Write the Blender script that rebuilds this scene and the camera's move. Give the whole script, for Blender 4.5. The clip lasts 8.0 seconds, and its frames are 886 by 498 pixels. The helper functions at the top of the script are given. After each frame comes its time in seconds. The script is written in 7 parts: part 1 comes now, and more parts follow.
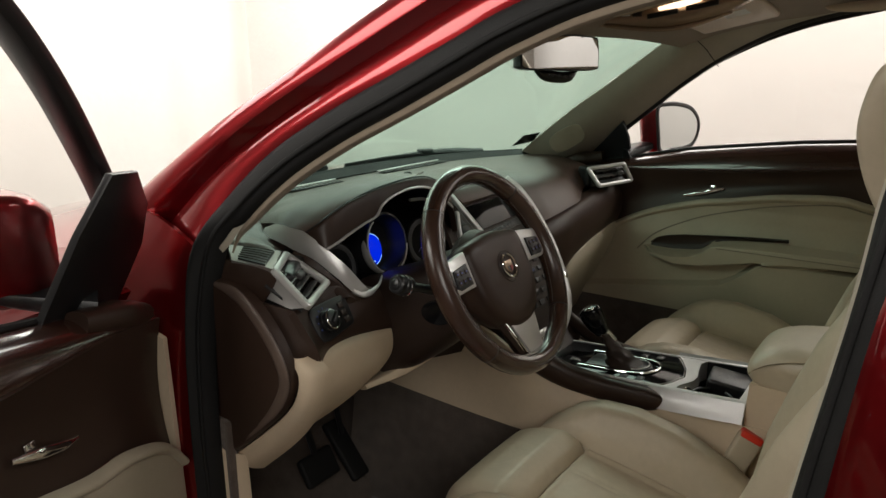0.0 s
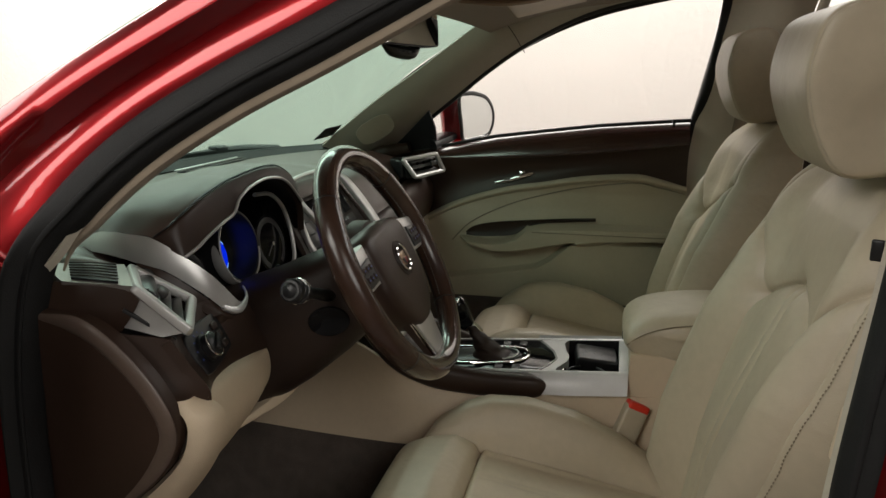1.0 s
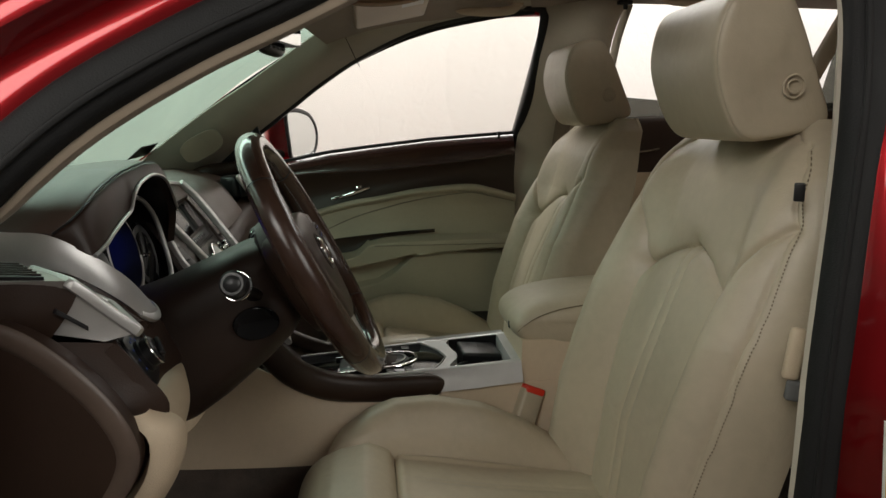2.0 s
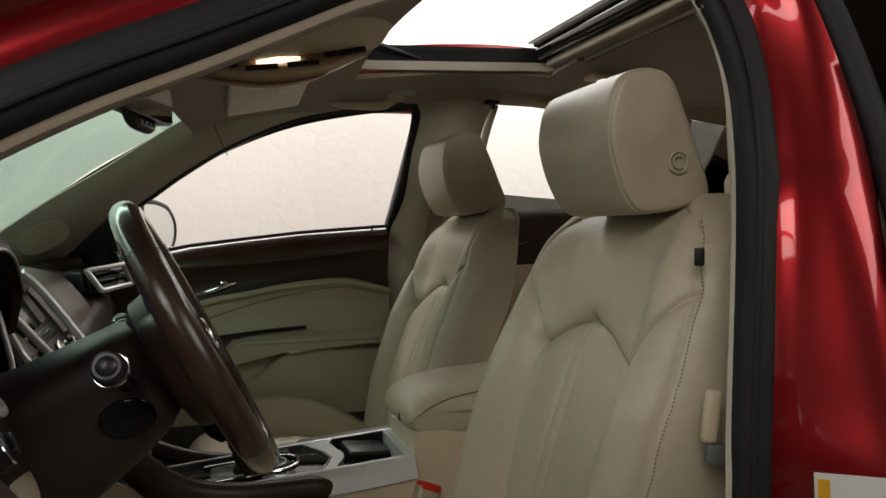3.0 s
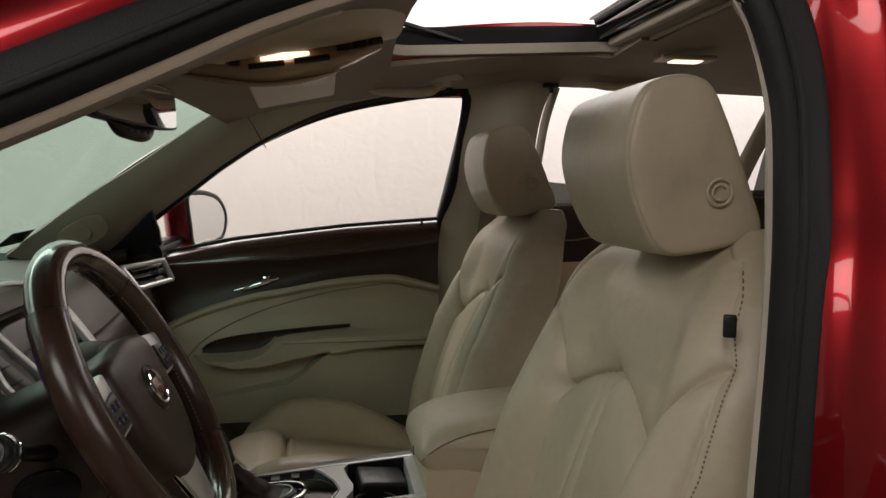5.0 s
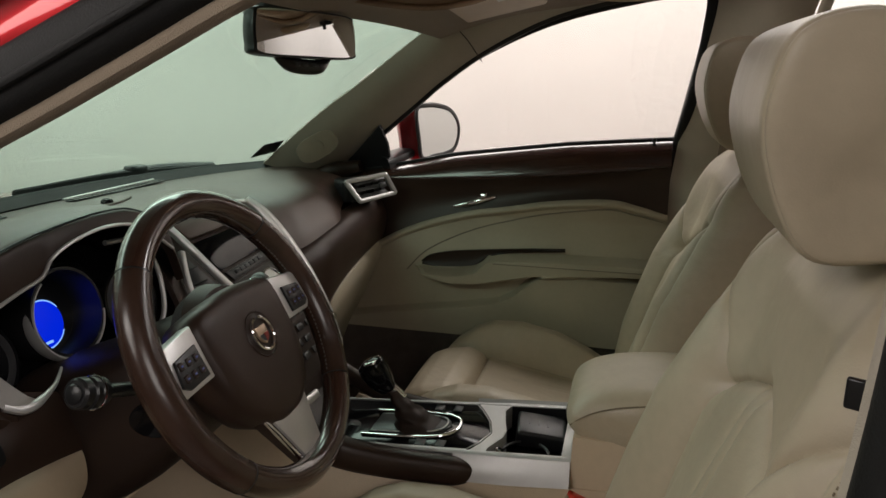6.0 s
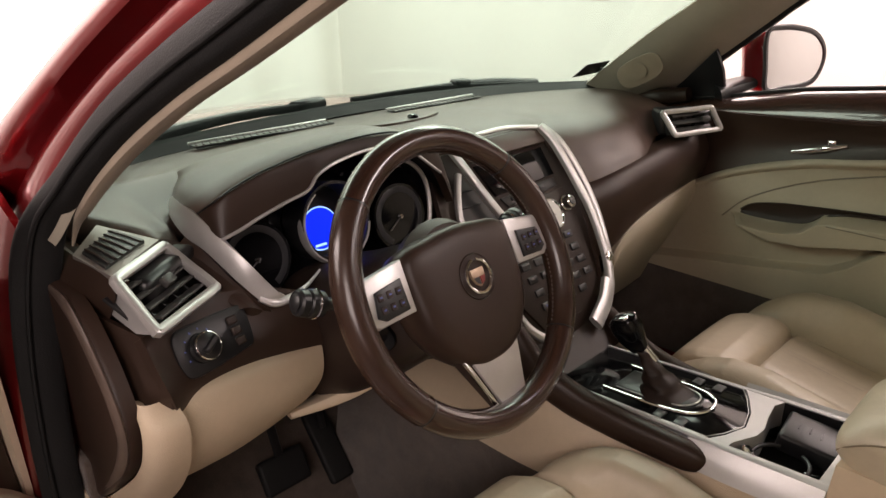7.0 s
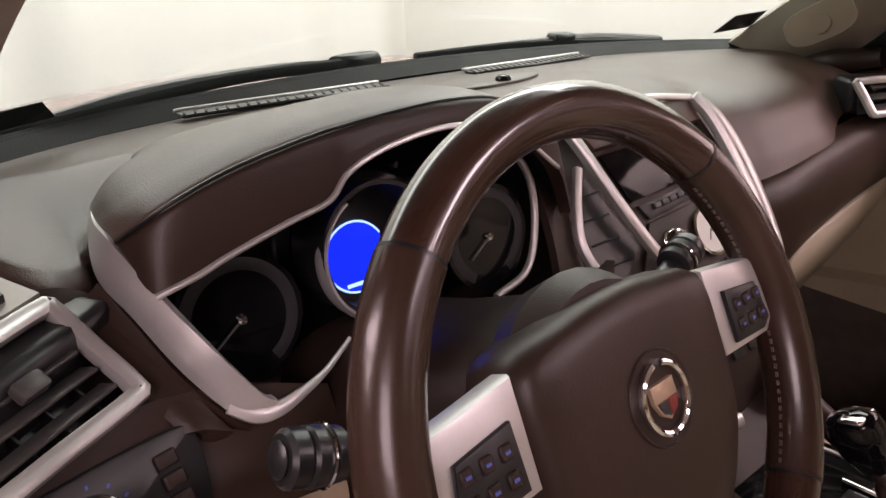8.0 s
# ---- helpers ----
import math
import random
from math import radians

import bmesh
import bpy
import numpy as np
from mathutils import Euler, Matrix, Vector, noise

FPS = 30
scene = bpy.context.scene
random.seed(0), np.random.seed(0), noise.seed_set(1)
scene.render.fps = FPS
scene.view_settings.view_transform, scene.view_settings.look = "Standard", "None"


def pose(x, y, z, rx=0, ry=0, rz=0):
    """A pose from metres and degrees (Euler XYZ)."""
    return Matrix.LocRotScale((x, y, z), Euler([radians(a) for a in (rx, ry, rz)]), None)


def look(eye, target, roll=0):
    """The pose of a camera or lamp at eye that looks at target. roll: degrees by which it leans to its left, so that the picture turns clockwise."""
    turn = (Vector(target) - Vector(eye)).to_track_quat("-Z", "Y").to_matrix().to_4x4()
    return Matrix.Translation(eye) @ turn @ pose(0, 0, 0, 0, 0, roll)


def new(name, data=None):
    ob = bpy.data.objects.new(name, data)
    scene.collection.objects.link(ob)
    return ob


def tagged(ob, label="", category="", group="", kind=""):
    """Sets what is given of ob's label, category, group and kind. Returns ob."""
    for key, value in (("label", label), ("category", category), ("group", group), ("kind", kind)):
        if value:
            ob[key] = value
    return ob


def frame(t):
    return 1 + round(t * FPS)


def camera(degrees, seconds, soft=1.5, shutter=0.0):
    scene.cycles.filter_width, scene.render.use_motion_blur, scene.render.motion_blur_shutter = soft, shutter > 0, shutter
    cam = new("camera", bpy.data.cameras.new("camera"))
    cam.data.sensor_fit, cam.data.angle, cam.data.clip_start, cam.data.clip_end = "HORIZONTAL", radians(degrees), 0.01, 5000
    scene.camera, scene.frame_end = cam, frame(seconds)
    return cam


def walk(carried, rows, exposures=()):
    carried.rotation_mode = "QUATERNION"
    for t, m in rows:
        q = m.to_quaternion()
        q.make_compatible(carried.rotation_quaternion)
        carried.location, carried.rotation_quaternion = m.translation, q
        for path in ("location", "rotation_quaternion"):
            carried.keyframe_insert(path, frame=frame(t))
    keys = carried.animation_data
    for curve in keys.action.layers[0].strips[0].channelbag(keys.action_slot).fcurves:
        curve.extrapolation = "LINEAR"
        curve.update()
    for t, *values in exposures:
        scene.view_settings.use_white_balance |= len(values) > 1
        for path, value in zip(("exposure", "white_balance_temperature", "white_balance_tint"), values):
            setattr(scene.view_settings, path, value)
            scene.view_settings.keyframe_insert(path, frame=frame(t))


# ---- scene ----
cam = camera(64.2, 8.0)
PATH = [
    (0, (-1.392, -0.597, 1.386), (0.174, 0.539, 0.878), -0.5),
    (0.5, (-1.37, -0.45, 1.35), (0.347, 0.438, 0.836), -0.4),
    (1, (-1.366, -0.304, 1.318), (0.52, 0.155, 0.835), -0.2),
    (1.5, (-1.395, -0.155, 1.269), (0.549, -0.036, 0.81), -0.3),
    (2, (-1.373, -0.065, 1.234), (0.582, -0.272, 0.866), -0.3),
    (2.2, (-1.357, -0.043, 1.214), (0.59, -0.386, 0.915), -0.1),
    (3.3, (-1.307, -0.004, 1.181), (0.578, -0.672, 1.166), -0.3),
    (3.5, (-1.304, -0.006, 1.181), (0.583, -0.669, 1.205), -0.4),
    (4, (-1.269, -0.037, 1.189), (0.621, -0.689, 1.232), -0.3),
    (5.3, (-1.168, -0.247, 1.306), (0.808, -0.373, 1.021), 0.2),
    (5.5, (-1.139, -0.29, 1.325), (0.83, -0.244, 0.976), 0.2),
    (6, (-1.083, -0.412, 1.35), (0.791, 0.09, 0.861), -0.0),
    (6.5, (-1.018, -0.513, 1.376), (0.558, 0.551, 0.756), -0.2),
    (7, (-0.949, -0.518, 1.387), (0.361, 0.803, 0.652), -0.3),
    (7.5, (-0.854, -0.367, 1.342), (0.361, 1.018, 0.563), -0.3),
    (8, (-0.69, -0.18, 1.288), (0.48, 1.232, 0.49), -0.2),
]
EXPOSURES = [(0.0, -0.26, 6400, 9), (2.0, -0.36, 6300, 8), (3.4, -0.60, 6300, 9), (4.2, -0.64, 6300, 11), (5.5, -0.50, 6400, 14), (6.0, -0.36, 6400, 13), (6.5, 0.06, 6600, 16), (7.0, 0.50, 6900, 26), (7.5, 0.66, 6900, 38), (8.0, 0.6, 6800, 44)]
walk(cam, [(t, look(eye, target, roll)) for t, eye, target, roll in PATH], EXPOSURES)

# ---- light ----
world = bpy.data.worlds.new("studio_air")
scene.world = world
world.use_nodes = True
world.node_tree.nodes["Background"].inputs[0].default_value = (1.0, 0.97, 0.93, 1)
world.node_tree.nodes["Background"].inputs[1].default_value = 0.05


# area lamps out of view, placed to light the cabin and curtains
def area_lamp(x, y, z, sx, sy, watts, colour=(1.0, 0.95, 0.89), aim=None):
    data = bpy.data.lights.new("unseen_lamp", "AREA")
    data.shape, data.size, data.size_y, data.energy, data.color = "RECTANGLE", sx, sy, watts, colour
    ob = new("unseen_lamp", data)
    ob.matrix_world = look((x, y, z), aim or (x, y + 0.001, 0))
    return ob


area_lamp(2.2, -0.9, 3.05, 1.0, 8.4, 285)
area_lamp(0.0, 3.5, 3.05, 4.5, 1.4, 135)
# added pair that brightens the driver side; no known lamps stand here
area_lamp(-2.7, -1.9, 3.05, 1.6, 2.4, 66, (1.0, 0.94, 0.86), (-0.5, 0.2, 0.7))
area_lamp(-2.7, 1.1, 3.05, 1.6, 2.2, 98, (1.0, 0.94, 0.86), (-0.5, -0.2, 0.8))
area_lamp(0.3, -2.6, 3.05, 2.0, 0.5, 30)


# ---- materials ----
def material(name, colour, rough=0.5, metal=0.0, coat=0.0, vary=0.12, scale=8.0, bump=0.0, bump_scale=300.0, streak=None, sheen=0.0, spec=0.5, emit=None, crease=0.0):
    """A principled surface with colour variation at two scales and a fine relief."""
    m = bpy.data.materials.new(name)
    m.use_nodes = True
    nt = m.node_tree
    b = nt.nodes["Principled BSDF"]
    co = nt.nodes.new("ShaderNodeTexCoord")
    big = nt.nodes.new("ShaderNodeTexNoise")
    big.inputs["Scale"].default_value, big.inputs["Detail"].default_value = scale, 4
    fine = nt.nodes.new("ShaderNodeTexNoise")
    fine.inputs["Scale"].default_value, fine.inputs["Detail"].default_value = scale * 12, 3
    nt.links.new(co.outputs["Object"], fine.inputs["Vector"])
    if streak:
        mp = nt.nodes.new("ShaderNodeMapping")
        mp.inputs["Scale"].default_value = streak
        nt.links.new(co.outputs["Object"], mp.inputs["Vector"])
        nt.links.new(mp.outputs["Vector"], big.inputs["Vector"])
    else:
        nt.links.new(co.outputs["Object"], big.inputs["Vector"])
    add = nt.nodes.new("ShaderNodeMath")
    add.operation = "MULTIPLY_ADD"
    add.inputs[1].default_value = 0.35
    nt.links.new(fine.outputs["Fac"], add.inputs[0])
    nt.links.new(big.outputs["Fac"], add.inputs[2])
    ramp = nt.nodes.new("ShaderNodeValToRGB")
    lo, hi = [max(0.0, c * (1 - vary)) for c in colour], [min(1.0, c * (1 + vary)) for c in colour]
    ramp.color_ramp.elements[0].position, ramp.color_ramp.elements[1].position = 0.45, 0.9
    ramp.color_ramp.elements[0].color, ramp.color_ramp.elements[1].color = (*lo, 1), (*hi, 1)
    nt.links.new(add.outputs[0], ramp.inputs["Fac"])
    nt.links.new(ramp.outputs["Color"], b.inputs["Base Color"])
    rr = nt.nodes.new("ShaderNodeMapRange")
    rr.inputs["To Min"].default_value, rr.inputs["To Max"].default_value = rough * 0.85, min(1.0, rough * 1.15)
    nt.links.new(big.outputs["Fac"], rr.inputs["Value"])
    nt.links.new(rr.outputs["Result"], b.inputs["Roughness"])
    b.inputs["Metallic"].default_value = metal
    b.inputs["Specular IOR Level"].default_value = spec
    b.inputs["Coat Weight"].default_value = coat
    b.inputs["Coat Roughness"].default_value = 0.04
    b.inputs["Sheen Weight"].default_value = sheen
    if bump:
        relief = nt.nodes.new("ShaderNodeTexVoronoi")
        relief.inputs["Scale"].default_value = bump_scale
        nt.links.new(co.outputs["Object"], relief.inputs["Vector"])
        bp = nt.nodes.new("ShaderNodeBump")
        bp.inputs["Strength"].default_value, bp.inputs["Distance"].default_value = bump, 0.001
        nt.links.new(relief.outputs["Distance"], bp.inputs["Height"])
        nt.links.new(bp.outputs["Normal"], b.inputs["Normal"])
    if crease:
        fold = nt.nodes.new("ShaderNodeTexNoise")
        fold.inputs["Scale"].default_value, fold.inputs["Detail"].default_value = 16.0, 5
        fold.inputs["Distortion"].default_value = 0.8
        nt.links.new(co.outputs["Object"], fold.inputs["Vector"])
        soft = nt.nodes.new("ShaderNodeBump")
        soft.inputs["Strength"].default_value, soft.inputs["Distance"].default_value = crease, 0.006
        nt.links.new(fold.outputs["Fac"], soft.inputs["Height"])
        nt.links.new(soft.outputs["Normal"], bp.inputs["Normal"])
    if emit:
        b.inputs["Emission Color"].default_value, b.inputs["Emission Strength"].default_value = (*emit[:3], 1), emit[3]
    return m


def clear_glass(name, tint):
    m = bpy.data.materials.new(name)
    m.use_nodes = True
    nt = m.node_tree
    nt.nodes.remove(nt.nodes["Principled BSDF"])
    see = nt.nodes.new("ShaderNodeBsdfTransparent")
    see.inputs[0].default_value = (*tint, 1)
    shine = nt.nodes.new("ShaderNodeBsdfGlossy")
    shine.inputs["Roughness"].default_value = 0.01
    fres = nt.nodes.new("ShaderNodeLayerWeight")
    fres.inputs["Blend"].default_value = 0.5
    power = nt.nodes.new("ShaderNodeMath")
    power.operation = "POWER"
    power.inputs[1].default_value = 5.0
    nt.links.new(fres.outputs["Facing"], power.inputs[0])
    gloss = nt.nodes.new("ShaderNodeMath")
    gloss.operation = "MULTIPLY_ADD"
    gloss.inputs[1].default_value, gloss.inputs[2].default_value = 0.6, 0.03
    nt.links.new(power.outputs[0], gloss.inputs[0])
    mix = nt.nodes.new("ShaderNodeMixShader")
    nt.links.new(gloss.outputs[0], mix.inputs[0])
    nt.links.new(see.outputs[0], mix.inputs[1])
    nt.links.new(shine.outputs[0], mix.inputs[2])
    nt.links.new(mix.outputs[0], nt.nodes["Material Output"].inputs[0])
    return m


LEATHER = material("cashmere_leather", (0.47, 0.40, 0.295), 0.40, vary=0.10, scale=5, bump=0.10, bump_scale=520, crease=0.35)
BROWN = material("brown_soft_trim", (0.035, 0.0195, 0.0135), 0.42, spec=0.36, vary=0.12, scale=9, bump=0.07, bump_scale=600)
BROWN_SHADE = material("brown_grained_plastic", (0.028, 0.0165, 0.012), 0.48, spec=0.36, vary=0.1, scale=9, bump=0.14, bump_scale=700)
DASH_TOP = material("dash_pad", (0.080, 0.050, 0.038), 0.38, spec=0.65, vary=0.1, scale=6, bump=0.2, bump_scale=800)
WHEEL_LEATHER = material("wheel_leather", (0.042, 0.022, 0.015), 0.26, vary=0.15, scale=20, bump=0.05, bump_scale=1500, coat=0.15)
WOOD = material("dark_wood_veneer", (0.036, 0.015, 0.010), 0.25, coat=0.8, vary=0.35, scale=10, streak=(3, 30, 30))
SILVER = material("satin_silver_trim", (0.60, 0.59, 0.58), 0.36, metal=0.6, vary=0.05, scale=30)
SILVER_PAINT = material("silver_paint", (0.60, 0.59, 0.59), 0.36, metal=0.25, vary=0.04, scale=30)
CHROME = material("chrome", (0.8, 0.8, 0.8), 0.08, metal=1.0, vary=0.03)
RED = material("red_paint", (0.25, 0.006, 0.009), 0.30, metal=0.85, coat=0.9, vary=0.08, scale=3)
RUBBER = material("black_rubber", (0.012, 0.012, 0.012), 0.6, spec=0.25, vary=0.15, scale=14, bump=0.2, bump_scale=500)
BLACK = material("black_plastic", (0.012, 0.012, 0.013), 0.35, vary=0.15, scale=20)
GLOSS_BLACK = material("gloss_black_panel", (0.005, 0.005, 0.006), 0.09, vary=0.2, scale=20, spec=0.28)
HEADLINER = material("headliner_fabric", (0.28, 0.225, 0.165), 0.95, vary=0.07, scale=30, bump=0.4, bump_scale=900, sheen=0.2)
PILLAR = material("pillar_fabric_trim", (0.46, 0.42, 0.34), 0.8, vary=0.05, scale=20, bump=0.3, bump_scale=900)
TRIM = material("beige_moulded_trim", (0.60, 0.485, 0.35), 0.5, vary=0.06, scale=8, bump=0.3, bump_scale=650)
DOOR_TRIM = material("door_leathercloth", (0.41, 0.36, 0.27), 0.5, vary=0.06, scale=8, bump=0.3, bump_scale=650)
CARPET = material("brown_carpet", (0.085, 0.062, 0.048), 1.0, vary=0.3, scale=30, bump=1.0, bump_scale=700, sheen=0.3)
BELT = material("grey_beige_webbing", (0.22, 0.19, 0.15), 0.8, vary=0.1, scale=60, bump=0.5, bump_scale=1200)
STITCH = material("tan_thread", (0.22, 0.175, 0.12), 0.8, vary=0.1, scale=60)
BLUE = material("blue_display", (0.0, 0.01, 0.3), 0.2, vary=0.05, emit=(0.0, 0.025, 1.0, 0.8))
CYAN = material("pale_blue_light", (0.1, 0.2, 0.5), 0.3, vary=0.05, emit=(0.25, 0.5, 1.0, 1.3))
DIM_BLUE = material("dim_blue_marking", (0.05, 0.07, 0.2), 0.4, vary=0.05, emit=(0.12, 0.2, 0.8, 0.10))
WARM_LENS = material("dome_lamp_lens", (0.9, 0.8, 0.65), 0.3, vary=0.03, emit=(1.0, 0.78, 0.55, 2.4))
DIAL = material("grey_dial_face", (0.028, 0.028, 0.031), 0.4, vary=0.1)
PAPER = material("white_label", (0.8, 0.79, 0.75), 0.6, vary=0.04)
YELLOW = material("yellow_label", (0.8, 0.42, 0.02), 0.5, vary=0.05)
INK = material("grey_print", (0.12, 0.12, 0.12), 0.6, vary=0.1)
REDPLASTIC = material("red_plastic", (0.65, 0.035, 0.015), 0.4, vary=0.05)
GOLD = material("bronze_tint", (0.52, 0.38, 0.27), 0.26, metal=0.4, vary=0.1)
MAROON = material("dull_red_enamel", (0.22, 0.03, 0.025), 0.35, vary=0.1)
MIRROR = material("mirror_silvering", (0.85, 0.86, 0.86), 0.02, metal=1.0, vary=0.01)
GLASS = clear_glass("windshield_glass", (0.67, 0.79, 0.74))
SIDE_GLASS = clear_glass("door_glass", (0.97, 0.97, 0.96))
DARK_GLASS = clear_glass("privacy_glass", (0.32, 0.32, 0.30))
WALL = material("white_curtain_cloth", (0.84, 0.80, 0.76), 0.9, vary=0.03, scale=1.5, bump=0.02, bump_scale=300, crease=0.5)
CEIL = material("dark_ceiling_cloth", (0.14, 0.12, 0.10), 0.9, vary=0.03, scale=1.2)
DARK_WALL = material("dark_hall_wall", (0.15, 0.13, 0.11), 0.8, vary=0.2, scale=1.2)
TAUPE = material("taupe_satin_trim", (0.30, 0.27, 0.25), 0.42, metal=0.6, vary=0.06, scale=20)
# paler brown that stands for light caught on the end panel's bevel
BEVEL = material("brown_edge_highlight", (0.11, 0.078, 0.062), 0.36, vary=0.12, scale=20)
SLAT = material("grey_slat_plastic", (0.055, 0.052, 0.05), 0.38, vary=0.1, scale=20)
CONCRETE = material("painted_concrete", (0.17, 0.165, 0.16), 0.5, vary=0.1, scale=2.5, bump=0.2, bump_scale=90)


# ---- mesh helpers ----
def spline(pts, n, closed=False):
    """n points on a smooth curve through pts."""
    P = [np.array(p, float) for p in pts]
    m = len(P)
    out = []
    span = m if closed else m - 1
    for i in range(n):
        s = i * span / (n if closed else n - 1)
        k = min(int(s), span - 1)
        f = s - k
        if closed:
            a, b, c, d = (P[(k + j) % m] for j in (-1, 0, 1, 2))
        else:
            b, c = P[k], P[k + 1]
            a = P[k - 1] if k else 2 * b - c
            d = P[k + 2] if k + 2 < m else 2 * c - b
        out.append(0.5 * (2 * b + (c - a) * f + (2 * a - 5 * b + 4 * c - d) * f * f + (3 * b - a - 3 * c + d) * f ** 3))
    return np.array(out)


def mesh_of(verts, faces):
    me = bpy.data.meshes.new("shape")
    me.from_pydata([tuple(float(c) for c in v) for v in verts], [], faces)
    me.validate()
    return me


def loft(rings, closed=True, caps=True):
    """Skin through rings of equally many points; closed: each ring is a loop."""
    R = [np.array(r, float) for r in rings]
    n, m = len(R[0]), len(R)
    verts = [v for r in R for v in r]
    faces = []
    for i in range(m - 1):
        for j in range(n if closed else n - 1):
            k = (j + 1) % n
            faces.append((i * n + j, i * n + k, (i + 1) * n + k, (i + 1) * n + j))
    if closed and caps:
        faces.append(tuple(range(n))[::-1])
        faces.append(tuple((m - 1) * n + j for j in range(n)))
    return mesh_of(verts, faces)


def sheet(rows, thick=0.006, mask=None):
    """A surface through rows of points, with a back at the given depth behind it. mask(i, j): leave that cell out."""
    G = np.array(rows, float)
    m, n = G.shape[:2]
    du = np.gradient(G, axis=1)
    dv = np.gradient(G, axis=0)
    N = np.cross(du, dv)
    N /= np.maximum(np.linalg.norm(N, axis=2, keepdims=True), 1e-9)
    B = G - N * thick
    verts = [*G.reshape(-1, 3), *B.reshape(-1, 3)]
    o = m * n
    cells = [(i, j) for i in range(m - 1) for j in range(n - 1) if not (mask and mask(i, j))]
    have = set(cells)
    faces = []
    for i, j in cells:
        a, b, c, d = i * n + j, i * n + j + 1, (i + 1) * n + j + 1, (i + 1) * n + j
        faces += [(a, b, c, d), (o + d, o + c, o + b, o + a)]
        for (p, q), nb in (((a, b), (i - 1, j)), ((b, c), (i, j + 1)), ((c, d), (i + 1, j)), ((d, a), (i, j - 1))):
            if nb not in have:
                faces.append((q, p, o + p, o + q))
    return mesh_of(verts, faces)


def patch(ctrl, nu=24, nv=24, thick=0.006, mask=None):
    """A smooth sheet through a grid of control points."""
    rows = [spline(r, nu) for r in ctrl]
    cols = [spline([r[j] for r in rows], nv) for j in range(nu)]
    return sheet([[cols[j][i] for j in range(nu)] for i in range(nv)], thick, mask)


def band(A, B, bulge=(0, 0, 0), n=40, k=8, thick=0.006, power=1.0):
    """A strip between two curves, arched by the vector bulge."""
    a, b, v = spline(A, n), spline(B, n), np.array(bulge, float)
    rows = []
    for i in range(k):
        f = i / (k - 1)
        rows.append(a * (1 - f) + b * f + v * math.sin(math.pi * f) ** power)
    return sheet(rows, thick)


def sweep(path, profile, n=40, closed=False, up=(0, 0, 1), sizes=None, smooth=True):
    """A profile of (side, up) pairs drawn along a path."""
    P = spline(path, n, closed) if smooth else np.array(path, float)
    n = len(P)
    T = np.roll(P, -1, 0) - np.roll(P, 1, 0)
    if not closed:
        T[0], T[-1] = P[1] - P[0], P[-1] - P[-2]
    rings = []
    for i in range(n):
        t = T[i] / np.linalg.norm(T[i])
        s = np.cross(t, up)
        s /= np.linalg.norm(s)
        w = np.cross(s, t)
        k = 1.0 if sizes is None else float(np.interp(i / (n - 1), np.linspace(0, 1, len(sizes)), sizes))
        rings.append([P[i] + k * (a * s + b * w) for a, b in profile])
    if closed:
        rings.append(rings[0])
    return loft(rings, True, not closed)


def oval(a, b, n=12, power=2.0):
    out = []
    for i in range(n):
        th = 2 * math.pi * i / n
        c, s = math.cos(th), math.sin(th)
        out.append((a * math.copysign(abs(c) ** (2 / power), c), b * math.copysign(abs(s) ** (2 / power), s)))
    return out


def slab(outline, depth, bevel=0.002, m=None, seg=2):
    """A plate from an outline of (u, v) pairs, from 0 to depth along w, its rims rounded; placed by m."""
    bm = bmesh.new()
    low = [bm.verts.new((u, v, 0)) for u, v in outline]
    face = bm.faces.new(low)
    ext = bmesh.ops.extrude_face_region(bm, geom=[face])
    top = [v for v in ext["geom"] if isinstance(v, bmesh.types.BMVert)]
    bmesh.ops.translate(bm, verts=top, vec=(0, 0, depth))
    bmesh.ops.recalc_face_normals(bm, faces=bm.faces)
    if bevel:
        rim = [e for e in bm.edges if all(v.co.z > depth * 0.5 for v in e.verts)] if depth > 0 else []
        bmesh.ops.bevel(bm, geom=rim, offset=bevel, segments=seg, affect="EDGES", profile=0.5)
    me = bpy.data.meshes.new("shape")
    bm.to_mesh(me)
    bm.free()
    if m is not None:
        me.transform(m)
    return me


def rbox(sx, sy, sz, r=0.005, m=None, seg=3):
    """A box with rounded edges, about its middle."""
    bm = bmesh.new()
    bmesh.ops.create_cube(bm, size=1.0)
    bmesh.ops.scale(bm, vec=(sx, sy, sz), verts=bm.verts)
    bmesh.ops.bevel(bm, geom=list(bm.edges), offset=min(r, 0.49 * min(sx, sy, sz)), segments=seg, affect="EDGES", profile=0.5)
    me = bpy.data.meshes.new("shape")
    bm.to_mesh(me)
    bm.free()
    if m is not None:
        me.transform(m)
    return me


def lathe(profile, n=32, m=None):
    """A turned piece from (radius, height) pairs."""
    rings = [[(r * math.cos(2 * math.pi * i / n), r * math.sin(2 * math.pi * i / n), h) for i in range(n)] for r, h in profile]
    me = loft(rings, True, True)
    if m is not None:
        me.transform(m)
    return me


def ring(R, r, n=48, k=10, m=None, start=0.0, end=360.0, r2=None):
    """A torus, or an arc of one, in the xy plane."""
    whole = end - start >= 360
    rings = []
    for i in range(n + 1):
        th = radians(start + (end - start) * i / n)
        rings.append([((R + r * math.cos(2 * math.pi * j / k)) * math.cos(th), (R + r * math.cos(2 * math.pi * j / k)) * math.sin(th), (r2 or r) * math.sin(2 * math.pi * j / k)) for j in range(k)])
    me = loft(rings, True, not whole)
    if m is not None:
        me.transform(m)
    return me


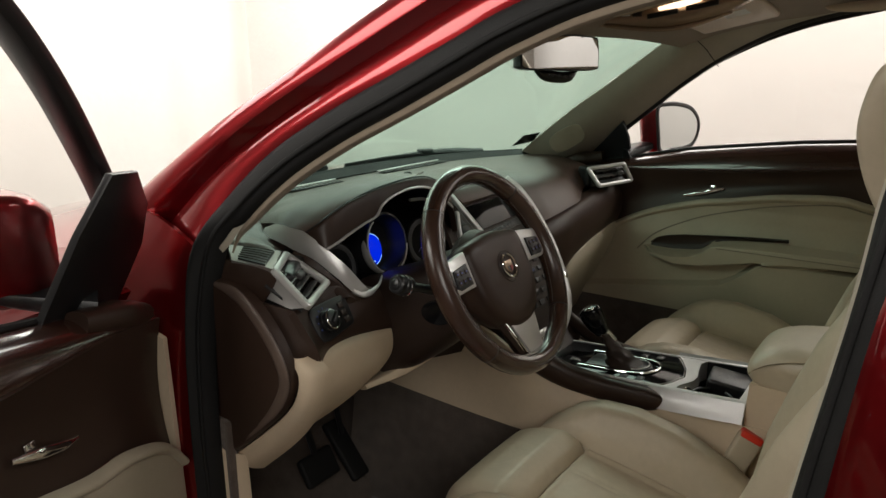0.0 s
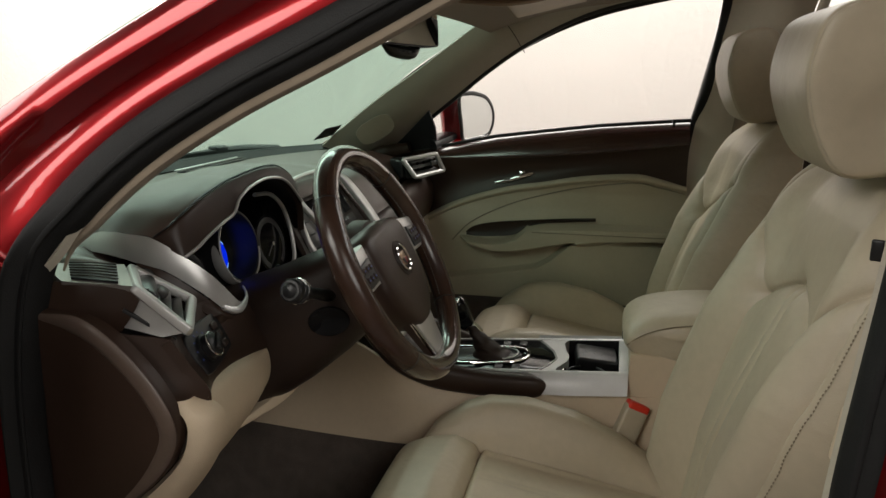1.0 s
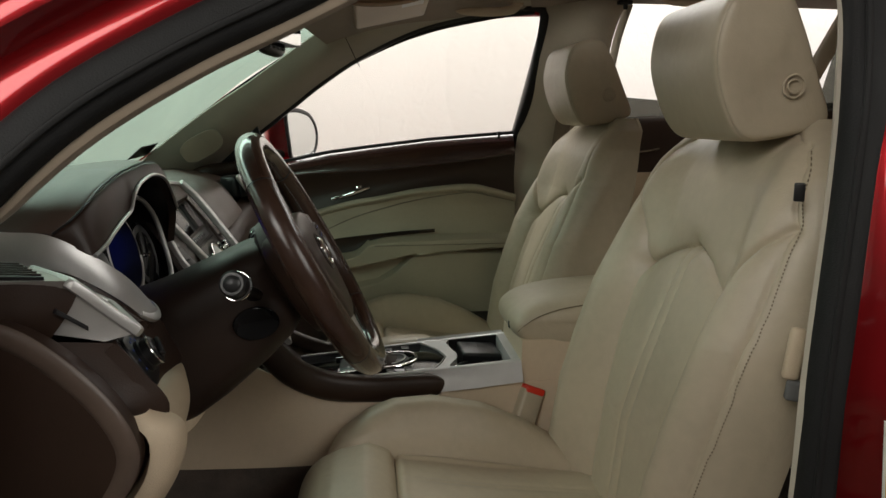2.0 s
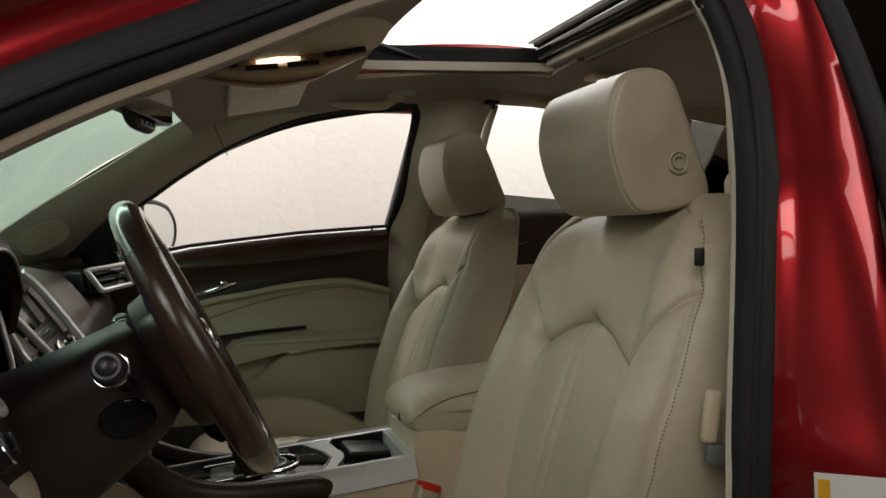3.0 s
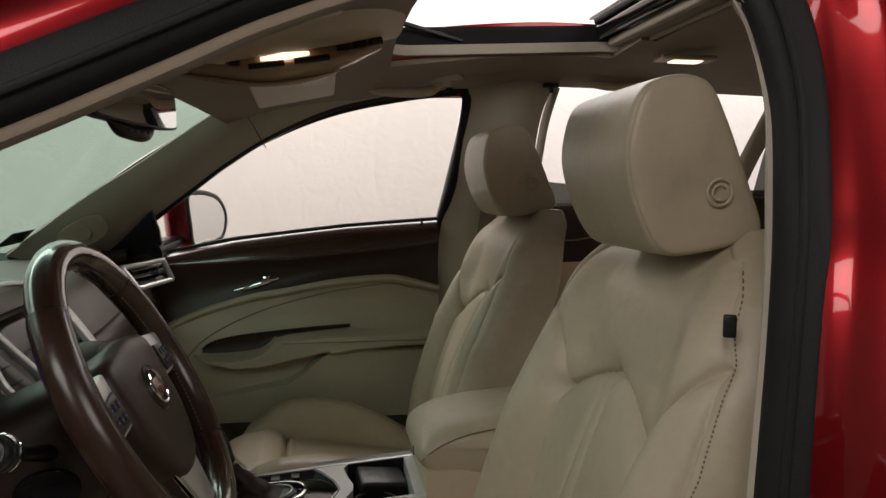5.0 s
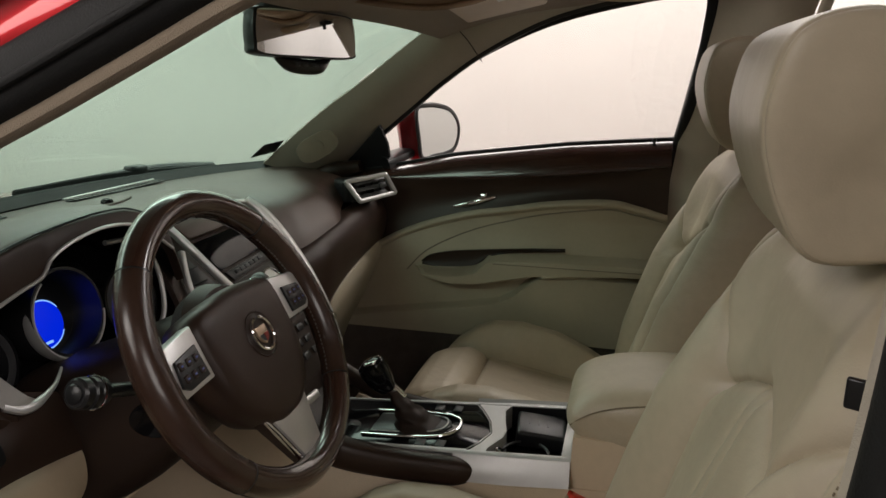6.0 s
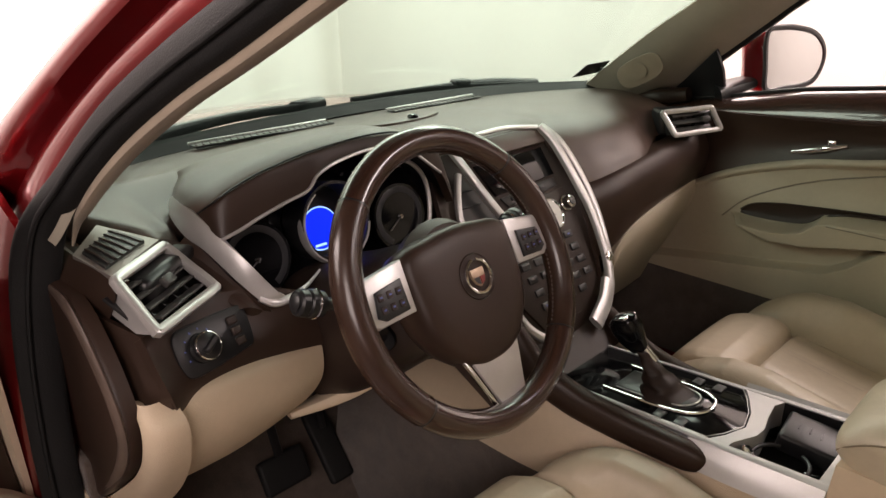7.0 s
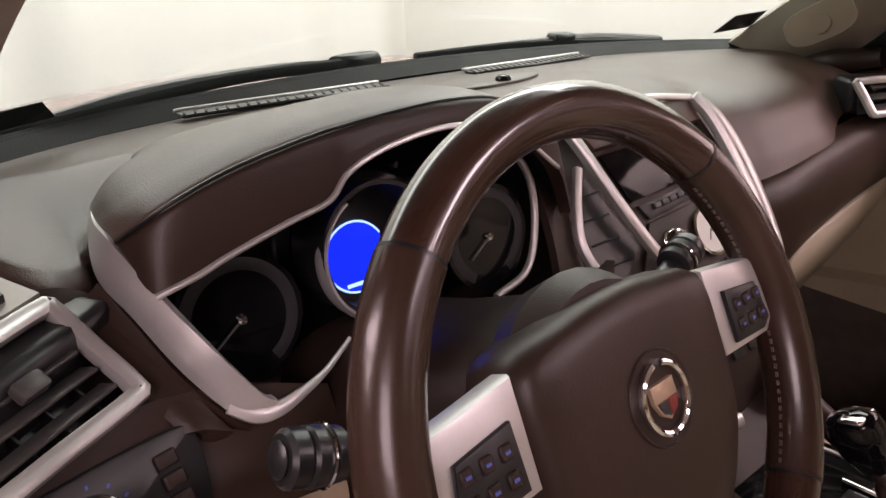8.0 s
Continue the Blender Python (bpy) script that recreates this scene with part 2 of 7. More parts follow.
def plane_at(o, u, v):
    """The pose whose x runs along u, y along v (made square), from o."""
    u = Vector(u).normalized()
    w = u.cross(Vector(v)).normalized()
    return Matrix.Translation(o) @ Matrix((u, w.cross(u), w)).transposed().to_4x4()


def part(name, me, mat, parent=None, label="", smooth=True, angle=40):
    """Links a mesh as one object under a thing or a part."""
    ob = new(name, me)
    me.name = name
    if not me.materials:
        me.materials.append(mat)
    if smooth:
        me.shade_smooth()
        me.set_sharp_from_angle(angle=radians(angle))
    if parent is not None:
        ob.parent = parent
        ob.matrix_parent_inverse = parent.matrix_world.inverted()
    if label:
        ob["label"] = label
    return ob


def thing(name, x, y, z, label, category, group="", kind=""):
    ob = new(name)
    ob.empty_display_size = 0.05
    ob.matrix_world = pose(x, y, z)
    bpy.context.view_layer.update()
    return tagged(ob, label, category, group, kind)


def joined(meshes):
    """One mesh out of several."""
    bm = bmesh.new()
    for me in meshes:
        bm.from_mesh(me)
        bpy.data.meshes.remove(me)
    me = bpy.data.meshes.new("shape")
    bm.to_mesh(me)
    bm.free()
    return me


def flip(me):
    """The same mesh mirrored to the other side of the car."""
    out = me.copy()
    out.transform(Matrix.Diagonal((-1, 1, 1, 1)))
    out.flip_normals()
    out.materials.clear()
    return out


def smooth01(t):
    t = min(1.0, max(0.0, t))
    return t * t * (3 - 2 * t)


# ---- the studio ----
def curtain(name, p, q, height, folds, depth, label, cloth=None):
    """A hanging cloth wall from p to q with soft folds."""
    p, q = np.array((*p, 0.0)), np.array((*q, 0.0))
    d = q - p
    length = np.linalg.norm(d)
    side = np.array((-d[1], d[0], 0)) / length
    n = 160
    rows = []
    for z in np.linspace(0.0, height, 7):
        rows.append([p + d * i / (n - 1) + side * depth * (math.sin(folds * 2 * math.pi * i / n + 0.6 * math.sin(9.1 * i / n)) * (0.6 + 0.4 * math.sin(17 * i / n)) + 0.15 * math.sin(z * 1.3 + i * 0.11)) + np.array((0, 0, z)) for i in range(n)])
    return tagged(part(name, sheet(rows, 0.01), cloth or WALL), label, "curtain", kind="structure")


curtain("wall_north", (3.4, 4.6), (-4.2, 4.6), 3.2, 11, 0.055, "white cloth curtain wall in front of the car")
curtain("wall_east", (2.9, -6.0), (2.9, 5.0), 3.2, 7, 0.035, "white cloth curtain wall beside the passenger side")
curtain("wall_west", (-4.0, 5.0), (-4.0, -6.0), 3.2, 9, 0.03, "dark hall wall beside the open door", DARK_WALL)
curtain("wall_south", (-4.2, -5.8), (3.2, -5.8), 3.2, 9, 0.03, "dark hall wall behind the car", DARK_WALL)
tagged(part("floor", rbox(7.6, 11.4, 0.1, 0.004, pose(-0.55, -0.55, -0.05)), CONCRETE), "grey painted concrete studio floor", "floor", kind="structure")
tagged(part("ceiling", rbox(7.6, 11.4, 0.1, 0.004, pose(-0.55, -0.55, 3.25)), CEIL), "dark cloth studio ceiling", "ceiling", kind="structure")

for k in range(8):
    part("curtain_eyelet", lathe([(0.0, 0.0), (0.016, 0.0), (0.016, 0.004), (0.009, 0.006), (0.0, 0.006)], 14, pose(2.855, -1.9 + 0.33 * k, 2.78, 0, -90, 0)), INK, bpy.data.objects["wall_east"])

# ---- the car's shell ----
body = thing("car_body", 0, 0, 0.2, "glossy red metallic car body with the driver side open", "car")


def x_seal(z):
    return -0.73 + 0.4 * (z - 1.16) if z > 1.0 else -0.794


OUTER = [(-0.75, 0.70, 1.06), (-0.735, 0.515, 1.178), (-0.684, 0.345, 1.298), (-0.642, 0.175, 1.398), (-0.612, 0.056, 1.468), (-0.592, -0.08, 1.528), (-0.58, -0.3, 1.578), (-0.578, -0.55, 1.596), (-0.58, -0.8, 1.598)]
RED_EDGE = [(-0.804, 0.325, 0.50), (-0.802, 0.325, 0.7), (-0.800, 0.325, 0.85), (-0.790, 0.326, 1.0), (-0.766, 0.324, 1.115), *((x_seal(z), y, z) for y, z in ((0.285, 1.195), (0.21, 1.265), (0.11, 1.325), (0.02, 1.37), (-0.06, 1.41), (-0.135, 1.447), (-0.25, 1.485), (-0.4, 1.508), (-0.52, 1.505), (-0.600, 1.463))), (-0.642, -0.613, 1.38), (-0.690, -0.591, 1.26), (-0.7144, -0.571, 1.18), (-0.731, -0.552, 1.01), (-0.743, -0.540, 0.87), (-0.752, -0.532, 0.7), (-0.76, -0.525, 0.5)]
INNER_EDGE = [(-0.776, 0.305, 0.50), (-0.774, 0.305, 0.7), (-0.772, 0.306, 0.85), (-0.758, 0.308, 1.0), (-0.738, 0.290, 1.115), *((x_seal(z) + 0.004, y, z) for y, z in ((0.25, 1.165), (0.185, 1.225), (0.095, 1.282), (0.0, 1.33), (-0.08, 1.372), (-0.15, 1.408), (-0.25, 1.445), (-0.4, 1.475), (-0.49, 1.474), (-0.552, 1.447))), (-0.645, -0.566, 1.36), (-0.678, -0.553, 1.27), (-0.693, -0.543, 1.168), (-0.7165, -0.518, 0.98), (-0.730, -0.507, 0.86), (-0.738, -0.498, 0.7), (-0.745, -0.49, 0.5)]
S_CURVE = spline(RED_EDGE, 120)
I_CURVE = spline(INNER_EDGE, 120)


def door_seal():
    rings = []
    out = np.array((-0.93, 0, 0.37))
    for s, i in zip(S_CURVE, I_CURVE):
        mid, a = (s + i) / 2, (s - i) / 2
        rings.append([mid + a * 1.06 * u + out * (0.016 * v if v > 0 else 0.012 * v) for u, v in oval(1, 1, 20, 2.6)])
    return loft(rings)


part("door_seal", door_seal(), RUBBER, body, "black rubber door opening seal")


def seam_lip():
    """The folded lip that runs along the seal."""
    path = [(s * 0.28 + i * 0.72) + np.array((-0.0165, 0, 0.006)) for s, i in zip(S_CURVE, I_CURVE)]
    return sweep(path, oval(0.004, 0.003, 8), 120, up=(1, 0, 0), smooth=False)


part("seal_lip", seam_lip(), RUBBER, body)

# the fabric lip that shows inside the seal
lip_path = [i + 0.006 * (i - s) / np.linalg.norm(i - s) + np.array((0.010, 0, 0)) for s, i in zip(S_CURVE, I_CURVE)][22:72]
part("trim_lip", sweep(lip_path, oval(0.007, 0.010, 12, 2.6), 50, up=(1, 0, 0), smooth=False, sizes=(0.15, 0.7, 0.9, 1, 1, 1, 1, 1, 1, 1, 1, 1)), HEADLINER, body, "tan trim lip inside the seal")

# the pillar between windscreen and door, outer skin
a_outer = spline(OUTER, 70)
a_inner = spline([(x_seal(z), y, z) for y, z in [(0.37, 1.05), (0.32, 1.12), (0.285, 1.195), (0.21, 1.265), (0.11, 1.325), (0.02, 1.37), (-0.06, 1.41), (-0.135, 1.447), (-0.25, 1.485), (-0.4, 1.508), (-0.62, 1.515), (-0.8, 1.515)]], 70)
rows = []
for f, lift in ((0, 0.0), (0.04, 0.010), (0.12, 0.017), (0.3, 0.020), (0.42, 0.016), (0.48, 0.004), (0.53, -0.004), (0.6, 0.0), (0.75, 0.006), (0.9, 0.004), (1, 0.0)):
    rows.append(a_outer * (1 - f) + a_inner * f + np.array((-0.9, 0, 0.4)) * lift)
PILLAR_SKIN = sheet([r[::-1] for r in rows], 0.012)
part("windscreen_pillar", PILLAR_SKIN, RED, body, "glossy red windscreen pillar and roof rail")
right_skin = flip(PILLAR_SKIN)
right_skin.transform(pose(0.105, 0, 0.0))
part("windscreen_pillar", right_skin, RED, body)
# the jamb below the pillar, behind the hinges
HINGE_JAMB = patch([[(-0.804, 0.327, 0.3), (-0.802, 0.327, 0.6), (-0.800, 0.327, 0.85), (-0.790, 0.328, 1.0), (-0.766, 0.326, 1.115)],
                    [(-0.820, 0.37, 0.3), (-0.818, 0.37, 0.6), (-0.816, 0.37, 0.85), (-0.802, 0.37, 1.0), (-0.768, 0.375, 1.14)],
                    [(-0.84, 0.44, 0.3), (-0.84, 0.44, 0.6), (-0.83, 0.44, 0.85), (-0.81, 0.44, 1.0), (-0.765, 0.46, 1.16)],
                    [(-0.87, 0.52, 0.3), (-0.87, 0.52, 0.6), (-0.85, 0.52, 0.85), (-0.82, 0.53, 1.02), (-0.765, 0.56, 1.15)]], 30, 24, 0.01)
part("hinge_jamb", HINGE_JAMB, RED, body, "red painted hinge jamb")


# the post behind the door
def rear_post():
    edge = [(x_seal(1.505), -0.52, 1.505), (x_seal(1.463), -0.600, 1.463), *RED_EDGE[15:20], RED_EDGE[21]]
    back = [(-0.630, -0.632, 1.525), (-0.655, -0.652, 1.47), (-0.680, -0.674, 1.39), (-0.72, -0.684, 1.27), (-0.752, -0.672, 1.18), (-0.80, -0.66, 1.01), (-0.835, -0.65, 0.87), (-0.86, -0.64, 0.45)]
    e, b = spline(edge, 60), spline(back, 60)
    rows = []
    for f, out, belly in ((0, 0, 0), (0.07, 0.008, 0), (0.16, 0.009, 0), (0.24, 0.010, 0.0), (0.33, 0.011, 0.002), (0.42, 0.013, 0.004), (0.52, 0.014, 0.006), (0.66, 0.014, 0.008), (0.82, 0.010, 0.006), (0.94, 0.0, 0.003), (1.0, -0.016, 0.0)):
        row = e * (1 - f) + b * f
        low = np.clip((1.25 - row[:, 2]) / 0.45, 0, 1)[:, None]
        rows.append(row + np.array((-0.93, 0, 0.3)) * (out + belly * low))
    return sheet([r[::-1] for r in rows], 0.01)


part("rear_post", rear_post(), RED, body, "curved glossy red door post")
REAR_FRAME = [(-0.636, -0.646, 1.56), (-0.664, -0.668, 1.47), (-0.686, -0.686, 1.40), (-0.723, -0.698, 1.29), (-0.782, -0.677, 1.165), (-0.797, -0.680, 1.13)]
part("rear_window_seal", sweep(REAR_FRAME, oval(0.017, 0.013, 12, 2.6), 40, up=(1, 0, 0.3)), RUBBER, body, "black rubber rear window seal")
part("rear_sill_trim", rbox(0.02, 0.6, 0.022, 0.006, pose(-0.81, -0.99, 1.135, 0, -22, 0)), CHROME, body)
REAR_OUT = patch([[(-0.80, -0.68, 1.12), (-0.80, -1.1, 1.13), (-0.79, -1.6, 1.15), (-0.74, -2.1, 1.18)],
                  [(-0.875, -0.66, 0.9), (-0.89, -1.1, 0.9), (-0.89, -1.6, 0.92), (-0.83, -2.1, 0.95)],
                  [(-0.87, -0.65, 0.6), (-0.9, -1.1, 0.6), (-0.9, -1.6, 0.62), (-0.84, -2.1, 0.66)],
                  [(-0.84, -0.65, 0.28), (-0.86, -1.1, 0.28), (-0.86, -1.6, 0.32), (-0.8, -2.1, 0.36)]], 24, 20, 0.012)
part("rear_door_skin", REAR_OUT, RED, body)
part("rear_door_skin", flip(REAR_OUT), RED, body)
REAR_PANE = patch([[(-0.785, -0.70, 1.15), (-0.79, -1.1, 1.15), (-0.77, -1.55, 1.17)], [(-0.715, -0.71, 1.34), (-0.72, -1.1, 1.35), (-0.70, -1.6, 1.36)], [(-0.638, -0.70, 1.54), (-0.645, -1.1, 1.54), (-0.63, -1.55, 1.52)]], 12, 10, 0.004)
part("rear_door_glass", REAR_PANE, DARK_GLASS, body, "dark tinted rear door glass")
QUARTER = patch([[(-0.765, -1.6, 1.18), (-0.74, -1.95, 1.22), (-0.70, -2.15, 1.27)], [(-0.63, -1.6, 1.5), (-0.62, -1.95, 1.48), (-0.6, -2.15, 1.46)]], 8, 8, 0.004)

# roof skin and lining, open over the seats
SUN_X, SUN_F, SUN_R = 0.35, -0.325, -0.87


def roof_rise(y):
    return 0.026 * smooth01((-0.33 - y) / 0.42)


def roof_sheet(lift, half, front, rear, thick, crown, hole):
    nx, ny = 41, 61
    rows = []
    for i in range(ny):
        y = front + (rear - front) * i / (ny - 1)
        row = []
        for j in range(nx):
            u = -1 + 2 * j / (nx - 1)
            yy = y + (0.07 * (1 - u * u) if i == 0 else 0.07 * (1 - u * u) * (1 - i / (ny - 1)) ** 3)
            fall = 0.12 * max(0.0, (yy + 0.55) / 0.65) ** 2 if yy > -0.55 else 0.03 * ((-0.55 - yy) / 1.5) ** 2
            row.append((u * half, yy, lift - crown * abs(u) ** 2.6 - fall + roof_rise(yy)))
        rows.append(row)
    G = np.array(rows)

    def mask(i, j):
        x, y = G[i, j, 0], G[i, j, 1]
        x2, y2 = G[i + 1, j + 1, 0], G[i + 1, j + 1, 1]
        return x > -hole[0] - 0.012 and x2 < hole[0] + 0.012 and y < hole[1] + 0.012 and y2 > hole[2] - 0.012

    return sheet(rows, thick, mask)


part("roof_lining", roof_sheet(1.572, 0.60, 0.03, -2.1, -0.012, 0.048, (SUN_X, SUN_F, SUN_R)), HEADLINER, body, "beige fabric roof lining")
part("roof_panel", roof_sheet(1.635, 0.615, 0.05, -2.25, 0.012, 0.05, (0.40, -0.30, -1.26)), RED, body, "red roof panel round the sunroof")


def frame_strip(x, f, r, z0, z1, lean, rise=lambda y: 0.0):
    """The upright liner round the roof opening."""
    loop = []
    k = 0.05
    for cx, cy, a0 in ((x - k, f - k, 0), (-x + k, f - k, 90), (-x + k, r + k, 180), (x - k, r + k, 270)):
        for s in range(6):
            a = radians(a0 + 18 * s)
            loop.append((cx + k * math.cos(a), cy + k * math.sin(a)))
    low = [(u, v, z0 + rise(v)) for u, v in loop]
    high = [(u * lean, (v - (f + r) / 2) * lean + (f + r) / 2, z1 + rise(v)) for u, v in loop]
    return sheet([[*low, low[0]], [*high, high[0]]], 0.006)


part("sunroof_liner", frame_strip(SUN_X, SUN_F, SUN_R, 1.556, 1.578, 1.01, roof_rise), PILLAR, body, "pale fabric edging of the sunroof")
part("sunroof_channel", frame_strip(SUN_X + 0.012, SUN_F + 0.012, SUN_R - 0.012, 1.578, 1.61, 1.03, roof_rise), BLACK, body, "black sunroof channel")
part("sunroof_rim", frame_strip(SUN_X + 0.028, SUN_F + 0.03, SUN_R - 0.03, 1.604, 1.622, 1.0, roof_rise), RUBBER, body)
part("sunshade", rbox(0.66, 0.30, 0.010, 0.004, pose(0, -0.985, 1.598, -1.5, 0, 0)), HEADLINER, body, "brown fabric sunshade slid back")
part("sunshade_edge", rbox(0.66, 0.020, 0.018, 0.006, pose(0, -0.832, 1.600)), PILLAR, body)
part("glass_carrier", rbox(0.68, 0.045, 0.034, 0.010, pose(0, -0.818, 1.626, -12, 0, 0)), GLOSS_BLACK, body)
part("glass_carrier", rbox(0.68, 0.018, 0.016, 0.005, pose(0, -0.800, 1.648, -12, 0, 0)), RUBBER, body)
part("sunroof_glass", rbox(0.78, 0.46, 0.006, 0.002, pose(0, -1.03, 1.672, -2, 0, 0)), DARK_GLASS, body, "slid-back dark sunroof glass")
part("deflector_arm", rbox(0.012, 0.16, 0.01, 0.003, pose(0.35, -0.42, 1.612, 12, 0, 8)), BLACK, body)
part("deflector_arm", rbox(0.012, 0.16, 0.01, 0.003, pose(-0.35, -0.42, 1.612, 12, 0, -8)), BLACK, body)

# windscreen with its black border, and the pillar trim on both sides
WS_LOW = [(-0.69, 0.60, 1.092), (-0.45, 0.71, 1.095), (0, 0.755, 1.10), (0.45, 0.71, 1.095), (0.77, 0.55, 1.092)]
WS_TOP = [(-0.555, 0.03, 1.492), (-0.3, 0.075, 1.512), (0, 0.09, 1.518), (0.3, 0.075, 1.512), (0.64, -0.005, 1.484)]
ws_mid = [tuple((np.array(a) + np.array(b)) / 2 + np.array((0, 0.03, 0.03))) for a, b in zip(WS_LOW, WS_TOP)]
part("windscreen", patch([WS_LOW, ws_mid, WS_TOP], 30, 16, 0.005), GLASS, body, "green-tinted windscreen glass")
for sgn in (-1, 1):
    k = 0.04 if sgn > 0 else 0.0
    edge = [(sgn * 0.675 + k, 0.597 - k / 2, 1.093), (sgn * 0.625 + k, 0.345 - k / 2, 1.30), (sgn * 0.542 + k, 0.032 - k / 2, 1.488)]
    lo, hi = (-0.055, -0.010) if sgn > 0 else (-0.009, 0.050)
    part("screen_border", sweep(edge, [(lo, -0.002), (hi, -0.002), (hi, 0.002), (lo, 0.002)], 24, up=(sgn * 0.8, 0.3, 0.5)), RUBBER, body)
part("screen_border", sweep([(x, y - 0.014, z + 0.006) for x, y, z in WS_LOW], [(-0.012, -0.003), (0.026, -0.003), (0.026, 0.003), (-0.012, 0.003)], 40, up=(0, -0.5, 0.86)), RUBBER, body)

WIN_EDGE = [(0.40, 1.075), (0.30, 1.155), (0.23, 1.206), (0.145, 1.268), (0.06, 1.330), (-0.06, 1.403), (-0.22, 1.472), (-0.40, 1.511), (-0.53, 1.527)]


def x_win(z):
    return 0.775 - 0.5 * (z - 1.16)


win_curve = [(x_win(z), y, z) for y, z in WIN_EDGE]
trim_inner = [(0.69, 0.60, 1.085), (0.655, 0.47, 1.18), (0.625, 0.36, 1.255), (0.597, 0.26, 1.315), (0.57, 0.16, 1.38), (0.545, 0.05, 1.450), (0.50, -0.10, 1.52), (0.48, -0.30, 1.538), (0.47, -0.50, 1.545)]
RIGHT_TRIM = band(trim_inner, win_curve, (-0.028, -0.012, 0.0), 60, 12, -0.01)
part("pillar_trim", RIGHT_TRIM, PILLAR, body, "pale beige fabric windscreen pillar trim")
part("window_seal", sweep([(x + 0.022, y, z - 0.001) for x, y, z in win_curve[4:]], oval(0.017, 0.015, 10), 40, up=(1, 0, 0), sizes=(0.15, 0.6, 1, 1, 1)), RUBBER, body, "black seal over the passenger window")
JOINT = [np.array(p) for p in ((0.545, -0.017, 1.439), (0.585, -0.027, 1.420), (0.612, -0.038, 1.397), (0.634, -0.050, 1.374))]
part("trim_joint", sweep([p + (-0.003, 0.0, -0.003) for p in JOINT], oval(0.0012, 0.0012, 6), 16), BROWN_SHADE, body)
left_trim = [(x_seal(z) + 0.008, y, z) for y, z in [(0.33, 1.075), (0.282, 1.118), (0.25, 1.165), (0.185, 1.225), (0.095, 1.282), (0.0, 1.33), (-0.08, 1.372), (-0.15, 1.408), (-0.25, 1.445), (-0.4, 1.475), (-0.50, 1.476)]]
trim_left = [(-0.672, 0.47, 1.085), (-0.655, 0.365, 1.15), (-0.642, 0.275, 1.202), (-0.630, 0.18, 1.256), (-0.612, 0.085, 1.308), (-0.592, -0.01, 1.358), (-0.565, -0.075, 1.42), (-0.50, -0.12, 1.52), (-0.485, -0.25, 1.532), (-0.475, -0.4, 1.54), (-0.47, -0.5, 1.545)]
part("pillar_trim", band(trim_left, left_trim, (-0.006, 0.004, 0.0), 60, 14, 0.01), PILLAR, body)
part("pillar_speaker_cover", slab([(0.058 * math.copysign(abs(math.cos(a)) ** 0.7, math.cos(a)), 0.032 * math.copysign(abs(math.sin(a)) ** 0.7, math.sin(a))) for a in np.linspace(0, 2 * math.pi, 28, endpoint=False)], 0.0025, 0.0012, plane_at((0.608, 0.378, 1.160), (0.10, -0.75, 0.42), (-0.2, 0.35, 0.7))), HEADLINER, body, "oval speaker cover")
part("speaker_grille", lathe([(0.0, 0), (0.018, 0), (0.018, 0.003), (0.0, 0.0035)], 24, plane_at((0.6055, 0.377, 1.160), (0.10, -0.75, 0.42), (-0.2, 0.35, 0.7)) @ pose(0, 0, 0.0008)), HEADLINER, body)
# inner rail and post trim on the passenger side
RAIL = band([(0.47, -0.48, 1.550), (0.46, -0.8, 1.572), (0.46, -1.3, 1.568), (0.46, -1.9, 1.545)], [(0.60, -0.52, 1.522), (0.588, -0.8, 1.536), (0.585, -1.3, 1.535), (0.60, -1.9, 1.48)], (-0.01, 0, -0.006), 40, 8, -0.01)
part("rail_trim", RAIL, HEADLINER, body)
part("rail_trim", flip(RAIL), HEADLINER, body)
POST = band([(0.60, -0.56, 1.53), (0.612, -0.575, 1.49), (0.68, -0.555, 1.35), (0.76, -0.525, 1.18), (0.775, -0.5, 0.9), (0.775, -0.5, 0.4)], [(0.588, -0.785, 1.55), (0.602, -0.758, 1.50), (0.648, -0.748, 1.40), (0.73, -0.758, 1.2), (0.77, -0.77, 0.9), (0.77, -0.77, 0.4)], (-0.045, 0, 0), 40, 10, -0.012)
part("post_trim", POST, PILLAR, body, "pale fabric centre post trim")
part("post_seal", sweep([(0.588, -0.50, 1.533), (0.603, -0.556, 1.518), (0.640, -0.560, 1.44), (0.70, -0.545, 1.30), (0.763, -0.522, 1.175), (0.775, -0.508, 1.05), (0.775, -0.5, 0.8)], oval(0.016, 0.012, 10), 50, up=(1, 0, 0)), RUBBER, body)
# the same post seen inside the driver side
LEFT_POST = band([(x + 0.006, y + 0.004, z) for x, y, z in (*INNER_EDGE[13:17], INNER_EDGE[17], INNER_EDGE[18], INNER_EDGE[19], INNER_EDGE[21])],
                 [(-0.585, -0.505, 1.50), (-0.60, -0.575, 1.46), (-0.63, -0.60, 1.36), (-0.645, -0.59, 1.26), (-0.665, -0.585, 1.168), (-0.69, -0.575, 0.98), (-0.70, -0.57, 0.86), (-0.71, -0.56, 0.5)], (0.0, 0.012, 0), 50, 6, -0.008)
part("post_trim", LEFT_POST, PILLAR, body)
part("belt_guide_wall", patch([[(-0.60, -0.575, 1.46), (-0.675, -0.59, 1.21), (-0.71, -0.58, 0.8), (-0.71, -0.57, 0.4)], [(-0.60, -0.78, 1.50), (-0.70, -0.78, 1.21), (-0.735, -0.78, 0.8), (-0.735, -0.78, 0.4)]], 16, 8, 0.006), PILLAR, body)
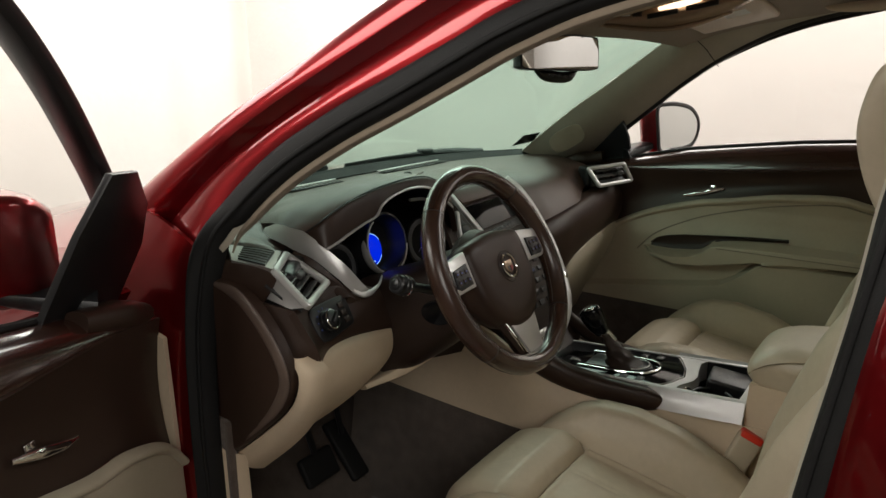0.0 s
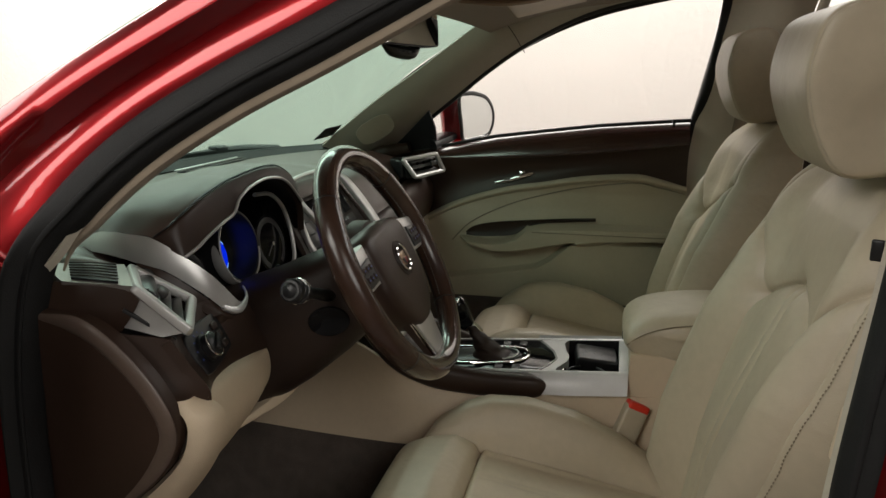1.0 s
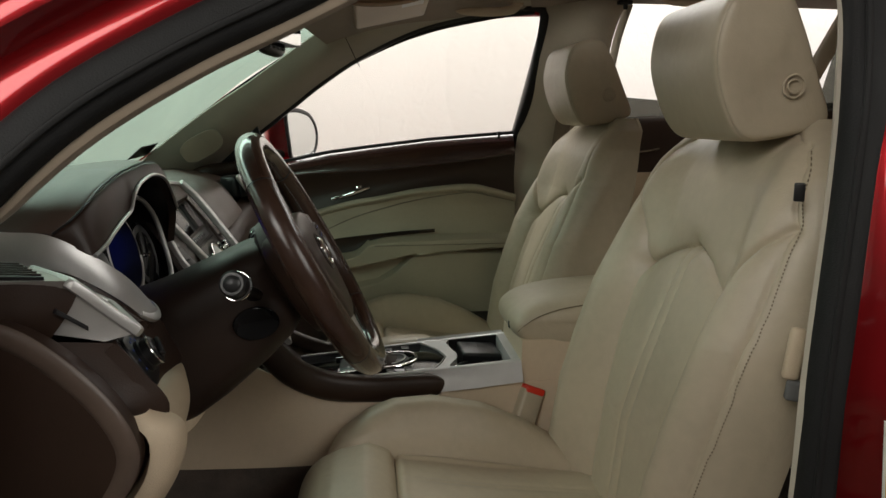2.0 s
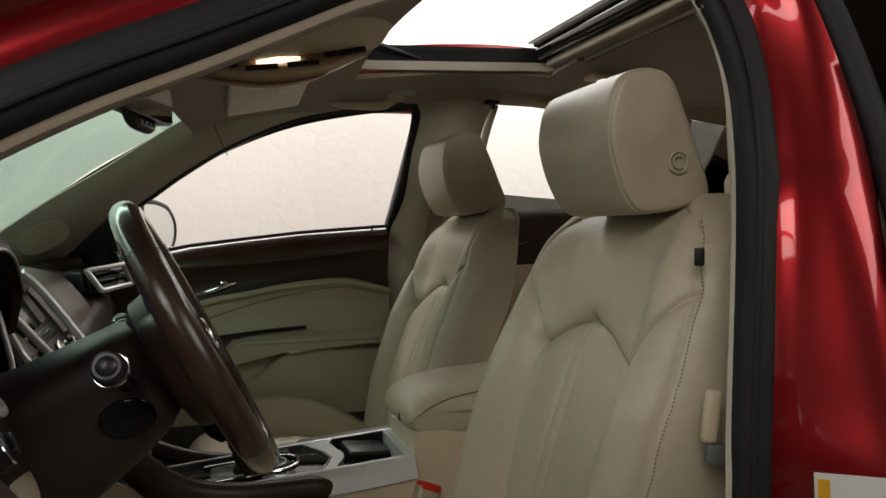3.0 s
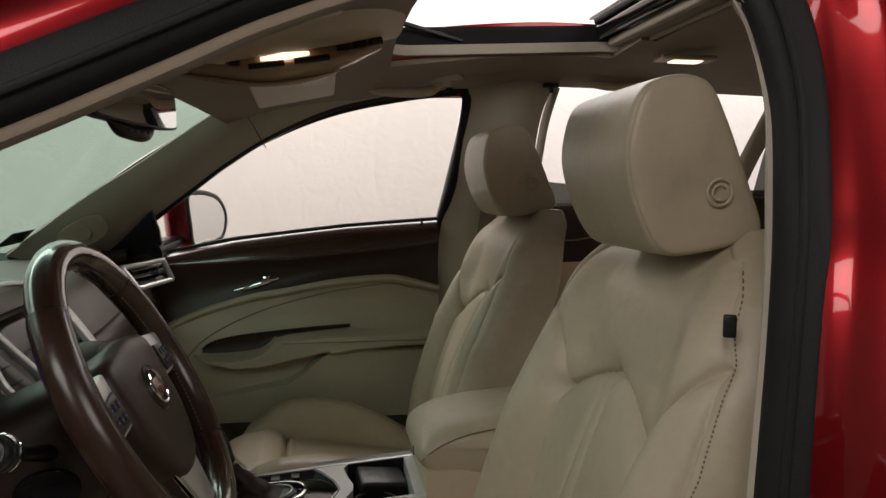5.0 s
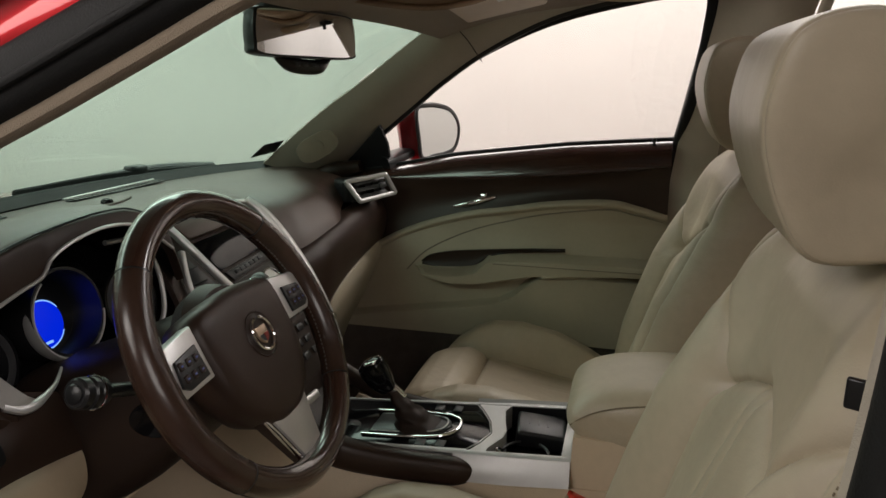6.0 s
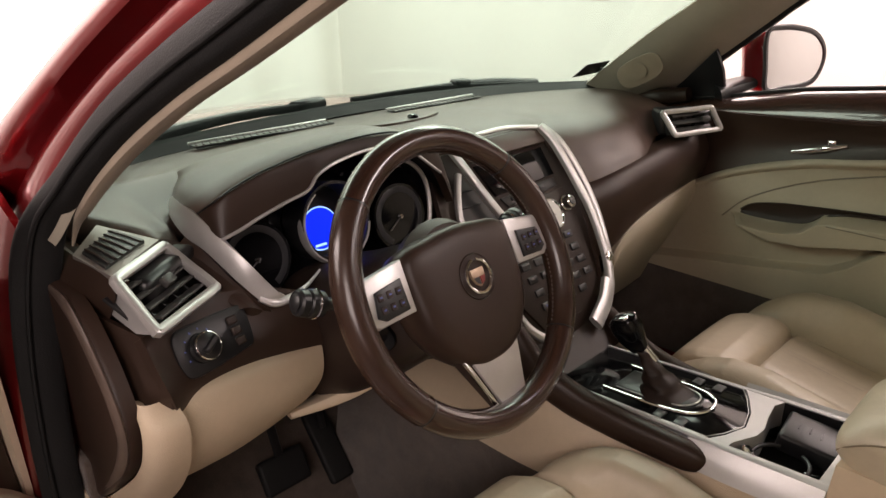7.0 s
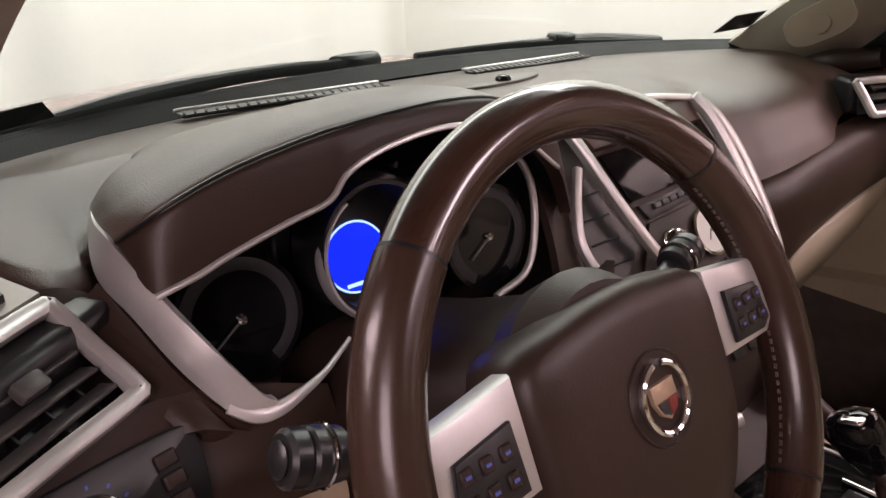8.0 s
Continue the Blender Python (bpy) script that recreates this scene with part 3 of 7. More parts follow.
# sides, tail and floor that close the cabin
part("bonnet", patch([[(-0.72, 0.80, 1.005), (-0.4, 0.86, 1.04), (0, 0.88, 1.05), (0.4, 0.86, 1.04), (0.72, 0.80, 1.005)], [(-0.74, 1.2, 0.98), (-0.4, 1.25, 1.02), (0, 1.27, 1.03), (0.4, 1.25, 1.02), (0.74, 1.2, 0.98)], [(-0.70, 1.75, 0.86), (-0.4, 1.85, 0.90), (0, 1.9, 0.915), (0.4, 1.85, 0.90), (0.70, 1.75, 0.86)]], 40, 30, -0.012), RED, body, "red bonnet")
FENDER = patch([[(-0.765, 0.52, 1.10), (-0.755, 0.8, 1.045), (-0.765, 1.2, 1.0), (-0.73, 1.75, 0.86)], [(-0.85, 0.52, 0.98), (-0.88, 0.8, 0.95), (-0.90, 1.2, 0.90), (-0.85, 1.75, 0.76)], [(-0.87, 0.52, 0.7), (-0.90, 0.8, 0.7), (-0.92, 1.2, 0.75), (-0.87, 1.75, 0.6)], [(-0.85, 0.52, 0.28), (-0.88, 0.75, 0.28), (-0.92, 1.2, 0.72), (-0.85, 1.75, 0.3)]], 30, 24, 0.012)
part("front_wing", FENDER, RED, body, "red front wing")
part("front_wing", flip(FENDER), RED, body)
part("front_bumper", patch([[(-0.73, 1.75, 0.86), (-0.4, 1.88, 0.9), (0, 1.93, 0.915), (0.4, 1.88, 0.9), (0.73, 1.75, 0.86)], [(-0.85, 1.75, 0.55), (-0.45, 1.97, 0.55), (0, 2.02, 0.55), (0.45, 1.97, 0.55), (0.85, 1.75, 0.55)], [(-0.82, 1.7, 0.25), (-0.45, 1.9, 0.25), (0, 1.95, 0.25), (0.45, 1.9, 0.25), (0.82, 1.7, 0.25)]], 30, 16, 0.012), RED, body)
part("tailgate", patch([[(-0.6, -2.25, 1.56), (0, -2.32, 1.60), (0.6, -2.25, 1.56)], [(-0.74, -2.3, 1.2), (0, -2.45, 1.2), (0.74, -2.3, 1.2)], [(-0.82, -2.2, 0.7), (0, -2.42, 0.7), (0.82, -2.2, 0.7)], [(-0.78, -2.1, 0.3), (0, -2.3, 0.3), (0.78, -2.1, 0.3)]], 24, 20, 0.012), RED, body, "red tailgate")
part("quarter_glass", QUARTER, DARK_GLASS, body)
part("quarter_glass", patch([[(0.745, -1.46, 1.22), (0.74, -1.9, 1.22), (0.70, -2.15, 1.27)], [(0.625, -1.46, 1.53), (0.62, -1.9, 1.50), (0.6, -2.15, 1.46)]], 8, 8, 0.004), DARK_GLASS, body, "small tinted rear quarter window")
part("rear_door_glass", patch([[(0.775, -0.72, 1.20), (0.78, -1.1, 1.21), (0.76, -1.55, 1.22)], [(0.757, -0.72, 1.300), (0.757, -1.1, 1.272), (0.745, -1.55, 1.27)]], 12, 4, 0.004), DARK_GLASS, body, "tinted rear door glass wound down")
part("cabin_floor", rbox(1.5, 3.0, 0.04, 0.01, pose(0, -0.75, 0.30)), CARPET, body, "dark brown cabin carpet")
part("firewall", patch([[(-0.74, 0.62, 0.9), (0, 0.70, 0.9), (0.74, 0.62, 0.9)], [(-0.74, 0.66, 0.6), (0, 0.70, 0.6), (0.74, 0.66, 0.6)], [(-0.74, 0.45, 0.33), (0, 0.48, 0.33), (0.74, 0.45, 0.33)]], 16, 16, 0.01), CARPET, body)
part("sill", rbox(0.10, 1.9, 0.24, 0.03, pose(-0.80, -0.25, 0.29)), RED, body)
part("sill", rbox(0.10, 1.9, 0.24, 0.03, pose(0.82, -0.25, 0.29)), RED, body)
part("sill_trim", rbox(0.05, 0.72, 0.05, 0.018, pose(-0.735, -0.02, 0.42)), TRIM, body)
part("kick_panel", rbox(0.02, 0.34, 0.46, 0.008, pose(-0.755, 0.46, 0.6)), CARPET, body)
for sgn in (-1, 1):
    for y in (1.25, -1.55):
        wheel = part("road_wheel", lathe([(0.0, -0.10), (0.2, -0.10), (0.33, -0.11), (0.36, -0.07), (0.36, 0.07), (0.33, 0.11), (0.2, 0.10), (0.0, 0.08)], 36, pose(sgn * 0.80, y, 0.36, 0, 90, 0)), RUBBER, body)
        part("rim", lathe([(0.0, 0.0), (0.05, 0.01), (0.20, 0.0), (0.235, 0.02), (0.24, 0.0)], 30, pose(sgn * 0.905, y, 0.36, 0, sgn * 90, 0)), SILVER, wheel)
# label on the post
label_m = plane_at((-0.782, -0.563, 0.852), (-0.68, -0.73, 0.05), (-0.2, 0.1, 1))
sticker = part("tyre_label", slab([(0, 0), (0.075, 0), (0.075, 0.10), (0, 0.10)], 0.001, 0.0, label_m), PAPER, body, "white and yellow information label")
part("label_stripe", slab([(0.003, 0.006), (0.013, 0.006), (0.013, 0.094), (0.003, 0.094)], 0.0016, 0.0, label_m), YELLOW, sticker)
part("label_stripe", slab([(0.016, 0.055), (0.07, 0.055), (0.07, 0.068), (0.016, 0.068)], 0.0016, 0.0, label_m), YELLOW, sticker)
for k in range(5):
    part("label_bar", slab([(0.018, 0.012 + 0.008 * k), (0.066, 0.012 + 0.008 * k), (0.066, 0.015 + 0.008 * k), (0.018, 0.015 + 0.008 * k)], 0.0016, 0.0, label_m), INK, sticker)
# wipers and scuttle
part("scuttle", patch([[(-0.68, 0.62, 1.085), (0, 0.78, 1.093), (0.68, 0.62, 1.085)], [(-0.70, 0.72, 1.06), (0, 0.86, 1.07), (0.70, 0.72, 1.06)]], 30, 6, 0.01), BLACK, body)
wiper = thing("windscreen_wiper", -0.1, 0.78, 1.10, "black windscreen wiper resting on the scuttle", "wiper", "windscreen wipers")
part("arm", sweep([(-0.06, 0.80, 1.105), (-0.2, 0.785, 1.118), (-0.4, 0.75, 1.118), (-0.56, 0.70, 1.105)], oval(0.011, 0.007, 8), 24, sizes=(1.4, 1.1, 0.8, 0.6)), BLACK, wiper)
part("blade", sweep([(-0.02, 0.79, 1.112), (-0.3, 0.757, 1.116), (-0.62, 0.655, 1.102)], oval(0.006, 0.009, 8), 24), RUBBER, wiper)
part("pivot_cap", slab([(p[0], p[1]) for p in spline([(-0.055, 0.0, 0), (-0.02, 0.018, 0), (0.03, 0.018, 0), (0.045, 0.0, 0), (0.03, -0.016, 0), (-0.02, -0.016, 0)], 28, True)], 0.020, 0.008, pose(-0.06, 0.795, 1.106, 0, 0, 5), 3), BLACK, wiper)
wiper = thing("windscreen_wiper", 0.5, 0.76, 1.09, "black windscreen wiper resting on the scuttle", "wiper", "windscreen wipers")
part("arm", sweep([(0.62, 0.70, 1.10), (0.45, 0.75, 1.115), (0.2, 0.79, 1.112)], oval(0.011, 0.007, 8), 24, sizes=(1.4, 1.0, 0.7)), BLACK, wiper)
part("blade", sweep([(0.60, 0.68, 1.10), (0.3, 0.76, 1.112), (0.05, 0.785, 1.11)], oval(0.006, 0.008, 8), 24), RUBBER, wiper)
part("pivot_cap", rbox(0.05, 0.035, 0.02, 0.007, pose(0.38, 0.755, 1.118, 0, 0, -12)), BLACK, wiper)
part("inspection_sticker", slab([(0, 0), (0.085, 0), (0.095, 0.045), (0.025, 0.045)], 0.0012, 0.0, plane_at((0.615, 0.577, 1.125), (0.9, -0.35, 0.1), (-0.25, -0.55, 0.6))), BLACK, body, "dark sticker in the windscreen corner")


part("inspection_sticker", slab([(0, 0), (0.075, 0), (0.055, 0.03), (-0.02, 0.03)], 0.0012, 0.0, plane_at((-0.605, 0.622, 1.118), (0.93, 0.30, 0.05), (0.1, -0.55, 0.6))), BLACK, body)


# ---- seats ----
def seat_back(cx, inner):
    """The backrest skin, with its sewn seams pressed in. inner: +1 where the console lies towards +x."""
    zs = np.concatenate([np.linspace(0.56, 1.16, 240), 1.16 + 0.068 * np.sin(np.linspace(0.04, 1, 28) * math.pi / 2)])
    crest = lambda z: float(np.interp(z, (0.55, 0.65, 0.77, 0.86, 0.95, 1.07, 1.17, 1.23), (-0.375, -0.385, -0.405, -0.432, -0.463, -0.522, -0.573, -0.605)))
    half = lambda z: float(np.interp(z, (0.55, 0.7, 0.95, 1.08, 1.16, 1.2, 1.225), (0.24, 0.25, 0.252, 0.246, 0.234, 0.210, 0.165)))
    deep = lambda z: float(np.interp(z, (0.55, 0.95, 1.05, 1.14, 1.23), (0.052, 0.055, 0.045, 0.022, 0.008)))
    lines = [[(0.018, 1.038), (0.050, 1.029), (0.082, 1.017), (0.112, 1.002), (0.134, 0.989)], [(0.018, 1.038), (-0.018, 1.033), (-0.048, 1.022), (-0.080, 1.005), (-0.108, 0.990), (-0.134, 0.972)],
             [(0.134, 0.989), (0.135, 0.950), (0.130, 0.88), (0.121, 0.795), (0.113, 0.72), (0.108, 0.56)], [(-0.134, 0.972), (-0.137, 0.88), (-0.137, 0.795), (-0.13, 0.56)],
             [(0.134, 0.989), (0.152, 1.036), (0.172, 1.068), (0.197, 1.092)], [(-0.134, 0.972), (-0.150, 1.012), (-0.168, 1.046), (-0.187, 1.075), (-0.205, 1.097)], [(0.034, 1.03), (0.022, 0.87), (0.018, 0.56)], [(0.012, 1.03), (-0.008, 0.87), (-0.014, 0.56)],
             [(0.154, 1.193), (0.178, 1.172), (0.189, 1.150), (0.204, 1.108), (0.214, 1.05), (0.222, 0.975), (0.224, 0.88), (0.222, 0.78), (0.220, 0.56)], [(-0.154, 1.193), (-0.178, 1.172), (-0.189, 1.150), (-0.204, 1.108), (-0.214, 1.05), (-0.222, 0.975), (-0.224, 0.88), (-0.222, 0.78), (-0.220, 0.56)], [(0.154, 1.193), (0.11, 1.205)], [(-0.154, 1.193), (-0.11, 1.205)]]
    welt = np.array([(-x * inner, z) for x, z in lines[8]])
    lines = [[(x * inner, z) for x, z in line] for line in lines]
    wide = (0.0036, 0.0036, 0.0036, 0.0036, 0.0036, 0.0036, 0.0025, 0.0025, 0.0028, 0.0028, 0.0028, 0.0028)
    dips = (0.011, 0.011, 0.008, 0.008, 0.011, 0.011, 0.0042, 0.0042, 0.006, 0.006, 0.006, 0.006)
    us = np.sin(np.linspace(-1, 1, 300) * math.pi / 2) * 0.35 + np.linspace(-1, 1, 300) * 0.65
    rings = []
    for k, z in enumerate(zs):
        h, c, d = half(z), crest(z), deep(z)
        top = max(0.0, (z - 1.12) / 0.112)
        thick = 0.135 * math.sqrt(max(0.02, 1 - min(1, top) ** 2))
        x = us * h
        a = np.abs(us)
        rise = np.clip((a - 0.42) / 0.36, 0, 1)
        rise = rise * rise * (3 - 2 * rise)
        outer = us * inner < 0
        edge = np.where(outer, np.clip((a - 0.62) / 0.38, 0, 1), np.clip((a - 0.80) / 0.20, 0, 1))
        y = c - d * (1 - rise) - np.where(outer, 0.135, 0.075) * (1 - np.sqrt(np.maximum(0, 1 - edge ** 2))) - 0.05 * min(1, top) ** 2.5
        y += 0.010 * np.exp(-((x / 0.10) ** 2)) * math.exp(-(((z - 0.82) / 0.14) ** 2))
        for line, w, dip in zip(lines, wide, dips):
            best = np.full_like(x, 9.0)
            for (x0, z0), (x1, z1) in zip(line, line[1:]):
                ex, ez = x1 - x0, z1 - z0
                t = np.clip(((x - x0) * ex + (z - z0) * ez) / (ex * ex + ez * ez), 0, 1)
                best = np.minimum(best, np.hypot(x - x0 - t * ex, z - z0 - t * ez))
            y -= dip * np.exp(-best / w) + 0.45 * dip * np.exp(-((best / (w * 5)) ** 2))
        ub = np.linspace(1, -1, 24)
        yb = c - 0.05 * min(1, top) ** 2.5 - 0.045 * math.sqrt(max(0.1, 1 - 0.8 * min(1, top) ** 2)) - thick * float(np.interp(z, (0.55, 1.0, 1.08, 1.16, 1.23), (1.0, 0.95, 0.75, 0.50, 0.4))) * (1 - 0.22 * ub ** 6)
        y = np.maximum(y, float(yb[0]) + 0.006)
        front = np.column_stack([cx + x, y, np.full_like(x, z)])
        back = np.column_stack([cx + ub * h, yb, np.full_like(ub, z)])
        rings.append(np.vstack([front, back]))
    seam = []
    for r, z in zip(rings, zs):
        if 0.62 < z < 1.19:
            at = cx + float(np.interp(z, welt[::-1, 1], welt[::-1, 0])) - inner * 0.0075
            seam.append(r[int(np.argmin(np.abs(r[:300, 0] - at)))] + (-inner * 0.0008, 0.0016, 0))
    return loft(rings), seam[::-1]


def seat_base(cx):
    """The cushion: bolsters, thigh roll and main panel in one skin."""
    ys = np.concatenate([np.linspace(-0.46, 0.02, 90), 0.02 + 0.045 * np.sin(np.linspace(0.04, 1, 16) * math.pi / 2)])
    us = np.linspace(-1, 1, 130)
    h = 0.262
    rings = []
    for y in ys:
        x = us * h
        a = np.abs(us)
        crest = float(np.interp(y, (-0.46, -0.40, -0.34, -0.26, -0.17, -0.10, -0.04, 0.01, 0.065), (0.622, 0.648, 0.686, 0.722, 0.740, 0.737, 0.720, 0.694, 0.662)))
        mid = float(np.interp(y, (-0.46, -0.26, -0.12, -0.085, -0.05, 0.0, 0.065), (0.610, 0.636, 0.660, 0.680, 0.690, 0.684, 0.656)))
        nose = max(0.0, (y - 0.02) / 0.045)
        rise = np.clip((a - 0.44) / 0.26, 0, 1)
        rise = rise * rise * (3 - 2 * rise)
        edge = np.clip((a - 0.76) / 0.24, 0, 1)
        z = mid + (crest - mid) * rise - 0.085 * (1 - np.sqrt(np.maximum(0, 1 - edge ** 2)))
        z -= 0.07 * (1 - math.sqrt(max(0.0, 1 - min(1, nose) ** 2)))
        z += 0.008 * np.cos(np.clip(x / 0.12, -1.5, 1.5))
        for x0, w, dip in ((0.137, 0.0045, 0.015), (-0.137, 0.0045, 0.015), (0.045, 0.0022, 0.0018), (0.057, 0.0022, 0.0018), (-0.045, 0.0022, 0.0018), (-0.057, 0.0022, 0.0018)):
            if dip > 0.005 or y < -0.10:
                z -= dip * np.exp(-(((x - x0) / w) ** 2)) + 0.4 * dip * np.exp(-(((x - x0) / (4 * w)) ** 2))
        across = np.where(np.abs(x) < 0.14, 1.0, 0.0)
        z -= across * (0.016 * math.exp(-(((y + 0.098) / 0.005) ** 2)) + 0.006 * math.exp(-(((y + 0.095) / 0.02) ** 2)))
        pull = np.interp(a, (0, 0.42, 0.58, 0.85, 1.0), (0, 0, 0.032, 0.04, 0.075)) * smooth01((y + 0.12) / 0.18)
        top = np.column_stack([cx + x, y - pull, z])
        low = 0.50 + 0.08 * min(1, nose) ** 2
        under = np.array([(cx + u * h * 0.96, y - 0.07 * abs(u) ** 3 * smooth01((y + 0.12) / 0.18), low) for u in np.linspace(1, -1, 20)])
        rings.append(np.vstack([top, under]))
    return loft(rings)


def headrest(cx, dx, dy, dz):
    prof = spline([(-0.508, 1.345), (-0.522, 1.381), (-0.556, 1.396), (-0.593, 1.391), (-0.619, 1.350), (-0.649, 1.283), (-0.670, 1.232), (-0.655, 1.215), (-0.595, 1.201), (-0.552, 1.203), (-0.524, 1.242), (-0.506, 1.30)], 72, True) + np.array((dy, dz))
    mid = prof.mean(0)
    half = []
    for a in np.linspace(0, 0.86, 26):
        half.append((a, 1 - 0.012 * a ** 4))
    half += [(0.89, 0.984), (0.905, 0.974), (0.915, 0.950), (0.920, 0.936), (0.927, 0.948), (0.937, 0.962), (0.95, 0.958), (0.965, 0.94), (0.978, 0.90), (0.988, 0.83), (0.995, 0.70), (1.0, 0.45), (1.002, 0.15)]
    full = [(-a, k) for a, k in half[::-1]] + half[1:]
    rings = []
    for a, k in full:
        rings.append([(cx + dx + 0.113 * a * (1 + 0.05 * (p[1] - 1.3) / 0.1), mid[0] + (p[0] - mid[0]) * k - 0.006 * (1 - k), mid[1] + (p[1] - mid[1]) * k) for p in prof])
    return loft(rings)


def seat(cx, inner, label, name):
    top = thing(name, cx, -0.3, 0.34, label, "car seat", "front seats")
    skin, seam_line = seat_back(cx, inner)
    part("backrest", skin, LEATHER, top, "beige leather backrest with sewn shield panels", angle=60)
    part("cushion", seat_base(cx), LEATHER, top, "beige leather cushion with raised bolsters", angle=60)
    dx, dy, dz = (-0.008, 0.0, 0.0) if inner > 0 else (-0.004, -0.020, 0.012)
    head = part("headrest", headrest(cx, dx, dy, dz), LEATHER, top, "padded beige leather headrest", angle=60)
    for sgn in (-1, 1):
        m = plane_at((cx + dx + sgn * 0.1125, -0.611 + dy, 1.270 + dz), (0, sgn * 1.0, 0), (sgn * 0.05, 0.0, 1))
        part("round_emblem", joined([ring(0.0145, 0.0016, 28, 8, m), ring(0.0085, 0.0014, 22, 8, m, 40, 320)]), LEATHER, head, "embossed round emblem")
        seam = spline([(-0.513, 1.345), (-0.527, 1.377), (-0.558, 1.391), (-0.591, 1.386), (-0.616, 1.348), (-0.645, 1.282), (-0.664, 1.235), (-0.650, 1.221), (-0.594, 1.207), (-0.555, 1.209), (-0.529, 1.246), (-0.512, 1.30)], 120, True) + np.array((dy, dz))
        dash = []
        for k in range(0, 120, 2):
            q = [(cx + dx + sgn * 0.1015 * (1 + 0.05 * (p[1] - 1.3) / 0.1), p[0], p[1]) for p in (seam[k], (seam[k] + seam[(k + 1) % 120]) / 2, seam[(k + 1) % 120])]
            dash.append(sweep(q, oval(0.0009, 0.0009, 5), 3, up=(1, 0, 0), smooth=False))
        part("seam_stitching", joined(dash), STITCH, head)
        part("post", lathe([(0.007, 0), (0.007, 0.05)], 12, pose(cx + sgn * 0.05, -0.655, 1.165, -6, 0, 0)), BLACK, top)
    P = spline(seam_line[::6], 240)
    dash = []
    for i in range(0, 238, 2):
        dash.append(sweep([P[i], (P[i] + P[i + 1]) / 2, P[i + 1]], oval(0.0009, 0.0009, 5), 3, up=(1, 0.2, 0), smooth=False))
    part("stitching", joined(dash), STITCH, top, "tan bolster stitching")
    part("side_shield", rbox(0.03, 0.46, 0.16, 0.014, pose(cx - inner * 0.258, -0.22, 0.53)), TRIM, top)
    part("side_shield", rbox(0.03, 0.42, 0.14, 0.014, pose(cx + inner * 0.245, -0.22, 0.53)), TRIM, top)
    part("seat_rail", rbox(0.04, 0.56, 0.05, 0.006, pose(cx - 0.19, -0.22, 0.345)), BLACK, top)
    part("seat_rail", rbox(0.04, 0.56, 0.05, 0.006, pose(cx + 0.19, -0.22, 0.345)), BLACK, top)
    part("riser", rbox(0.40, 0.40, 0.14, 0.02, pose(cx, -0.22, 0.435)), BLACK, top)
    part("lining_flap", rbox(0.30, 0.06, 0.05, 0.02, pose(cx, -0.45, 0.59)), LEATHER, top)
    return top


driver_seat = seat(-0.378, 1, "beige leather driver seat with winged bolsters", "driver_seat")
seat(0.378, -1, "beige leather passenger seat beside the console", "passenger_seat")
part("airbag_tag", rbox(0.005, 0.012, 0.022, 0.002, pose(-0.605, -0.562, 1.146, 0, 0, -25)), BLACK, driver_seat, "small black woven tag")

rear_seat = thing("rear_bench", 0, -1.35, 0.34, "beige leather rear bench seat", "car seat")
part("backrest", patch([[(-0.66, -1.62, 1.20), (0, -1.62, 1.22), (0.66, -1.62, 1.20)], [(-0.68, -1.52, 1.1), (0, -1.55, 1.1), (0.68, -1.52, 1.1)], [(-0.68, -1.40, 0.72), (0, -1.43, 0.72), (0.68, -1.40, 0.72)], [(-0.68, -1.38, 0.5), (0, -1.4, 0.5), (0.68, -1.38, 0.5)]], 30, 24, 0.14), LEATHER, rear_seat)
part("cushion", rbox(1.36, 0.56, 0.20, 0.06, pose(0, -1.16, 0.60, 5, 0, 0), 5), LEATHER, rear_seat)
for x in (-0.44, 0.0, 0.44):
    part("headrest", rbox(0.27, 0.12, 0.17, 0.05, pose(x, -1.62, 1.285, -8, 0, 0), 5), LEATHER, rear_seat)
part("base", rbox(1.3, 0.5, 0.2, 0.03, pose(0, -1.18, 0.42)), CARPET, rear_seat)

# ---- steering wheel ----
W_O = Vector((-0.383, 0.012, 1.045))
WM = plane_at(W_O, (0.9993, 0.037, 0), (-0.017, 0.4606, 0.8875))
steer = thing("steering_wheel", *W_O, "brown leather and wood steering wheel with silver spokes", "steering wheel")
part("wood_rim", ring(0.172, 0.0172, 60, 16, WM, 44, 136, 0.0182), WOOD, steer, "dark glossy wood rim section")
part("wood_rim", ring(0.172, 0.0172, 60, 16, WM, 222, 318, 0.0182), WOOD, steer)
part("leather_rim", ring(0.172, 0.0178, 60, 16, WM, -41.3, 43.3, 0.0188), WHEEL_LEATHER, steer, "brown stitched leather rim section")
part("leather_rim", ring(0.172, 0.0178, 60, 16, WM, 136.7, 221.3, 0.0188), WHEEL_LEATHER, steer)
for a in (43.6, 136.4, 221.6, 318.4):
    part("rim_joint", ring(0.172, 0.0176, 4, 16, WM, a - 0.5, a + 0.5, 0.0186), BLACK, steer)
for a0, a1 in ((-40, 42), (138, 220)):
    dash = [ring(0.1545, 0.0011, 2, 6, WM, a0 + 2.2 * k, a0 + 2.2 * k + 1.3) for k in range(int((a1 - a0) / 2.2))]
    part("rim_stitching", joined(dash), CARPET, steer, "fine stitching inside the leather rim")
HUB = [(-0.088, 0.050), (-0.04, 0.062), (0.0, 0.065), (0.04, 0.062), (0.088, 0.050), (0.092, 0.0), (0.086, -0.045), (0.06, -0.085), (0.03, -0.103), (0.0, -0.107), (-0.03, -0.103), (-0.06, -0.085), (-0.086, -0.045), (-0.092, 0.0)]
hub_out = spline([(u, v, 0) for u, v in HUB], 64, True)
rings = []
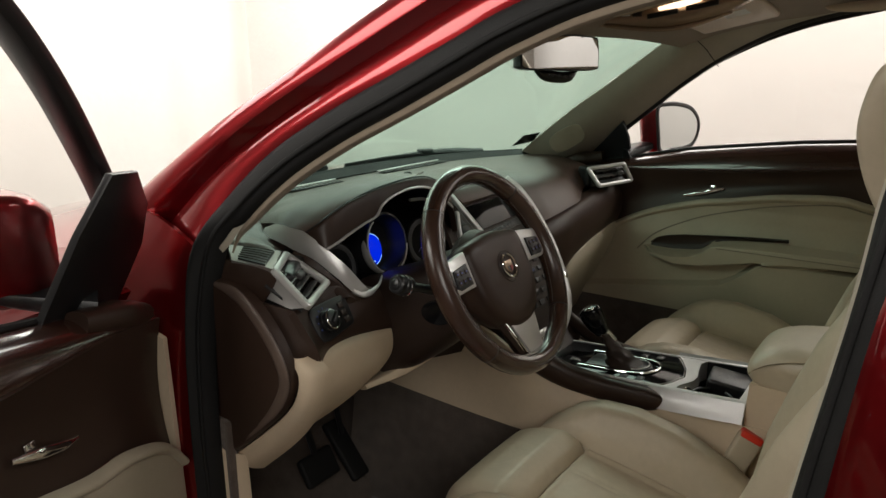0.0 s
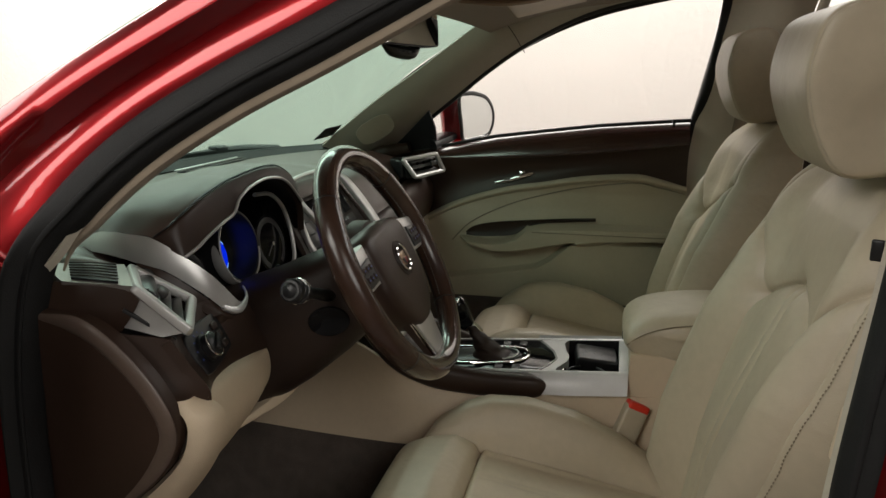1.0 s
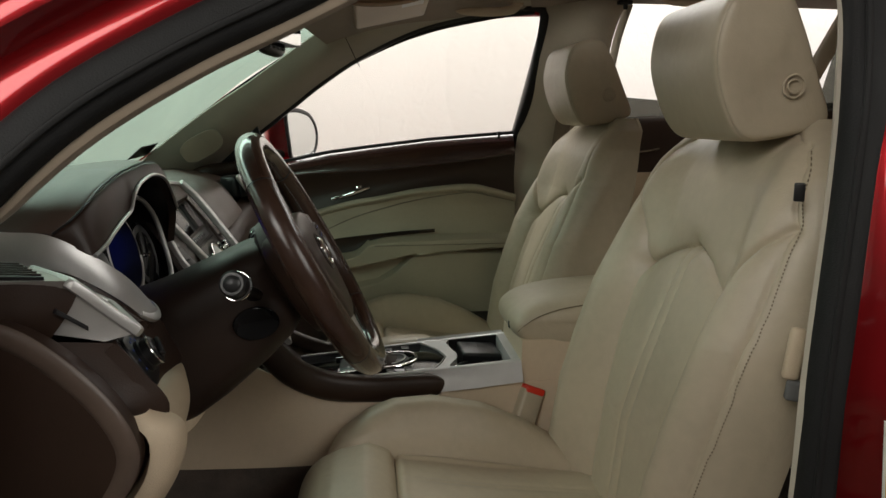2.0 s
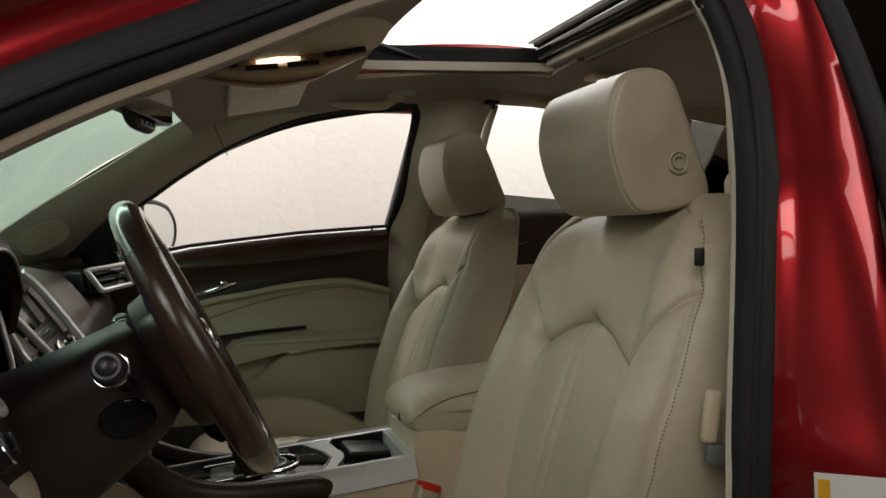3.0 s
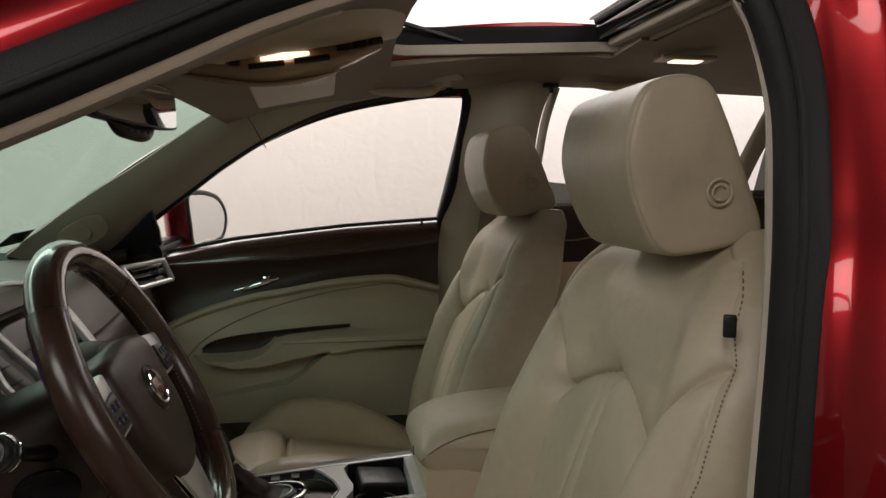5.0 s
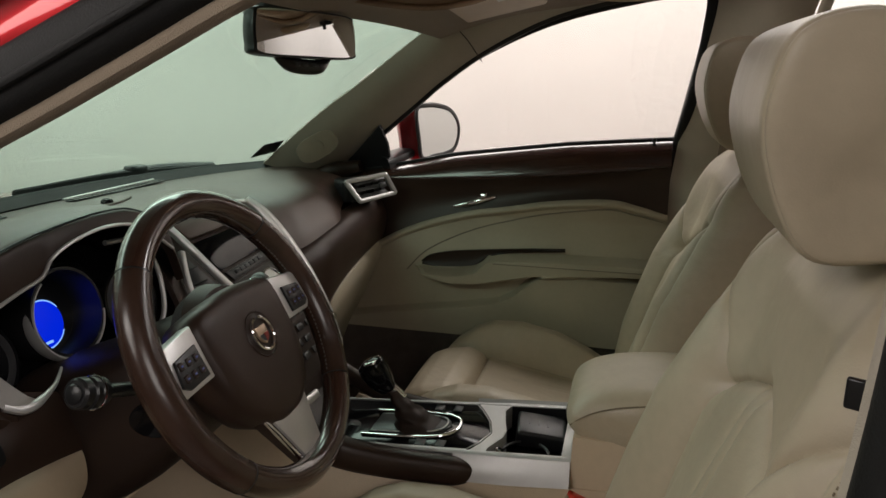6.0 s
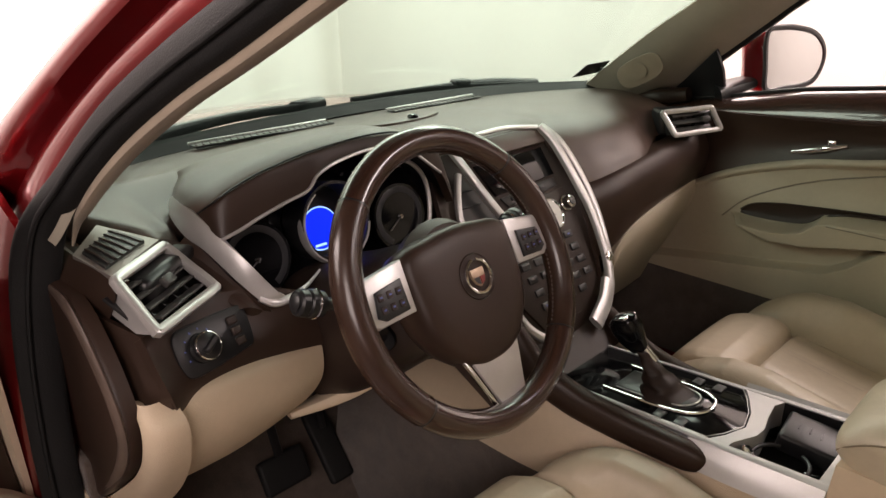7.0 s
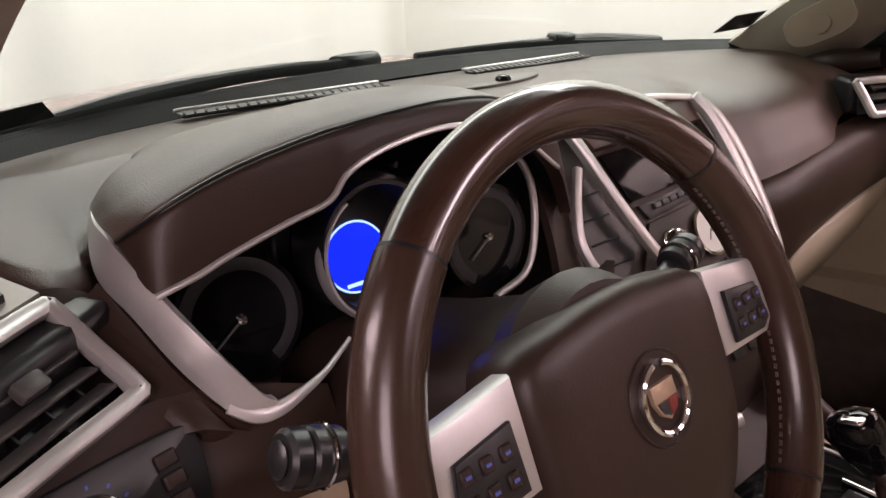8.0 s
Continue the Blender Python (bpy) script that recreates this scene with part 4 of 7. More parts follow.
for w, k in ((-0.050, 0.80), (-0.045, 0.92), (-0.02, 1.0), (-0.004, 0.99), (0.005, 0.955), (0.0095, 0.88), (0.0115, 0.7), (0.012, 0.4), (0.012, 0.1)):
    rings.append([tuple(WM @ Vector((p[0] * k, p[1] * k, w))) for p in hub_out])
hub = part("airbag_cover", loft(rings), BROWN, steer, "brown padded airbag cover", angle=60)
EM = WM @ pose(0.004, -0.003, 0.0125) @ Matrix.Diagonal((0.86, 0.86, 1, 1))
part("emblem_well", lathe([(0.0, 0.0), (0.031, 0.0), (0.0325, 0.0012), (0.0335, 0.0), (0.0, -0.001)], 36, EM), BROWN_SHADE, hub)
wreath = part("round_emblem", ring(0.0235, 0.0028, 40, 8, EM @ pose(0, 0, 0.002), 100, 440), CHROME, hub, "chrome wreath round a coloured shield")
part("shield", slab([(-0.013, 0.011), (0.013, 0.011), (0.013, 0.0), (0.008, -0.010), (0.0, -0.015), (-0.008, -0.010), (-0.013, 0.0)], 0.003, 0.001, EM), GOLD, wreath)
part("shield_field", slab([(0.001, -0.001), (0.011, -0.001), (0.007, -0.009), (0.001, -0.012)], 0.0042, 0.0, EM), MAROON, wreath)
part("shield_field", slab([(-0.011, -0.001), (-0.001, -0.001), (-0.001, -0.012), (-0.007, -0.009)], 0.0042, 0.0, EM), DIAL, wreath)
for sgn in (-1, 1):
    q = [(sgn * 0.090, 0.049), (sgn * 0.158, 0.040), (sgn * 0.166, 0.0), (sgn * 0.148, -0.014), (sgn * 0.092, -0.012)]
    if sgn > 0:
        q = q[::-1]
    spoke = part("side_spoke", slab(q, 0.016, 0.004, WM @ pose(0, 0, -0.012)), SILVER, steer, "satin silver spoke with switches")
    r = [(sgn * 0.103, 0.030), (sgn * 0.142, 0.025), (sgn * 0.148, -0.002), (sgn * 0.138, -0.008), (sgn * 0.103, -0.006)]
    if sgn > 0:
        r = r[::-1]
    pad = part("switch_pad", slab(r, 0.0035, 0.0015, WM @ pose(0, 0, 0.0045)), BLACK, spoke, "black switch pad")
    for i in range(3):
        for j in range(2):
            m = WM @ pose(sgn * (0.112 + 0.013 * i), 0.004 + 0.014 * j, 0.0081)
            part("switch", rbox(0.008, 0.0085, 0.003, 0.001, m, 1), BROWN_SHADE, pad)
            part("switch_mark", rbox(0.0035, 0.0018, 0.0006, 0.0002, m @ pose(0, 0, 0.0018), 1), DIM_BLUE, pad)
low = [(-0.052, -0.085), (0.034, -0.092), (0.052, -0.085), (0.030, -0.158), (0.012, -0.166), (-0.012, -0.166), (-0.030, -0.158)]
part("lower_spoke", slab([(-0.060, -0.078), (-0.020, -0.160), (0.020, -0.160), (0.060, -0.078)], 0.012, 0.004, WM @ pose(0, 0, -0.016)), BROWN_SHADE, steer)
part("lower_spoke_cover", slab([(-0.046, -0.078), (-0.014, -0.160), (0.030, -0.160), (0.052, -0.078)], 0.008, 0.003, WM @ pose(0, 0, -0.008)), SILVER, steer, "satin silver lower spoke")
part("lower_spoke_edge", slab([(-0.058, -0.076), (-0.024, -0.156), (-0.020, -0.156), (-0.050, -0.076)], 0.005, 0.0015, WM @ pose(0, 0, -0.006)), CHROME, steer)
part("hub_back", lathe([(0.06, -0.06), (0.075, -0.05), (0.08, -0.03), (0.07, -0.01)], 32, WM), BROWN_SHADE, steer)

# ---- steering column and stalks ----
col = thing("steering_column", -0.383, 0.15, 0.97, "brown moulded steering column shroud with stalks", "steering column")
rings = []
for w, a, b, dv in ((-0.055, 0.066, 0.060, -0.004), (-0.075, 0.078, 0.070, -0.008), (-0.12, 0.088, 0.078, -0.014), (-0.19, 0.094, 0.088, -0.02), (-0.28, 0.10, 0.10, -0.02)):
    rings.append([tuple(WM @ Vector((u, v + dv, w))) for u, v in oval(a, b, 40, 3.2)])
part("shroud", loft(rings), BROWN_SHADE, col, angle=60)
for sgn, tip in ((-1, (-0.572, 0.091, 1.049)), (1, (-0.157, 0.123, 1.040))):
    root = WM @ Vector((sgn * 0.07, 0.0, -0.085))
    tip = Vector(tip)
    ax = (tip - root).normalized()
    lever = part("stalk", sweep([root, root.lerp(tip, 0.5), tip], oval(0.0095, 0.0075, 12), 8, up=(0, 0, 1), sizes=(1.2, 1.0, 1.0)), BLACK, col, "black stalk with ringed end")
    m = Matrix.Translation(tip - ax * 0.036) @ ax.to_track_quat("Z", "Y").to_matrix().to_4x4()
    part("knob", lathe([(0.010, 0), (0.015, 0.003), (0.0155, 0.010), (0.014, 0.012), (0.016, 0.014), (0.0165, 0.022), (0.0145, 0.024), (0.016, 0.026), (0.0155, 0.034), (0.013, 0.0365), (0.0, 0.037)], 28, m), BLACK, lever)
    part("end_cap", lathe([(0.0, 0.0365), (0.0095, 0.0365), (0.010, 0.038), (0.008, 0.0395), (0.0, 0.04)], 24, m), BLACK if sgn < 0 else CHROME, lever)
    part("ring", ring(0.0165, 0.0014, 28, 6, m @ pose(0, 0, 0.013)), CHROME, lever)
    part("boot", slab([(0.03 * math.cos(a), 0.022 * math.sin(a)) for a in np.linspace(0, 2 * math.pi, 24, endpoint=False)], 0.006, 0.002, Matrix.Translation(WM @ Vector((sgn * 0.083, -0.03, -0.10))) @ Vector((sgn * 1.0, -0.35, 0.0)).to_track_quat("Z", "Y").to_matrix().to_4x4()), GLOSS_BLACK, col)

# ---- dashboard ----
dash = thing("dashboard", 0, 0.4, 0.95, "brown padded dashboard with silver trim", "dashboard")
cols = (-0.735, -0.70, -0.676, -0.655, -0.63, -0.60, -0.575, -0.45, -0.3, -0.175, -0.15, -0.125, -0.08, -0.03, 0.02, 0.06, 0.10, 0.13, 0.15, 0.17, 0.19, 0.21, 0.235, 0.26, 0.3, 0.37, 0.45, 0.52, 0.58, 0.69)


def pad_row(x, row):
    """One point of the dash pad's section at x, from the windscreen (0) to the turned-in edge (6)."""
    if x < -0.595:
        nose = float(np.interp(x, (-0.735, -0.70, -0.676, -0.655, -0.63, -0.60), (0.44, 0.395, 0.362, 0.330, 0.292, 0.305)))
        top = float(np.interp(x, (-0.735, -0.68, -0.655, -0.63, -0.60), (1.100, 1.100, 1.097, 1.091, 1.081)))
    elif x < -0.16:
        nose, top = 0.355, 1.088
    elif x < -0.14:
        nose, top = 0.33, 1.106
    else:
        nose, top = 0.352, 1.108
    if x > 0.15:
        gap = float(np.interp(x, (0.19, 0.26, 0.33, 0.42, 0.55, 0.60, 0.69), (0.97, 0.978, 0.990, 1.000, 1.013, 1.028, 1.05)))
        far = 0.045 * smooth01((x - 0.43) / 0.15) + 0.028 * smooth01((0.34 - x) / 0.15)
        y = (0.765 - 0.33 * x * x, 0.60 - 0.18 * x * x, 0.46, 0.365 + far, 0.306 + far, 0.268 + far, 0.252 + far)[row]
        z = (1.088, 1.103 - 0.02 * x * x, 1.108 - 0.03 * x * x, 1.100 - 0.03 * x * x, 1.072, 0.35 * 1.072 + 0.65 * gap, gap)[row]
    y_far, z_far, w = (y, z, smooth01((x - 0.15) / 0.10)) if x > 0.15 else (0.0, 0.0, 0.0)
    y = (0.765 - 0.33 * x * x, 0.60 - 0.18 * x * x, max(0.50, nose + 0.10), nose + 0.06, nose + 0.022, nose, nose + 0.003)[row]
    z = (1.088, 1.103 - 0.02 * x * x, 1.112 - 0.03 * x * x, top + 0.002, top - 0.003, top - 0.016, top - 0.045)[row]
    return (x, y + (y_far - y) * w, z + (z_far - z) * w)


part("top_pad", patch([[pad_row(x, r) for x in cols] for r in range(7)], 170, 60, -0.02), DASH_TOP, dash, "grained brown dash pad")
# the instrument hood: its seam and its lower lip meet in a point at the driver end
hood_s = [(-0.586, 0.274, 1.112), (-0.575, 0.258, 1.125), (-0.556, 0.250, 1.138), (-0.517, 0.248, 1.152), (-0.475, 0.248, 1.161), (-0.445, 0.248, 1.166), (-0.425, 0.248, 1.168), (-0.39, 0.248, 1.171), (-0.33, 0.248, 1.173), (-0.27, 0.25, 1.165), (-0.20, 0.258, 1.130), (-0.15, 0.28, 1.07)]
hood_l = [(-0.585, 0.272, 1.108), (-0.578, 0.236, 1.087), (-0.553, 0.232, 1.095), (-0.529, 0.232, 1.103), (-0.487, 0.233, 1.114), (-0.452, 0.234, 1.122), (-0.434, 0.234, 1.140), (-0.395, 0.236, 1.152), (-0.335, 0.236, 1.157), (-0.27, 0.238, 1.142), (-0.20, 0.244, 1.095), (-0.148, 0.265, 1.03)]
S_h, L_h = np.array(hood_s), np.array(hood_l)
side = np.clip((-0.50 - S_h[:, 0]) / 0.084, 0, 1)[:, None]
hood_rows = [np.column_stack([S_h[:, 0] + 0.085 * side[:, 0], np.full(12, 0.53), 1.100 - 0.022 * side[:, 0]]),
             S_h * (1, 0, 0) + side * (0.046, 0, 0) + np.column_stack([np.zeros(12), np.full(12, 0.44), 1.118 + 0.38 * (S_h[:, 2] - 1.118) - 0.017 * side[:, 0]]),
             S_h * (1, 0, 0) + side * (0.008, 0, 0) + np.column_stack([np.zeros(12), 0.355 + 0 * side[:, 0], S_h[:, 2] - 0.006 + 0.009 * side[:, 0]]),
             S_h + (0, 0.04, 0.003), S_h + (0, 0.008, 0.0015), S_h + (0, 0.001, -0.0015),
             S_h * 0.92 + L_h * 0.08 + (0, -0.004, 0), S_h * 0.45 + L_h * 0.55 + (0, -0.003, 0), L_h]
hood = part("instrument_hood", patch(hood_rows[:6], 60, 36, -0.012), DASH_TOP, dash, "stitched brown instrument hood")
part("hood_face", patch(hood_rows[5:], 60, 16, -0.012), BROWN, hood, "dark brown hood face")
part("hood_seam", sweep(S_h + (0, -0.0012, 0.0006), oval(0.0016, 0.0014, 6), 60), BLACK, hood)
part("hood_lip", sweep(L_h[1:11] + (0, -0.002, -0.001), oval(0.0024, 0.0024, 8), 60), SILVER, hood)
part("hood_lining", patch([L_h + (0, 0.004, 0.002), L_h + (0, 0.05, 0.0), L_h * (1, 0, 1) + (0, 0.345, -0.004)], 60, 10, -0.006), BLACK, hood)
# silver fin along the hood's end
fin_up = [(-0.556, 0.415, 1.096), (-0.577, 0.355, 1.1150), (-0.588, 0.314, 1.1155), (-0.588, 0.276, 1.1115), (-0.577, 0.238, 1.087), (-0.560, 0.208, 1.057), (-0.537, 0.190, 1.020), (-0.526, 0.188, 1.010)]
fin_low = [(-0.560, 0.42, 1.082), (-0.582, 0.365, 1.086), (-0.593, 0.322, 1.084), (-0.596, 0.29, 1.078), (-0.590, 0.256, 1.068), (-0.576, 0.218, 1.039), (-0.557, 0.197, 1.011), (-0.546, 0.192, 1.003)]
part("silver_fin", band(fin_up, fin_low, (-0.0015, -0.001, 0.001), 80, 8, -0.006), SILVER, dash, "satin silver fin beside the instruments")
part("fin_side", band([(x + 0.002, y + 0.004, z - 0.002) for x, y, z in fin_low[3:]], [(-0.611, 0.295, 1.062), (-0.607, 0.262, 1.040), (-0.592, 0.235, 1.014), (-0.566, 0.212, 0.990), (-0.54, 0.205, 0.98)], (0, 0, 0), 40, 5, 0.006), BROWN, dash)
part("silver_foot", sweep([(-0.556, 0.199, 1.014), (-0.541, 0.191, 1.005), (-0.525, 0.190, 1.003), (-0.503, 0.196, 1.004), (-0.482, 0.205, 1.005), (-0.462, 0.218, 1.006), (-0.443, 0.232, 1.006)], oval(0.011, 0.007, 12, 3), 40, up=(0, -0.8, 0.55), sizes=(0.5, 0.6, 0.5, 0.34, 0.24, 0.2, 0.18)), SILVER, dash, "silver sweep under the dial")

# instrument cluster
clu = thing("instrument_cluster", -0.38, 0.27, 1.05, "dark three-dial instrument cluster with a lit blue display", "instrument cluster")
CM = plane_at((-0.38, 0.272, 1.05), (1, 0, 0), (0, 0.22, 0.97))
part("panel", slab([(-0.185, 0.03), (-0.12, 0.07), (-0.05, 0.098), (0.06, 0.098), (0.12, 0.07), (0.20, 0.04), (0.18, -0.075), (-0.15, -0.08)], 0.012, 0.003, CM @ pose(0, 0, -0.065)), GLOSS_BLACK, clu)
for u, v, r in ((-0.128, -0.022, 0.052), (0.0, 0.0, 0.0), (0.128, -0.022, 0.052)):
    if r:
        dial = part("dial", lathe([(0, 0), (r, 0), (r, 0.002), (0, 0.0022)], 40, CM @ pose(u, v, -0.016)), GLOSS_BLACK, clu)
        part("scale_band", ring(r * 0.82, r * 0.13, 48, 6, CM @ pose(u, v, -0.0145), -60, 240, 0.0012), DIAL, dial, "grey scale band")
        part("pointer_boss", lathe([(0, 0), (0.004, 0), (0.0035, 0.004), (0, 0.0045)], 16, CM @ pose(u, v, -0.0135)), CHROME, dial)
        part("pointer", rbox(0.030, 0.002, 0.0012, 0.0005, CM @ pose(u - 0.013, v - 0.009, -0.011, 0, 0, 35), 1), INK, dial)
mid = part("centre_dial", lathe([(0, -0.050), (0.058, -0.050), (0.058, 0.004), (0.054, 0.004), (0.052, -0.044), (0, -0.045)], 48, CM @ pose(-0.002, 0.002, 0)), BLACK, clu)
part("blue_display", lathe([(0, 0), (0.031, 0), (0.031, 0.0015), (0, 0.0016)], 44, CM @ pose(-0.003, -0.010, -0.0435)), BLUE, mid, "lit blue round display")
part("light_ring", ring(0.0320, 0.0010, 48, 6, CM @ pose(-0.003, -0.010, -0.0425), 30, 330), CYAN, mid)
part("odometer_bar", rbox(0.020, 0.0035, 0.001, 0.0003, CM @ pose(-0.008, -0.034, -0.0410), 1), CYAN, mid)
part("bezel", ring(0.056, 0.0032, 64, 10, CM @ pose(-0.002, -0.002, -0.004), 120, 350, 0.010), SILVER, mid, "silver dial surround")
part("light_strip", sweep([tuple(CM @ Vector((u, v, -0.012))) for u, v in ((-0.055, 0.052), (-0.03, 0.075), (0.0, 0.084))], oval(0.0018, 0.0018, 6), 16), BLUE, mid)
part("right_bezel", sweep([tuple(CM @ Vector(p)) for p in ((0.10, 0.07, -0.005), (0.15, 0.062, -0.003), (0.178, 0.03, 0.0), (0.178, -0.02, 0.002), (0.155, -0.062, 0.006), (0.11, -0.075, 0.008))], oval(0.0038, 0.004, 10), 40, up=(0, -1, 0.2)), SILVER, clu)
part("lower_skirt", patch([[(-0.55, 0.222, 0.992), (-0.48, 0.215, 0.980), (-0.40, 0.225, 1.0), (-0.30, 0.215, 0.985), (-0.18, 0.23, 0.985)], [(-0.55, 0.205, 0.95), (-0.48, 0.20, 0.95), (-0.40, 0.20, 0.95), (-0.30, 0.20, 0.95), (-0.18, 0.21, 0.95)], [(-0.52, 0.22, 0.86), (-0.46, 0.215, 0.86), (-0.40, 0.21, 0.86), (-0.30, 0.21, 0.86), (-0.18, 0.22, 0.86)]], 30, 16, -0.01), BROWN_SHADE, clu)

# driver end of the dashboard
END = [(0.40, 1.066), (0.32, 1.066), (0.27, 1.063), (0.232, 1.05), (0.195, 1.02), (0.163, 0.98), (0.147, 0.94), (0.155, 0.905), (0.182, 0.868), (0.225, 0.828), (0.29, 0.772), (0.37, 0.72), (0.42, 0.72), (0.42, 1.0)]
end_out = spline([(y, z, 0) for y, z in END], 70, True)
em = Matrix(((0, 0, -1, -0.735), (1, 0, 0, 0), (0, 1, 0, 0), (0, 0, 0, 1)))
part("end_panel", slab([(p[0], p[1]) for p in end_out][::-1], 0.022, 0.010, em, 4), BROWN, dash, "large brown dash end panel")
# the bevel's highlight, drawn as a paler strip
part("end_panel_bevel", sweep([(-0.7545, y, z) for y, z in ((0.33, 1.058), (0.27, 1.055), (0.238, 1.043), (0.203, 1.014), (0.172, 0.976), (0.157, 0.94), (0.164, 0.91), (0.19, 0.874), (0.23, 0.836), (0.292, 0.781))], oval(0.011, 0.0045, 10), 60, up=(1, 0, 0), sizes=(0.3, 1, 1, 1, 1, 0.9, 0.6, 0.4)), BEVEL, dash, "end panel bevel with its highlight put into the colour")
part("end_bolster", sweep([(-0.714, 0.40, 1.068), (-0.712, 0.33, 1.062), (-0.706, 0.28, 1.052)], oval(0.020, 0.012, 12, 3), 20, up=(0, 0, 1)), BROWN, dash)
part("end_top", patch([[(-0.728, 0.40, 1.094), (-0.727, 0.32, 1.092), (-0.724, 0.26, 1.090), (-0.716, 0.196, 1.086)], [(-0.741, 0.40, 1.075), (-0.740, 0.30, 1.074), (-0.735, 0.255, 1.068), (-0.7212, 0.210, 1.058)], [(-0.745, 0.40, 1.06), (-0.745, 0.30, 1.06), (-0.738, 0.268, 1.046), (-0.7225, 0.228, 1.034)]], 20, 6, -0.012), BROWN, dash)
# driver side fascia with the light switch
FAS = patch([[(-0.713, 0.172, 1.028), (-0.66, 0.196, 1.030), (-0.60, 0.211, 1.03), (-0.54, 0.205, 1.02), (-0.48, 0.205, 0.995)],
             [(-0.710, 0.153, 1.0), (-0.66, 0.180, 0.998), (-0.60, 0.193, 0.995), (-0.54, 0.192, 0.985), (-0.48, 0.19, 0.965)],
             [(-0.704, 0.131, 0.958), (-0.66, 0.156, 0.955), (-0.60, 0.168, 0.95), (-0.54, 0.172, 0.935), (-0.48, 0.178, 0.925)],
             [(-0.69, 0.17, 0.90), (-0.66, 0.185, 0.90), (-0.60, 0.2, 0.89), (-0.54, 0.21, 0.88), (-0.48, 0.22, 0.88)]], 30, 20, -0.012)
part("fascia_side", patch([[(-0.735, 0.245, 1.040), (-0.722, 0.206, 1.033), (-0.711, 0.172, 1.0275)], [(-0.737, 0.212, 0.995), (-0.722, 0.178, 0.995), (-0.709, 0.150, 0.995)], [(-0.737, 0.178, 0.958), (-0.722, 0.158, 0.958), (-0.7065, 0.1335, 0.958)], [(-0.735, 0.19, 0.91), (-0.715, 0.17, 0.91), (-0.698, 0.155, 0.91)]], 10, 20, -0.008), BROWN, dash)
part("driver_fascia", FAS, BROWN, dash, "brown fascia beside the column")
LM = plane_at((-0.632, 0.1795, 0.991), (0.97, 0.22, -0.02), (-0.10, 0.5, 0.86))
sw = part("light_switch_plate", slab([(p[0], p[1]) for p in spline([(-0.048, 0.022, 0), (-0.02, 0.028, 0), (0.045, 0.026, 0), (0.054, 0.018, 0), (0.048, -0.020, 0), (0.03, -0.026, 0), (-0.035, -0.030, 0), (-0.052, -0.018, 0)], 48, True)], 0.006, 0.002, LM), BLACK, dash, "black light switch plate")
part("light_knob", lathe([(0.018, 0), (0.018, 0.004), (0.0155, 0.005), (0.0155, 0.014), (0.013, 0.016), (0.0, 0.0165)], 32, LM @ pose(-0.019, -0.002, 0.006)), BLACK, sw, "chrome-ringed turning knob")
part("knob_ring", ring(0.0155, 0.0013, 36, 8, LM @ pose(-0.019, -0.002, 0.019)), CHROME, sw, "thin chrome ring")
part("knob_face", rbox(0.024, 0.008, 0.006, 0.002, LM @ pose(-0.019, -0.002, 0.0245, 0, 0, 30)), BLACK, sw)
for k in range(7):
    a = radians(20 + 30 * k)
    part("knob_mark", rbox(0.0025, 0.0016, 0.0006, 0.0002, LM @ pose(-0.019 + 0.0225 * math.cos(a), -0.002 + 0.0225 * math.sin(a), 0.0064, 0, 0, math.degrees(a)), 1), DIM_BLUE, sw)
for k in range(3):
    part("rocker", rbox(0.014, 0.010, 0.004, 0.002, LM @ pose(0.030, 0.012 - 0.013 * k, 0.0075)), BROWN_SHADE, sw)


def air_vent(name, corners, parent_label, slats, knob):
    """A framed vent with angled slats; corners: top outer, top inner, bottom inner, bottom outer."""
    tl, tr, br, bl = (Vector(c) for c in corners)
    o = (tl + tr + br + bl) / 4
    u = ((tr - tl) + (br - bl)).normalized()
    v = ((tl - bl) + (tr - br)).normalized()
    m = plane_at(o, u, v) @ pose(0, 0, 0.005)
    inv = m.inverted()
    loc = [inv @ c for c in (tl, tr, br, bl)]
    vent = thing(name, *o, parent_label, "air vent", "dashboard air vents")
    ringp = spline([((loc[i] * (1 - f) + loc[(i + 1) % 4] * f)) for i in range(4) for f in (0.06, 0.5, 0.94)], 60, True)
    part("frame", sweep([tuple(m @ Vector(p)) for p in ringp], oval(0.0062, 0.006, 10, 3), 60, True, up=tuple(m.to_3x3() @ Vector((0, 0, 1))), smooth=False), SILVER, vent, "satin silver vent frame")
    w = (tr - tl).length * 0.86
    h = (tl - bl).length * 0.86
    part("duct", slab([(-w * 0.55, -h * 0.55), (w * 0.55, -h * 0.55), (w * 0.55, h * 0.55), (-w * 0.55, h * 0.55)], 0.004, 0.001, m @ pose(0, 0, -0.03)), BLACK, vent)
    for k in range(slats):
        y = -h / 2 + h * (k + 0.5) / slats
        part("slat", rbox(w * 0.98, 0.013, 0.003, 0.0013, m @ pose(0, y, -0.009, -48, 0, 0), 2), SLAT, vent)
    for k in range(4):
        part("fin", rbox(0.002, h * 0.98, 0.012, 0.0006, m @ pose(-w / 2 + w * (k + 0.5) / 4, 0, -0.022), 1), BLACK, vent)
    part("slider", rbox(0.020, 0.013, 0.010, 0.003, m @ pose(knob, 0.002, -0.001), 2), SLAT, vent, "grey vent slider")
    return vent, m


